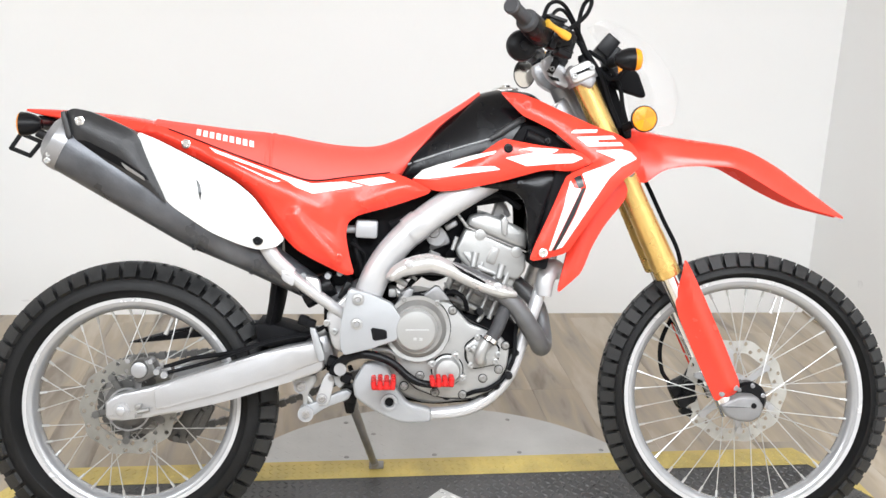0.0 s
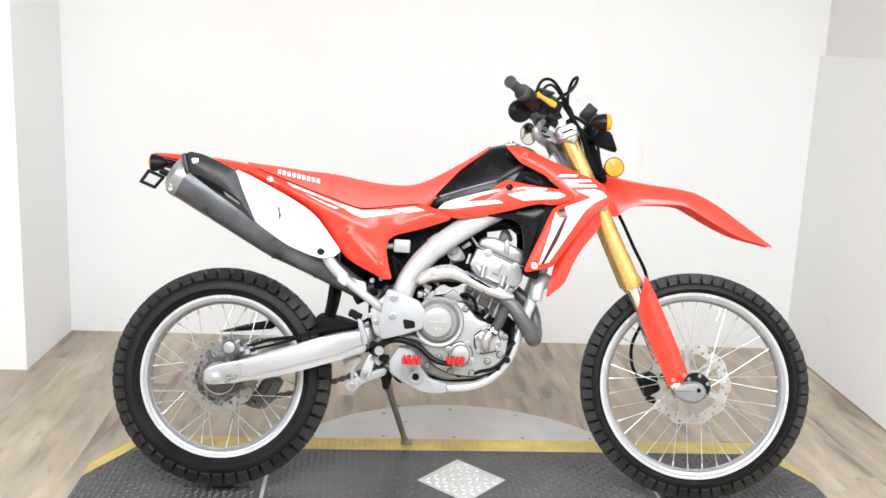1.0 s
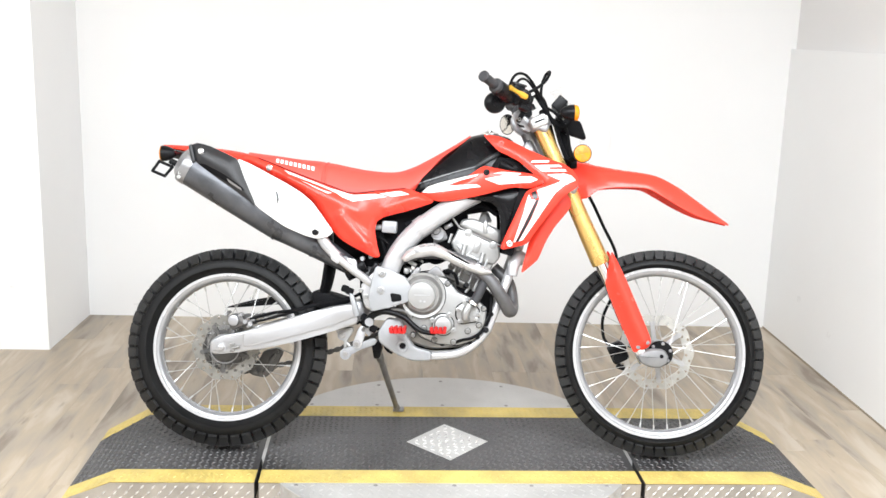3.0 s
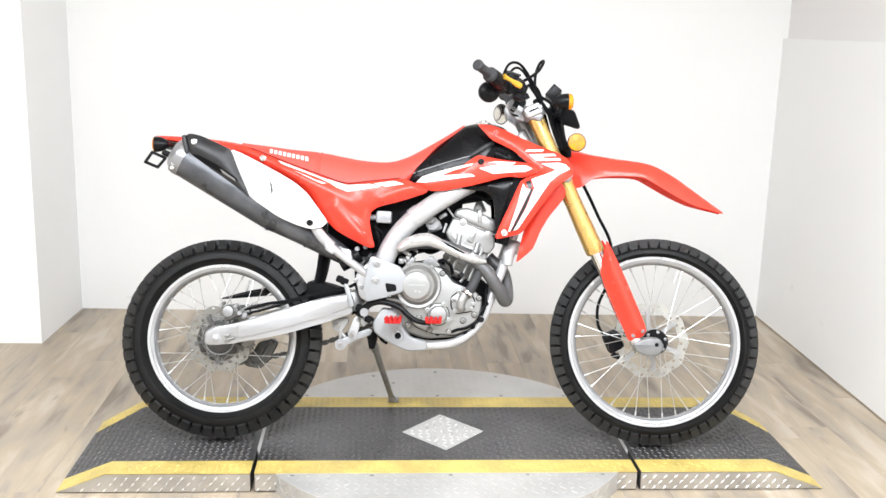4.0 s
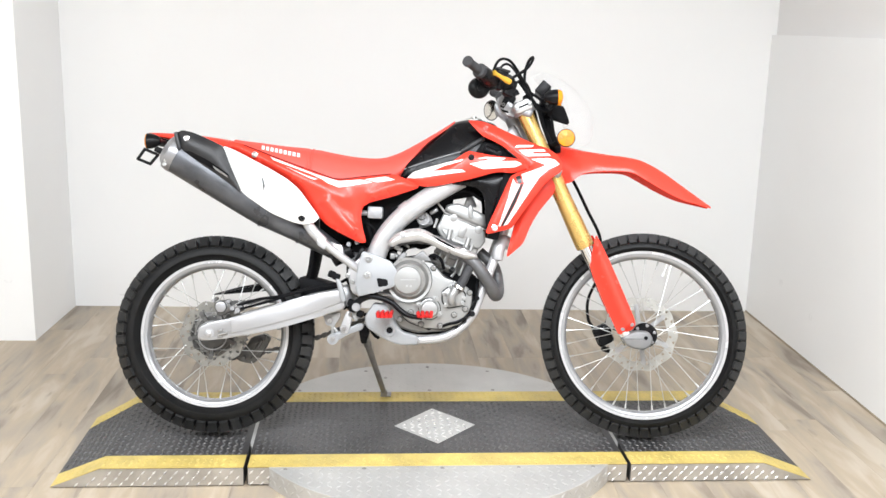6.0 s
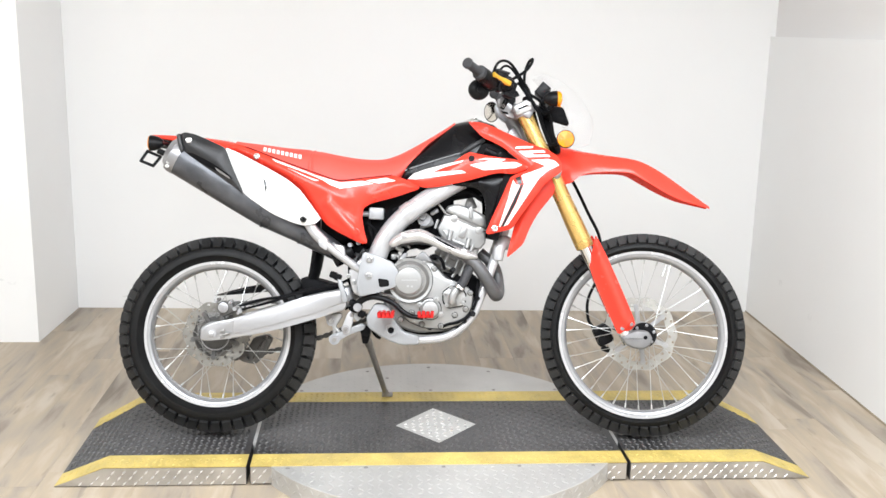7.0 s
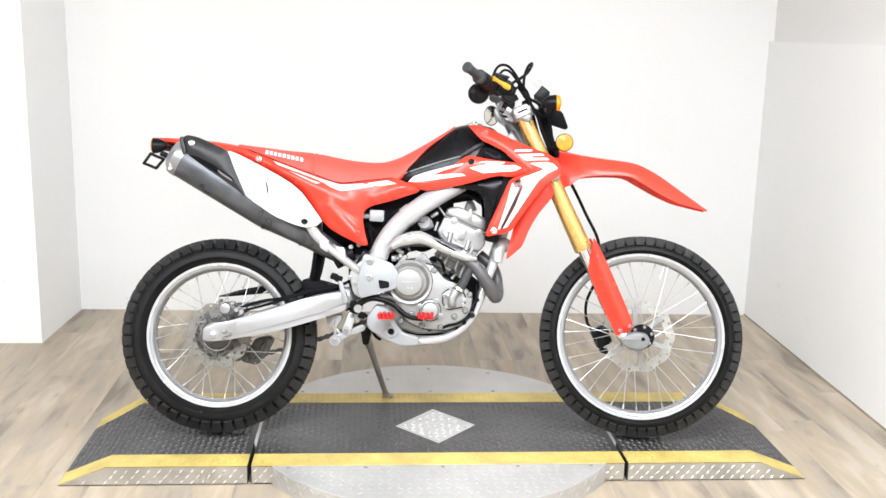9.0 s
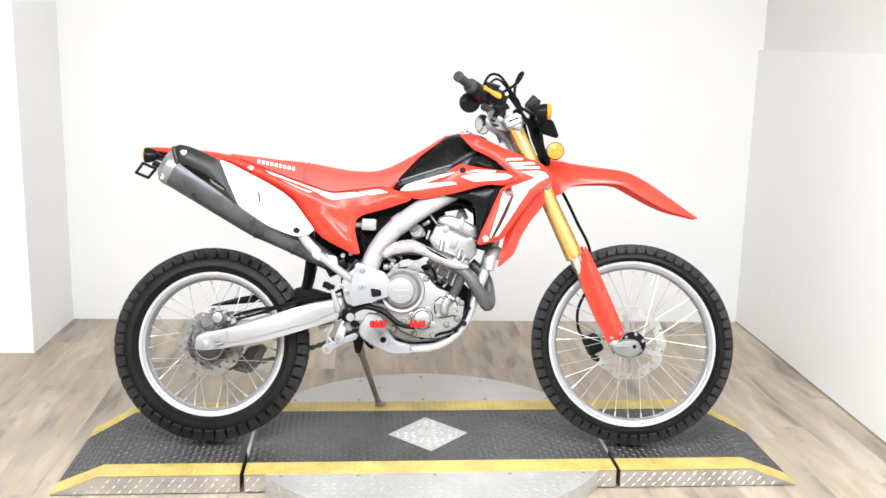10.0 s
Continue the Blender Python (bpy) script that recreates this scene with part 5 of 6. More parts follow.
bm = bmesh.new()
lathe(bm, [(0, 0.0), (0, 0.060), (0.004, 0.063), (0.30, 0.0615), (0.345, 0.060), (0.375, 0.055), (0.46, 0.044), (0.54, 0.036), (0.60, 0.030), (0.615, 0.028)], between(AX0, AX1), 48)
muffler = part("muffler", bm, MUFFLER, bike, "scuffed graphite-grey exhaust muffler")
bm = bmesh.new()
lathe(bm, [(0.34, 0.0590), (0.34, 0.0628), (0.347, 0.0625), (0.347, 0.0590)], between(AX0, AX1), 48)
lathe(bm, [(0.475, 0.0405), (0.475, 0.0450), (0.483, 0.0442), (0.483, 0.0405)], between(AX0, AX1), 48)
split("muffler_seam", bm, MUFFLER, muffler)
bm = bmesh.new()
lathe(bm, [(0.004, 0.0), (0.004, 0.0645), (-0.014, 0.0650), (-0.026, 0.062), (-0.030, 0.055), (-0.040, 0.046), (-0.045, 0.036), (-0.043, 0.024), (-0.020, 0.020), (-0.020, 0)], between(AX0, AX1), 48)
part("end_cap", bm, CLAMP, muffler, "silver muffler end cap")
bm = bmesh.new()
for x, z in ((-0.132, 0.902), (-0.128, 0.915)):
    bolt(bm, x, -0.193, z, 0.005)
split("rivet", bm, STEEL, muffler)
GUARD = Skin([(-0.092, 1.004), (-0.074, 1.013), (-0.040, 1.006), (0.010, 0.985), (0.058, 0.962), (0.078, 0.907), (0.122, 0.806), (0.089, 0.836), (0.052, 0.862), (0.008, 0.891), (-0.036, 0.916), (-0.079, 0.942), (-0.092, 0.975)], lambda x, z: -0.194, 0.016, 0.018)
guard = part("heat_guard", panel(GUARD, 0.03, step=0.007), GUARD_GREY, bike, "black plastic muffler heat guard")
# black decal painted as the shade in the recessed slot
part("guard_slot", decal([(-0.068, 0.946), (-0.045, 0.944), (0.015, 0.914), (0.078, 0.872), (0.084, 0.860), (0.033, 0.884), (-0.029, 0.918)], GUARD, 0.0008), BLACK_MATT, guard)
part("guard_clip", decal([(0.026, 0.900), (0.074, 0.868), (0.076, 0.860), (0.034, 0.886)], GUARD, 0.003), CLAMP, guard)
bm = bmesh.new()
prism(bm, [(-0.100, 1.003), (-0.088, 1.008), (-0.074, 0.952), (-0.086, 0.944)], -0.208, -0.17, 0.004)
part("guard_rim", bm, GUARD_GREY, guard)
bm = bmesh.new()
bolt(bm, -0.058, GUARD.y(-0.058, 0.985), 0.985, 0.0075)
part("guard_bolt", bm, CHROME, guard)
PLATE = Skin([(0.054, 0.966), (0.099, 0.948), (0.209, 0.891), (0.263, 0.859), (0.300, 0.828), (0.327, 0.792), (0.360, 0.747), (0.368, 0.733), (0.350, 0.717), (0.312, 0.711), (0.273, 0.722), (0.209, 0.749), (0.118, 0.812), (0.091, 0.863), (0.072, 0.908)], lambda x, z: -0.186 + 0.04 * (x - 0.1), 0.026, 0.035)
plate = part("side_panel", panel(PLATE, 0.004, step=0.009), WHITE, bike, "white right side panel over the muffler")
part("panel_slash", decal([(0.182, 0.868), (0.192, 0.853), (0.196, 0.835), (0.192, 0.815), (0.187, 0.845)], PLATE), DECAL_BLACK, plate)
bm = bmesh.new()
bolt(bm, 0.312, PLATE.y(0.312, 0.733), 0.733, 0.0085)
part("panel_bolt", bm, BLACK, plate)
LEFT_PLATE = Skin([(0.054, 0.966), (0.099, 0.948), (0.209, 0.891), (0.300, 0.828), (0.360, 0.747), (0.350, 0.717), (0.25, 0.74), (0.118, 0.812), (0.072, 0.908)], lambda x, z: -0.15 + 0.04 * (x - 0.1), 0.02, 0.035)
part("side_panel", panel(LEFT_PLATE, 0.004, True, 0.03), WHITE, bike, "white left side panel")

# ---- bodywork ----
def slope_ridge(x, z, a, b, width, height):
    """A soft crease that stands out along the line from a to b."""
    ax, az, bx, bz = *a, *b
    dx, dz = bx - ax, bz - az
    t = max(0, min(1, ((x - ax) * dx + (z - az) * dz) / (dx * dx + dz * dz)))
    d = math.hypot(x - ax - t * dx, z - az - t * dz)
    return -height * math.exp(-((d / width) ** 2))


def loft_y(sections, x, z, power):
    """Where the right-hand face of a loft lies."""
    xs = [s[0] for s in sections]
    z0, z1, w0, w1 = (float(np.interp(x, xs, [s[k] for s in sections])) for k in range(1, 5))
    cz = max(-0.999, min(0.999, (z - (z0 + z1) / 2) / ((z1 - z0) / 2)))
    return -(1 - abs(cz) ** power) ** (1 / power) * (w0 + (w1 - w0) * (cz + 1) / 2)


def smooth_sections(rows, n):
    xs = [r[0] for r in rows]
    line = spline([(r[0], r[1], r[2]) for r in rows], 4)
    out = []
    for p in line:
        out.append((p.x, p.y, p.z, float(np.interp(p.x, xs, [r[3] for r in rows])), float(np.interp(p.x, xs, [r[4] for r in rows]))))
    return out


SEAT = smooth_sections([(0.300, 0.862, 0.962, 0.134, 0.092), (0.345, 0.846, 0.965, 0.140, 0.096), (0.408, 0.822, 0.953, 0.144, 0.098), (0.484, 0.828, 0.941, 0.144, 0.098), (0.561, 0.838, 0.939, 0.140, 0.092), (0.615, 0.855, 0.955, 0.130, 0.078), (0.655, 0.905, 0.975, 0.112, 0.064), (0.714, 0.980, 1.008, 0.090, 0.054), (0.771, 1.025, 1.043, 0.072, 0.044), (0.808, 1.054, 1.068, 0.050, 0.030)], 4)
PILLION = smooth_sections([(0.066, 0.960, 0.998, 0.096, 0.050), (0.10, 0.945, 0.993, 0.108, 0.066), (0.16, 0.922, 0.986, 0.120, 0.080), (0.24, 0.890, 0.976, 0.130, 0.090), (0.318, 0.860, 0.969, 0.137, 0.096), (0.326, 0.862, 0.960, 0.132, 0.090)], 4)
bm = bmesh.new()
loft(bm, SEAT, 32, 3.0)
seat = part("seat", bm, RED_SEAT, bike, "red vinyl rider seat")
bm = bmesh.new()
loft(bm, PILLION, 32, 3.2)
pillion = part("pillion_seat", bm, RED_SEAT, bike, "red vinyl rear seat with pale mark")
# the maker's mark as plain slanted blocks
for k in range(9):
    x, w = 0.166 + 0.0149 * k, 0.0098
    z = 0.9675 - 0.209 * (x - 0.166)
    line = [Vector((x, z - 0.007)), Vector((x + w, z - 0.007 - 0.209 * w)), Vector((x + w - 0.001, z + 0.007 - 0.209 * w)), Vector((x - 0.001, z + 0.007))]
    part("mark_block", sheet(line, lambda a, b: loft_y(PILLION, a, b, 3.2) - 0.0008, 0.0006, 0.006), DECAL, pillion, "plain white block of a mark")
bm = bmesh.new()
tube(bm, [(0.333, s * (loft_y(SEAT, 0.333, z, 3.0) + 0.001), z) for s, z in ((1, 0.888), (1, 0.915), (1, 0.94), (1, 0.956), (1, 0.9635), (-1, 0.9635), (-1, 0.956), (-1, 0.94), (-1, 0.915), (-1, 0.888))], 0.0042, 8, steps=1)
part("seat_seam", bm, RED_SEAT, seat)

COVER_LINE = [(0.062, 0.985), (0.103, 0.977), (0.149, 0.958), (0.240, 0.922), (0.350, 0.883), (0.424, 0.860), (0.506, 0.868), (0.607, 0.880), (0.644, 0.866), (0.700, 0.838), (0.607, 0.806), (0.530, 0.786), (0.506, 0.770), (0.501, 0.740), (0.509, 0.694), (0.520, 0.655), (0.499, 0.652), (0.425, 0.689), (0.388, 0.711), (0.351, 0.751), (0.323, 0.793), (0.296, 0.829), (0.259, 0.860), (0.204, 0.893), (0.149, 0.919), (0.094, 0.946), (0.045, 0.962)]
COVER = Skin(COVER_LINE, lambda x, z: -0.108 - 0.10 * max(0, min(0.4, x)) + slope_ridge(x, z, (0.39, 0.785), (0.475, 0.695), 0.018, 0.014) + slope_ridge(x, z, (0.22, 0.900), (0.44, 0.800), 0.026, 0.010) + slope_ridge(x, z, (0.54, 0.812), (0.64, 0.852), 0.016, 0.006), 0.014, 0.011)
cover_r = part("side_cover", panel(COVER, 0.004, step=0.0055), RED, bike, "glossy red right side cover with white stripes")
part("side_cover", panel(COVER, 0.004, True, 0.02), RED, bike, "glossy red left side cover")
part("white_stripe", decal([(0.199, 0.934), (0.266, 0.909), (0.352, 0.877), (0.427, 0.855), (0.503, 0.860), (0.541, 0.851), (0.430, 0.833), (0.394, 0.847), (0.374, 0.860), (0.336, 0.877), (0.281, 0.897), (0.215, 0.921)], COVER, cut=0.05), DECAL, cover_r, "white graphic stripe")
part("white_stripe", decal([(0.250, 0.903), (0.326, 0.871), (0.362, 0.860), (0.346, 0.858), (0.306, 0.876)], COVER, 0.0022), DECAL, cover_r)
part("white_stripe", decal([(0.512, 0.861), (0.581, 0.871), (0.614, 0.860), (0.556, 0.851)], COVER, cut=0.05), DECAL, cover_r)
# thin black tube stands in for the shade of the seat gap
bm = bmesh.new()
tube(bm, [(x, COVER.y(x, z - 0.004) - 0.001, z) for x, z in ((0.110, 0.973), (0.164, 0.953), (0.240, 0.924), (0.350, 0.885), (0.424, 0.862), (0.506, 0.870), (0.600, 0.880))], 0.0013, 8)
part("seat_gap", bm, BLACK_MATT, cover_r, "dark line drawn for the shade in the gap under the seat edge")
bm = bmesh.new()
lathe(bm, [(0.002, 0), (0.002, 0.0105), (-0.002, 0.010), (-0.003, 0.007), (-0.001, 0.005), (-0.001, 0)], Matrix.Translation((0.150, COVER.y(0.150, 0.940), 0.940)), 20)
part("cover_bolt", bm, CHROME, cover_r, "bright cover bolt")
bm = bmesh.new()
bolt(bm, 0.486, COVER.y(0.486, 0.692), 0.692, 0.0085, 0.004)
part("cover_bolt", bm, RED, cover_r)

WING = Skin([(0.640, 0.864), (0.700, 0.886), (0.790, 0.915), (0.850, 0.957), (0.871, 0.953), (0.935, 0.941), (1.018, 0.931), (1.052, 0.905), (1.000, 0.884), (0.945, 0.889), (0.845, 0.861), (0.754, 0.842), (0.703, 0.838)], lambda x, z: -0.142 - 0.10 * (x - 0.65), 0.011, 0.010)
wing_r = part("tank_panel", panel(WING, 0.004), RED, bike, "glossy red tank panel with white lettering shapes")
part("tank_panel", panel(WING, 0.004, True, 0.02), RED, bike, "glossy red left tank panel")
part("graphic_block", decal([(0.652, 0.868), (0.671, 0.886), (0.708, 0.899), (0.786, 0.920), (0.836, 0.930), (0.829, 0.922), (0.774, 0.907), (0.732, 0.890), (0.829, 0.896), (0.844, 0.888), (0.768, 0.878), (0.677, 0.866)], WING, cut=0.06), DECAL, wing_r, "white graphic shape")
part("graphic_block", decal([(0.853, 0.914), (0.923, 0.927), (0.905, 0.931), (0.880, 0.931), (0.907, 0.937), (0.972, 0.934), (0.970, 0.930), (0.953, 0.922), (1.004, 0.924), (1.026, 0.914), (1.002, 0.903), (0.974, 0.902), (0.901, 0.896)], WING, cut=0.05), DECAL, wing_r, "white graphic shape")
bm = bmesh.new()
lathe(bm, [(0.002, 0), (0.002, 0.011), (-0.003, 0.010), (-0.004, 0.006), (-0.001, 0.005), (-0.001, 0)], Matrix.Translation((0.861, WING.y(0.861, 0.935), 0.935)), 16)
part("panel_screw", bm, BLACK, wing_r)

SHROUD = Skin([(0.849, 1.063), (0.895, 1.060), (0.938, 1.044), (0.981, 1.023), (1.065, 0.984), (1.112, 0.969), (1.143, 0.947), (1.160, 0.918), (1.155, 0.892), (1.120, 0.870), (1.099, 0.850), (1.058, 0.796), (1.016, 0.738), (0.994, 0.704), (0.906, 0.683), (0.925, 0.733), (0.950, 0.787), (0.977, 0.850), (0.990, 0.877), (1.052, 0.902), (1.035, 0.917), (1.012, 0.935), (0.967, 0.974), (0.929, 0.994), (0.897, 1.009), (0.865, 1.044)], lambda x, z: -0.105 - 0.45 * max(0, min(0.19, 1.06 - z)) + 0.10 * max(0, 0.82 - z), 0.015, 0.013)
shroud_r = part("radiator_shroud", panel(SHROUD, 0.004), RED, bike, "glossy red radiator shroud with white and black graphics")
part("radiator_shroud", panel(SHROUD, 0.004, True, 0.02), RED, bike, "glossy red left radiator shroud")
part("graphic_bar", decal([(1.009, 0.977), (1.066, 0.979), (1.061, 0.971), (1.002, 0.969)], SHROUD), DECAL, shroud_r, "white graphic bar")
part("graphic_bar", decal([(1.014, 0.961), (1.098, 0.965), (1.105, 0.957), (1.062, 0.955), (1.064, 0.949), (1.114, 0.950), (1.120, 0.942), (1.04, 0.94)], SHROUD, cut=0.05), DECAL, shroud_r, "white graphic bar")
part("graphic_flash", decal([(1.054, 0.931), (1.112, 0.935), (1.134, 0.929), (1.148, 0.914), (1.109, 0.895), (1.081, 0.871), (1.051, 0.826), (1.012, 0.766), (0.980, 0.718), (0.966, 0.713), (0.983, 0.743), (1.006, 0.787), (1.031, 0.851), (1.022, 0.880), (1.085, 0.903), (1.101, 0.911)], SHROUD, cut=0.05), DECAL, shroud_r, "white graphic flash")
part("graphic_flag", decal([(1.003, 0.871), (1.019, 0.878), (1.025, 0.853), (1.013, 0.848)], SHROUD, 0.0026, 0), DECAL_BLACK, shroud_r, "black graphic flag")
part("graphic_slash", decal([(1.020, 0.848), (1.029, 0.851), (1.005, 0.790), (0.982, 0.744), (0.966, 0.713), (0.958, 0.711), (0.976, 0.751)], SHROUD, 0.0026, 0), DECAL_BLACK, shroud_r, "black graphic slash")
part("graphic_strip", decal([(0.996, 0.866), (1.004, 0.849), (1.019, 0.848), (0.975, 0.752), (0.956, 0.711), (0.950, 0.711), (0.981, 0.808), (0.987, 0.835)], SHROUD, cut=0.05), DECAL, shroud_r, "white graphic strip")
bm = bmesh.new()
lathe(bm, [(0.002, 0), (0.002, 0.011), (-0.003, 0.010), (-0.004, 0.006), (-0.001, 0.005), (-0.001, 0)], Matrix.Translation((0.938, SHROUD.y(0.938, 0.706), 0.706)), 16)
part("shroud_screw", bm, CHROME, shroud_r)
bm = bmesh.new()
bolt(bm, 0.909, SHROUD.y(0.909, 1.032), 1.032, 0.008, 0.004)
part("shroud_bolt", bm, RED, shroud_r)
INNER = Skin([(1.120, 0.885), (1.143, 0.850), (1.134, 0.819), (1.088, 0.763), (1.061, 0.717), (1.036, 0.655), (1.010, 0.632), (0.980, 0.607), (0.993, 0.661), (1.006, 0.716), (1.030, 0.790), (1.06, 0.86)], lambda x, z: -0.125, 0.014, 0.02)
part("shroud_liner", panel(INNER, 0.012), RED, bike, "red inner radiator liner")
DARK = Skin([(0.785, 0.850), (0.860, 0.872), (0.946, 0.895), (1.005, 0.890), (0.983, 0.836), (0.956, 0.771), (0.929, 0.716), (0.915, 0.690), (0.909, 0.740), (0.908, 0.789), (0.900, 0.820), (0.878, 0.840), (0.83, 0.845)], lambda x, z: -0.138 - 0.06 * max(0, x - 0.85), 0.014, 0.02)
both("radiator_cowl", panel(DARK, 0.010), GLOSS_BLACK, "satin black radiator cowl")

TANK = smooth_sections([(0.590, 0.850, 0.880, 0.075, 0.060), (0.65, 0.850, 0.938, 0.112, 0.098), (0.72, 0.855, 0.992, 0.124, 0.096), (0.790, 0.870, 1.052, 0.132, 0.082), (0.815, 0.875, 1.065, 0.134, 0.078), (0.860, 0.885, 1.073, 0.136, 0.076), (0.910, 0.90, 1.070, 0.132, 0.074), (0.950, 0.92, 1.052, 0.118, 0.062), (0.985, 0.945, 1.000, 0.085, 0.045)], 4)
bm = bmesh.new()
loft(bm, TANK, 36, 3.0)
tank = part("fuel_tank", bm, GLOSS_BLACK, bike, "satin black fuel tank cover")
# grey tube laid on as the edge highlight of the glossy cover
bm = bmesh.new()
tube(bm, [(x, loft_y(TANK, x, z, 3.0) - 0.001, z) for x, z in ((0.640, 0.898), (0.680, 0.912), (0.735, 0.930), (0.782, 0.944), (0.828, 0.957))], 0.0022, 8)
part("tank_edge", bm, GREY, tank, "thin grey line drawn as the edge highlight of the tank cover")
bm = bmesh.new()
tube(bm, [(x, loft_y(TANK, x, z, 3.0) - 0.002, z) for x, z in ((0.826, 0.955), (0.850, 0.970), (0.875, 0.986), (0.905, 1.003))], [0.006, 0.009, 0.009, 0.007], 10, squash=0.8)
part("tank_rib", bm, GUARD_GREY, tank)
bm = bmesh.new()
lathe(bm, [(0, 0), (0, 0.030), (0.016, 0.032), (0.020, 0.028), (0.020, 0.012), (0.026, 0.011), (0.026, 0)], pose(0.872, 0, 1.058, 90, 0, 0), 28)
part("fuel_cap", bm, CHROME, tank, "bright fuel cap")
bm = bmesh.new()
prism(bm, [(0.865, 0.94), (0.90, 0.99), (0.95, 0.985), (1.03, 0.925), (1.02, 0.89), (0.92, 0.89)], -0.12, 0.12, 0.01)
part("tank_front", bm, BLACK_MATT, bike)
bm = bmesh.new()
rod(bm, (0.905, -0.125, 0.965), (0.955, -0.12, 0.945), 0.016, 0.014, 14)
bolt(bm, 0.955, -0.135, 0.952, 0.006)
part("radiator_cap_hose", bm, BLACK, bike)

# tail
TAIL = smooth_sections([(-0.228, 1.012, 1.019, 0.030, 0.022), (-0.18, 1.000, 1.018, 0.052, 0.040), (-0.11, 0.985, 1.014, 0.074, 0.060), (-0.02, 0.968, 1.006, 0.088, 0.072), (0.050, 0.955, 0.995, 0.098, 0.078), (0.10, 0.940, 0.980, 0.104, 0.074)], 4)
bm = bmesh.new()
loft(bm, TAIL, 28, 3.4)
part("rear_fender", bm, RED, bike, "red rear fender")
bm = bmesh.new()
loft(bm, [(-0.20, 0.975, 1.004, 0.035, 0.04), (-0.14, 0.965, 0.99, 0.045, 0.05), (-0.08, 0.95, 0.985, 0.05, 0.05), (0.05, 0.93, 0.965, 0.06, 0.06), (0.20, 0.80, 0.93, 0.07, 0.07), (0.34, 0.66, 0.88, 0.07, 0.07)], 20, 4)
part("tail_underside", bm, BLACK_MATT, bike, "black inner tail")


def indicator(x, y, z, back):
    """A black pod along X with an amber lens at one end."""
    s = -1 if back else 1
    m = between((x, y, z), (x + s * 0.05, y, z))
    bm = bmesh.new()
    lathe(bm, [(-0.018, 0), (-0.017, 0.010), (-0.004, 0.020), (0.012, 0.025), (0.026, 0.026), (0.027, 0.024), (0.027, 0)], m, 28)
    rod(bm, (x, y, z), (x - s * 0.01, y * 0.25, z - 0.002), 0.010, 0.012, 12)
    pod = part("indicator", bm, BLACK, bike, "black indicator pod with amber lens")
    bm = bmesh.new()
    deep = 0.35 if back else 1.0
    lathe(bm, [(0.026, 0), (0.026, 0.0245), (0.026 + 0.008 * deep, 0.024), (0.026 + 0.014 * deep, 0.020), (0.026 + 0.0175 * deep, 0.010), (0.026 + 0.018 * deep, 0.0)], m, 28)
    part("lens", bm, AMBER, pod, "amber lens")


indicator(-0.172, -0.150, 0.980, True)
indicator(-0.172, 0.150, 0.980, True)
bm = bmesh.new()
corners = [Vector(p) for p in ((-0.240, -0.03, 0.962), (-0.195, -0.03, 0.943), (-0.221, -0.03, 0.912), (-0.263, -0.03, 0.929))]
for k in range(4):
    a, b = corners[k], corners[(k + 1) % 4]
    box(bm, (0.006, (b - a).length + 0.008, 0.010), between(a, b) @ pose(0, (b - a).length / 2, 0), 0.002, 1)
box(bm, (0.05, 0.02, 0.02), pose(-0.185, -0.02, 0.955, 0, 25, 0), 0.004)
part("plate_bracket", bm, BLACK, bike, "black plate bracket with a square opening")

# ---- front end ----
STEER = 0.113


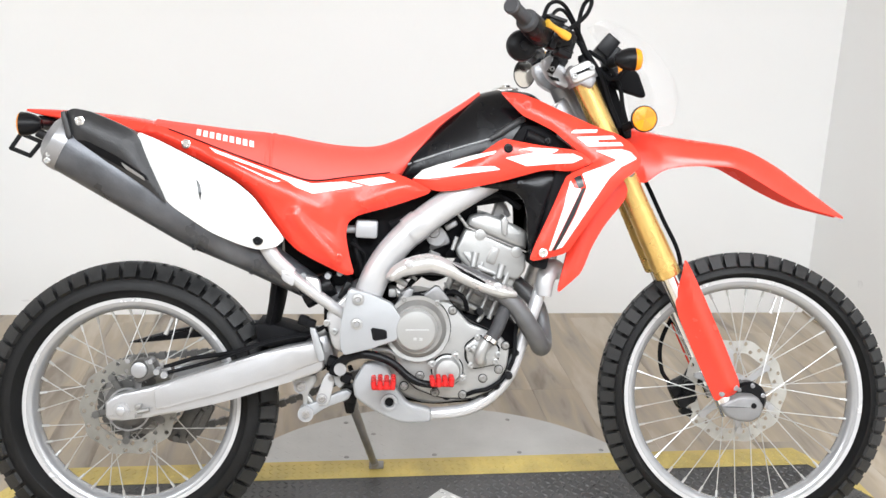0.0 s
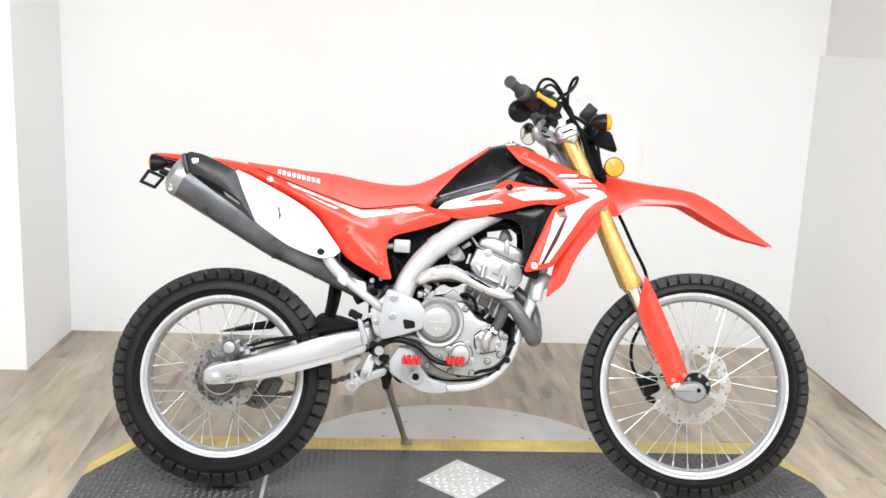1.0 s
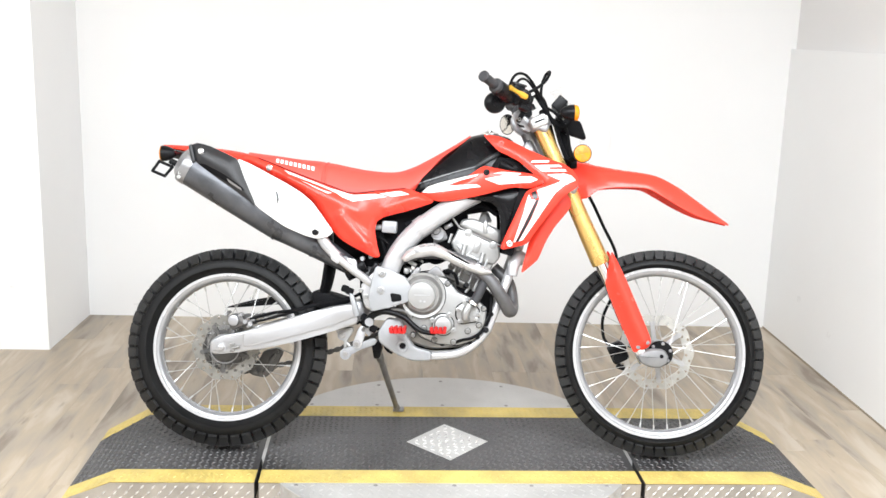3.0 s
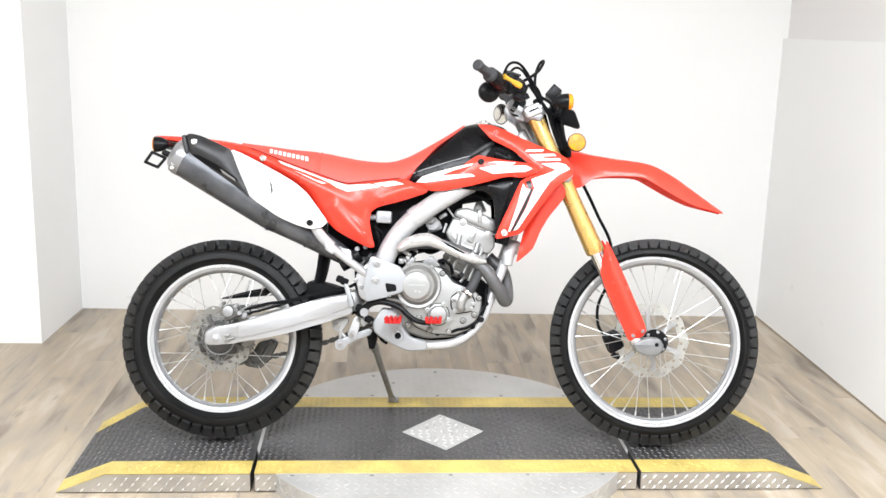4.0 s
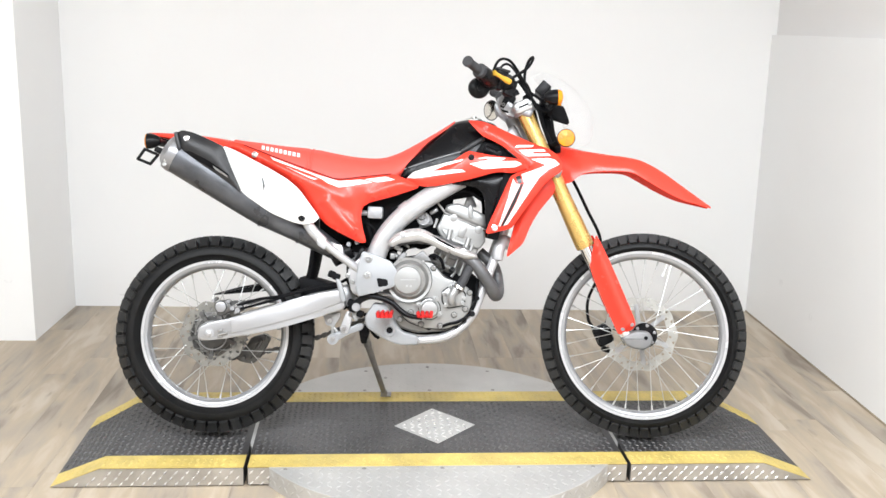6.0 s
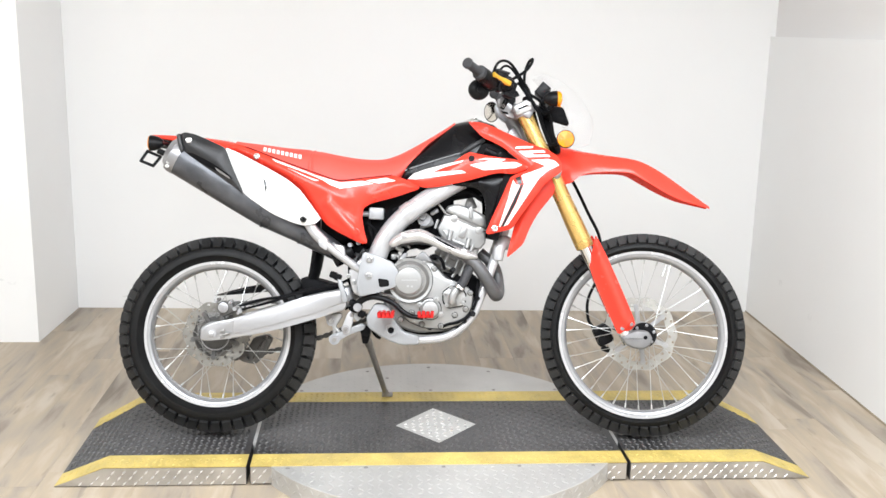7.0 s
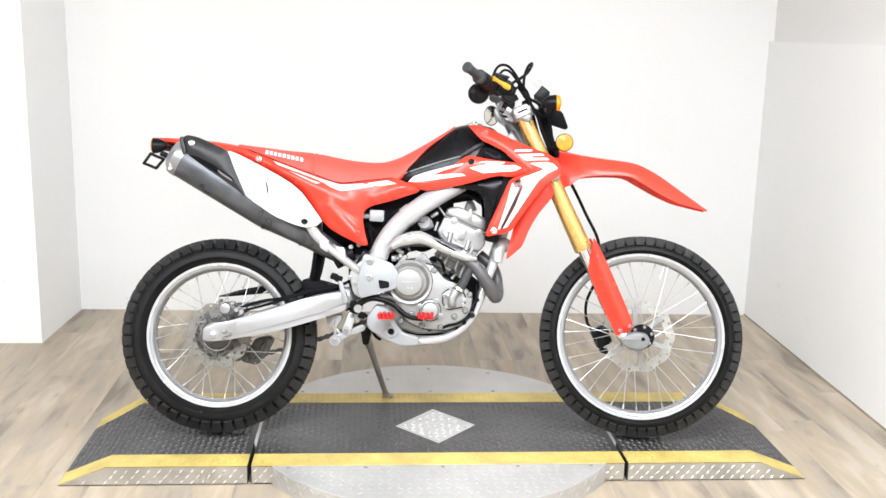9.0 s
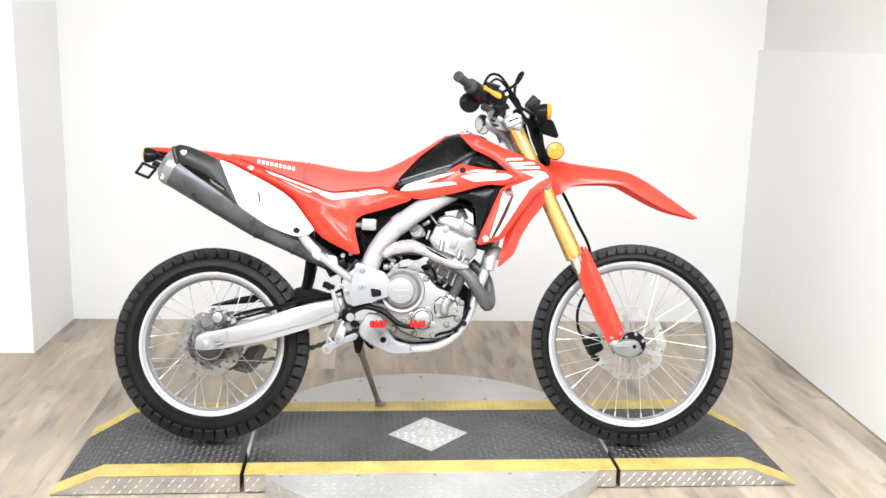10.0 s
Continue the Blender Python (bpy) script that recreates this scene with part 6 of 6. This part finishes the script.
def fork_leg(y, shift):
    s = Vector((shift, 0, 0))
    top, collar, low = Vector((1.030, y, 1.106)) + s, Vector((1.246, y, 0.644)) + s, Vector((1.395, y, 0.325)) + s
    m = between(top, collar)
    length = (collar - top).length
    bm = bmesh.new()
    lathe(bm, [(0, 0), (0, 0.026), (0.03, 0.0265), (0.20, 0.0275), (length - 0.16, 0.0275), (length - 0.10, 0.0295), (length - 0.03, 0.0305), (length - 0.004, 0.0305), (length, 0.028), (length, 0)], m, 36)
    leg = part("fork_leg", bm, GOLD, bike, "gold anodised upside-down fork leg")
    bm = bmesh.new()
    lathe(bm, [(length - 0.16, 0.0277), (length - 0.16, 0.0286), (length - 0.155, 0.0286), (length - 0.155, 0.0277)], m, 36)
    lathe(bm, [(0.055, 0.0268), (0.055, 0.0274), (0.058, 0.0274), (0.058, 0.0268)], m, 36)
    split("fork_ring", bm, GOLD, leg)
    bm = bmesh.new()
    rod(bm, collar, low, 0.0205, 0.0205, 24)
    part("stanchion", bm, CHROME, leg, "chrome fork tube")
    bm = bmesh.new()
    rod(bm, top, top - (collar - top).normalized() * 0.014, 0.021, 0.018, 20)
    part("fork_cap", bm, ENGINE_DARK, leg)
    sign = -1 if y < 0 else 1
    bm = bmesh.new()
    prism(bm, [(x + shift, z) for x, z in ((1.366, 0.348), (1.386, 0.358), (1.422, 0.369), (1.457, 0.366), (1.471, 0.344), (1.464, 0.319), (1.441, 0.306), (1.409, 0.309), (1.380, 0.322))], y - 0.024, y + 0.024, 0.008, rounds=2, segments=3)
    part("axle_clamp", bm, CAST, leg, "grey cast axle clamp")
    # black disc put on for the dark inside of the axle hole
    bm = bmesh.new()
    lathe(bm, [(0, 0), (0, 0.0065), (0.004, 0.0065), (0.004, 0)], between((1.446 + shift, y + sign * 0.0215, 0.346), (1.446 + shift, y + sign * 0.03, 0.346)), 16)
    part("axle_hole", bm, BLACK_MATT, leg)
    skin = Skin([(1.274 + shift, 0.690), (1.293 + shift, 0.658), (1.325 + shift, 0.595), (1.370 + shift, 0.495), (1.413 + shift, 0.394), (1.400 + shift, 0.372), (1.357 + shift, 0.354), (1.342 + shift, 0.386), (1.303 + shift, 0.470), (1.268 + shift, 0.550), (1.257 + shift, 0.590), (1.267 + shift, 0.640)], lambda x, z: -abs(y) - 0.016 + slope_ridge(x, z, (1.268 + shift, 0.68), (1.390 + shift, 0.40), 0.026, 0.020), 0.022, 0.024)
    part("fork_guard", panel(skin, 0.004, y > 0, 0.008), RED, leg, "red plastic fork guard")
    if y < 0:
        bm = bmesh.new()
        for x, z in ((1.396, 0.392), (1.368, 0.376)):
            bolt(bm, x, skin.y(x, z), z, 0.005, 0.004)
        split("guard_screw", bm, CLAMP, leg)


fork_leg(-0.100, 0.0)
fork_leg(0.095, 0.022)
bm = bmesh.new()
box(bm, (0.070, 0.27, 0.032), pose(1.040, 0, 1.096, 0, 25, -5), 0.010, 3)
for y, sh in ((-0.1, 0), (0.095, 0.022)):
    lathe(bm, [(0, 0.027), (0, 0.036), (0.034, 0.036), (0.034, 0.027)], between((1.026 + sh, y, 1.116), (1.246 + sh, y, 0.644)), 28)
for y in (-0.105, 0.055):
    prism(bm, [(0.946, 1.136), (0.964, 1.147), (0.980, 1.129), (0.999, 1.119), (1.015, 1.081), (0.999, 1.071), (0.979, 1.082), (0.962, 1.093), (0.949, 1.116)], y, y + 0.05, 0.006, rounds=2)
clamp = part("top_clamp", bm, CLAMP, bike, "silver cast top fork clamp")
for y in (-0.146, 0.068):
    bm = bmesh.new()
    prism(bm, [(0.996, 1.112), (1.046, 1.135), (1.065, 1.101), (1.009, 1.077)], y, y + 0.078, 0.007, rounds=2)
    part("fork_collar", bm, SHIELD_METAL, clamp, "pale alloy fork collar")
bm = bmesh.new()
for x, z, y in ((0.967, 1.115, -0.105), (1.012, 1.096, -0.146), (1.050, 1.116, -0.146)):
    bolt(bm, x, y, z, 0.006, 0.007)
split("pinch_bolt", bm, ENGINE, clamp)
# black strips drawn as the shade in the clamp slots
bm = bmesh.new()
prism(bm, [(1.008, 1.101), (1.011, 1.096), (1.053, 1.114), (1.050, 1.119)], -0.1475, -0.140, 0, rounds=0)
prism(bm, [(0.958, 1.10), (0.968, 1.090), (0.985, 1.087), (0.982, 1.094)], -0.1065, -0.10, 0, rounds=0)
split("clamp_slot", bm, BLACK_MATT, clamp)
bm = bmesh.new()
box(bm, (0.075, 0.26, 0.038), pose(1.135, 0, 0.900, 0, 25, -5), 0.010, 3)
part("lower_clamp", bm, ENGINE, bike)
bm = bmesh.new()
rod(bm, (1.005, 0, 1.085), (1.095, 0, 0.895), 0.030, 0.030, 24)
prism(bm, [(0.985, 1.035), (1.01, 1.06), (1.05, 0.99), (1.02, 0.93), (0.97, 0.965)], -0.035, 0.035, 0.008)
part("steering_head", bm, CLAMP, bike, "grey frame headstock")
bm = bmesh.new()
for y in (-0.05, 0.05):
    prism(bm, [(0.969, 1.162), (1.003, 1.175), (1.013, 1.137), (1.000, 1.118), (0.980, 1.118)], y - 0.016, y + 0.016, 0.005, rounds=2)
    for dx in (-0.014, 0.014):
        bolt(bm, 0.988 + dx, y - 0.016, 1.155 + 0.3 * dx, 0.005)
split("bar_clamp", bm, BLACK, bike)
bm = bmesh.new()
for x, z in ((1.012, 1.150), (1.052, 1.132)):
    lathe(bm, [(0, 0), (0, 0.014), (0.016, 0.013), (0.022, 0.009), (0.022, 0)], between((x, -0.06, z), (x - 0.02, -0.06, z + 0.045)), 14)
split("clamp_bolt", bm, BLACK, bike)

bm = bmesh.new()
lathe(bm, [(-0.080, 0), (-0.080, 0.036), (-0.072, 0.042), (-0.040, 0.042), (-0.040, 0)], None, 28)
part("hub_cap", bm, BLACK, front, "black front hub cover")
for k in range(6):
    a = 2 * math.pi * k / 6 + 0.3
    bm = bmesh.new()
    bolt(bm, 0.0335 * math.cos(a), -0.080, 0.0335 * math.sin(a), 0.0042, 0.004)
    part("hub_bolt", bm, CLAMP, front)

# fender: an arched sheet that follows the turned wheel
ARCH = [(1.150, 0.992, 0.885, 0.050), (1.173, 0.988, 0.868, 0.060), (1.195, 0.984, 0.864, 0.068), (1.230, 0.975, 0.889, 0.074), (1.265, 0.968, 0.899, 0.077), (1.328, 0.958, 0.902, 0.080), (1.393, 0.949, 0.898, 0.080), (1.440, 0.937, 0.874, 0.078), (1.500, 0.905, 0.839, 0.072), (1.560, 0.862, 0.810, 0.062), (1.615, 0.821, 0.794, 0.048), (1.664, 0.786, 0.781, 0.026)]


def fender():
    line = spline([(a, b, c) for a, b, c, w in ARCH], 4)
    xs, ws = [a[0] for a in ARCH], [a[3] for a in ARCH]
    bm = bmesh.new()
    grids = []
    for lift in (0, -0.004):
        rows = []
        for p in line:
            half = float(np.interp(p.x, xs, ws))
            row = []
            for k in range(-8, 9):
                t = k / 8
                drop = (p.y - p.z) * (0.18 * abs(t) ** 1.2 + 0.82 * max(0.0, (abs(t) - 0.55) / 0.45) ** 1.6)
                row.append(bm.verts.new((p.x, t * half - STEER * (p.x - 1.13), p.y - drop + lift)))
            rows.append(row)
        grids.append(rows)
    for g in grids:
        for a, b in zip(g, g[1:]):
            for k in range(16):
                bm.faces.new((a[k], a[k + 1], b[k + 1], b[k]))
    up, dn = grids
    for k in (0, 16):
        for i in range(len(up) - 1):
            bm.faces.new((up[i][k], up[i + 1][k], dn[i + 1][k], dn[i][k]))
    for i in (0, -1):
        for k in range(16):
            bm.faces.new((up[i][k], up[i][k + 1], dn[i][k + 1], dn[i][k]))
    return bm


part("front_fender", fender(), RED, bike, "long red front fender", angle=60)

# handlebar and controls
bm = bmesh.new()
tube(bm, [(0.850, -0.385, 1.208), (0.905, -0.285, 1.183), (0.955, -0.18, 1.165), (0.988, -0.07, 1.160), (1.000, 0.0, 1.160), (1.008, 0.07, 1.160), (1.000, 0.18, 1.165), (0.985, 0.285, 1.183), (0.960, 0.385, 1.214)], 0.0115, 12)
part("handlebar", bm, BLACK, bike, "black handlebar")
for p0, p1 in (((0.838, -0.402, 1.213), (0.882, -0.326, 1.192)), ((0.957, 0.400, 1.219), (0.985, 0.285, 1.183))):
    bm = bmesh.new()
    m, n = between(p0, p1), (Vector(p1) - Vector(p0)).length
    prof = [(0, 0), (0, 0.014), (0.003, 0.0172), (0.010, 0.0172)]
    for k in range(9):
        y = 0.012 + (n - 0.03) * k / 9
        prof += [(y, 0.0135), (y + 0.007, 0.0135), (y + 0.0075, 0.0145), (y + 0.0105, 0.0145)]
    prof += [(n - 0.012, 0.021), (n - 0.006, 0.024), (n, 0.024), (n, 0)]
    lathe(bm, prof, m, 24)
    part("grip", bm, GREY_RUBBER, bike, "ribbed grey rubber grip")
bm = bmesh.new()
lathe(bm, [(0, 0), (0, 0.020), (0.012, 0.0245), (0.040, 0.026), (0.085, 0.026), (0.092, 0.022), (0.092, 0)], between((0.881, -0.328, 1.193), (0.922, -0.250, 1.172)), 20)
box(bm, (0.030, 0.030, 0.050), pose(0.985, -0.19, 1.160, 0, 20, 20), 0.005)
box(bm, (0.036, 0.03, 0.016), pose(0.975, -0.20, 1.140, 0, 20, 20), 0.004)
box(bm, (0.016, 0.03, 0.040), pose(0.948, -0.22, 1.165, 0, 20, 20), 0.004)
split("switch_housing", bm, BLACK, bike, "black throttle and switch housing")
bm = bmesh.new()
box(bm, (0.012, 0.012, 0.012), pose(0.905, -0.262, 1.196, 0, 20, 20), 0.002, 1)
part("kill_switch", bm, RED_METAL, bike)
bm = bmesh.new()
prism(bm, [(0.938, 1.196), (0.972, 1.203), (0.989, 1.196), (0.996, 1.158), (0.961, 1.148), (0.937, 1.166)], -0.218, -0.186, 0.006, rounds=2)
lathe(bm, [(0, 0), (0, 0.0105), (0.050, 0.0105), (0.056, 0.008), (0.056, 0)], between((0.944, -0.228, 1.172), (0.990, -0.196, 1.160)), 16)
master = part("master_cylinder", bm, BLACK, bike, "black brake master cylinder")
bm = bmesh.new()
box(bm, (0.046, 0.044, 0.007), pose(0.955, -0.205, 1.213, 0, 14, 18), 0.002)
part("reservoir_lid", bm, GUARD_GREY, master, "dark reservoir lid")
bm = bmesh.new()
box(bm, (0.038, 0.036, 0.022), pose(0.955, -0.205, 1.203, 0, 14, 18), 0.005)
part("brake_reservoir", bm, BLACK, master, "black brake fluid reservoir")
bm = bmesh.new()
for dx, dy in ((-0.016, -0.014), (0.016, 0.014)):
    lathe(bm, [(0, 0), (0, 0.0035), (0.002, 0.003), (0.002, 0)], between((0.955 + dx, -0.205 + dy, 1.2165 - 0.25 * dx), (0.956 + dx, -0.205 + dy, 1.2205 - 0.25 * dx)), 10)
split("lid_screw", bm, CLAMP, master)
bm = bmesh.new()
tube(bm, [(0.980, -0.250, 1.170), (0.966, -0.262, 1.175), (0.952, -0.276, 1.181), (0.937, -0.292, 1.187), (0.925, -0.304, 1.192)], [0.009, 0.010, 0.0066, 0.0062, 0.0088], 10, squash=0.8)
part("brake_lever", bm, GOLD_LEVER, bike, "gold brake lever")
bm = bmesh.new()
box(bm, (0.022, 0.03, 0.016), pose(0.981, -0.232, 1.178, 0, 20, 20), 0.004)
rod(bm, (0.978, -0.10, 1.135), (0.962, -0.10, 1.105), 0.010, 0.009, 12)
split("clamp_fitting", bm, BLACK, bike)
bm = bmesh.new()
tube(bm, [(1.005, 0.20, 1.165), (1.010, 0.26, 1.178), (1.015, 0.33, 1.19), (1.01, 0.38, 1.20)], 0.008, 10, squash=0.8)
part("clutch_lever", bm, GOLD_LEVER, bike, "gold clutch lever")


def folded_mirror(x, y, z, tall, wide, way, name_label):
    ob = bmesh.new()
    m = between((x, y, z), Vector((x, y, z)) + Vector(way)) @ Matrix.Diagonal((wide, 1, tall, 1))
    lathe(ob, [(0, 0), (0, 1.0), (0.006, 1.03), (0.014, 0.95), (0.020, 0.7), (0.024, 0.3), (0.024, 0)], m, 32)
    shell = part("mirror", ob, BLACK, bike, name_label)
    bm = bmesh.new()
    lathe(bm, [(-0.001, 0), (-0.001, 0.93), (0.001, 0.93), (0.001, 0)], m, 32)
    part("mirror_glass", bm, MIRROR, shell, "mirror glass")
    return shell


folded_mirror(0.880, -0.235, 1.152, 0.033, 0.034, (0.15, -1, -0.1), "black round mirror, folded down")
bm = bmesh.new()
lathe(bm, [(0, 0), (0, 0.010), (0.006, 0.010), (0.006, 0)], between((0.883, -0.256, 1.150), (0.886, -0.268, 1.149)), 14)
tube(bm, [(0.883, -0.25, 1.150), (0.91, -0.235, 1.150), (0.945, -0.225, 1.160)], 0.006, 8)
tube(bm, [(0.945, 0.215, 1.135), (0.965, 0.21, 1.15), (0.985, 0.20, 1.165)], 0.006, 8)
split("mirror_stalk", bm, BLACK, bike)
folded_mirror(0.941, 0.19, 1.127, 0.036, 0.027, (0.1, 1, 0.115), "round mirror, folded down with its glass outward")
bm = bmesh.new()
tube(bm, [(0.92, -0.24, 1.188), (0.945, -0.20, 1.245), (0.985, -0.15, 1.252), (1.03, -0.08, 1.205), (1.065, -0.04, 1.14), (1.09, -0.02, 1.06), (1.11, -0.01, 1.0)], 0.0045, 8)
tube(bm, [(0.93, -0.23, 1.19), (0.965, -0.19, 1.235), (1.00, -0.14, 1.225), (1.045, -0.06, 1.165), (1.075, -0.03, 1.09), (1.10, -0.01, 1.02)], 0.004, 8)
tube(bm, [(0.985, -0.18, 1.19), (1.02, -0.13, 1.215), (1.048, -0.09, 1.240), (1.066, -0.05, 1.268), (1.070, -0.02, 1.285), (1.058, 0.0, 1.275), (1.045, -0.01, 1.235), (1.045, -0.02, 1.19), (1.06, -0.03, 1.14), (1.08, -0.03, 1.08)], 0.005, 8)
tube(bm, [(1.0, 0.20, 1.18), (1.035, 0.13, 1.225), (1.06, 0.06, 1.20), (1.08, 0.02, 1.13)], 0.004, 8)
tube(bm, [(1.02, -0.07, 1.20), (1.05, -0.08, 1.155), (1.085, -0.085, 1.10), (1.105, -0.085, 1.04), (1.13, -0.08, 0.985)], 0.0065, 8)
tube(bm, [(1.06, -0.06, 1.16), (1.095, -0.09, 1.13), (1.125, -0.095, 1.08), (1.135, -0.09, 1.03), (1.150, -0.085, 0.98)], 0.005, 8)
tube(bm, [(1.08, -0.08, 1.12), (1.10, -0.10, 1.095), (1.125, -0.10, 1.10), (1.14, -0.095, 1.125)], 0.0045, 8)
split("control_cable", bm, BLACK_MATT, bike, "black control cable")
bm = bmesh.new()
tube(bm, [(1.10, 0.03, 1.02), (1.17, 0.05, 0.95), (1.228, 0.07, 0.862), (1.275, 0.075, 0.768), (1.321, 0.08, 0.671), (1.325, 0.10, 0.56), (1.285, 0.105, 0.46), (1.285, 0.10, 0.39), (1.305, 0.095, 0.355)], 0.0055, 10)
part("front_brake_hose", bm, BLACK_MATT, bike, "black front brake hose")
bm = bmesh.new()
box(bm, (0.060, 0.035, 0.075), pose(1.335, 0.085, 0.335, 0, -25, 0), 0.012)
lathe(bm, [(0.05, 0), (0.05, 0.017), (0.10, 0.018), (0.10, 0)], pose(1.342, 0, 0.352), 18)
lathe(bm, [(0.05, 0), (0.05, 0.016), (0.10, 0.017), (0.10, 0)], pose(1.330, 0, 0.318), 18)
box(bm, (0.05, 0.02, 0.03), pose(1.365, 0.085, 0.372, 0, 25, 0), 0.006)
box(bm, (0.03, 0.03, 0.02), pose(1.345, 0.085, 0.285, 0, 20, 0), 0.005)
part("front_caliper", bm, BLACK, bike, "dark front brake caliper")

# dash, headlight and screen
bm = bmesh.new()
box(bm, (0.036, 0.14, 0.046), pose(1.106, -0.02, 1.172, 0, 40, -5), 0.003)
box(bm, (0.028, 0.13, 0.04), pose(1.122, -0.02, 1.150, 0, 40, -5), 0.004)
part("instrument_panel", bm, BLACK, bike, "black instrument cluster")
bm = bmesh.new()
prism(bm, [(1.088, 1.125), (1.108, 1.130), (1.128, 1.07), (1.146, 1.025), (1.166, 0.985), (1.166, 0.962), (1.150, 0.960), (1.128, 1.01), (1.108, 1.06)], -0.05, 0.06, 0.006)
prism(bm, [(1.105, 1.085), (1.131, 1.071), (1.185, 1.054), (1.191, 1.060), (1.171, 1.114), (1.14, 1.12)], -0.085, -0.045, 0.006)
part("headlight_bracket", bm, BLACK_MATT, bike, "black headlight bracket")
indicator(1.112, -0.185, 1.131, False)
indicator(1.150, 0.185, 1.131, False)
bm = bmesh.new()
lathe(bm, [(0, 0), (0, 0.030), (-0.008, 0.030), (-0.009, 0.027), (-0.009, 0)], pose(1.172, -0.138, 1.003), 32)
rim = part("reflector_rim", bm, BLACK, bike, "round amber fork reflector in a black rim")
bm = bmesh.new()
lathe(bm, [(-0.0088, 0), (-0.0088, 0.0275), (-0.011, 0.0265), (-0.0118, 0.018), (-0.012, 0)], pose(1.172, -0.138, 1.003), 32)
part("reflector", bm, AMBER, rim, "amber reflector")
for k in range(3):
    bm = bmesh.new()
    a = 2 * math.pi * k / 3 + 0.3
    ring = [(1.172 + 0.024 * math.cos(a + t), 1.003 + 0.024 * math.sin(a + t)) for t in (0, 0.35, 0.7, 1.05)]
    prism(bm, [(1.172, 1.003)] + ring, -0.1510, -0.1495, 0, rounds=0)
    part("reflector_facet", bm, AMBER_DEEP, rim)
bm = bmesh.new()
rod(bm, (1.172, -0.138, 1.003), (1.14, -0.09, 0.985), 0.008, 0.010, 10)
part("reflector_stay", bm, BLACK_MATT, bike)


def screen():
    """A swept clear headlight screen, curved across."""
    line = spline([(1.110, 1.240, 0.050), (1.155, 1.222, 0.085), (1.215, 1.178, 0.115), (1.262, 1.118, 0.130), (1.282, 1.060, 0.132), (1.270, 0.995, 0.120)], 5)
    bm = bmesh.new()
    grids = []
    for back in (0, 0.003):
        rows = []
        for p in line:
            row = []
            for k in range(-8, 9):
                a = k / 8
                row.append(bm.verts.new((p.x - back - 0.085 * a * a * p.z / 0.13, a * p.z - STEER * (p.x - 1.13), p.y - back * 0.4 - 0.012 * a * a)))
            rows.append(row)
        grids.append(rows)
    for g in grids:
        for a, b in zip(g, g[1:]):
            for k in range(16):
                bm.faces.new((a[k], a[k + 1], b[k + 1], b[k]))
    up, dn = grids
    for k in (0, 16):
        for i in range(len(up) - 1):
            bm.faces.new((up[i][k], up[i + 1][k], dn[i + 1][k], dn[i][k]))
    for i in (0, -1):
        for k in range(16):
            bm.faces.new((up[i][k], up[i][k + 1], dn[i][k + 1], dn[i][k]))
    return bm


part("windscreen", screen(), SCREEN, bike, "clear frosted headlight screen")

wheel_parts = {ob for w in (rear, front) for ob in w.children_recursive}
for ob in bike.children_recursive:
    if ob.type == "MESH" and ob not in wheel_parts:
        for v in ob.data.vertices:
            v.co = view_place(*v.co)

# ---- floor planks ----
def planks():
    wide, long_, gap, south, north = 0.152, 1.22, 0.0004, -5.6, 1.76
    meshes = {}

    def mesh(length):
        key = round(length, 2)
        if key not in meshes:
            bm = bmesh.new()
            box(bm, (wide - gap, key - gap, 0.006), None, 0.0003, 1)
            meshes[key] = finish(bm, "plank", OAK)
        return meshes[key], key

    dice = random.Random(5)
    x = -3.924
    while x < 1.9:
        y = south
        cut = round(0.22 + 1.0 * dice.random(), 1)
        end = 1.17 if x < -1.95 else north
        while y < end - 0.02:
            m, n = mesh(min(cut, end - y))
            part("plank", m, OAK, floor, at=pose(x, y + n / 2, FLOOR - 0.003))
            y += n
            cut = long_
        x += wide


planks()
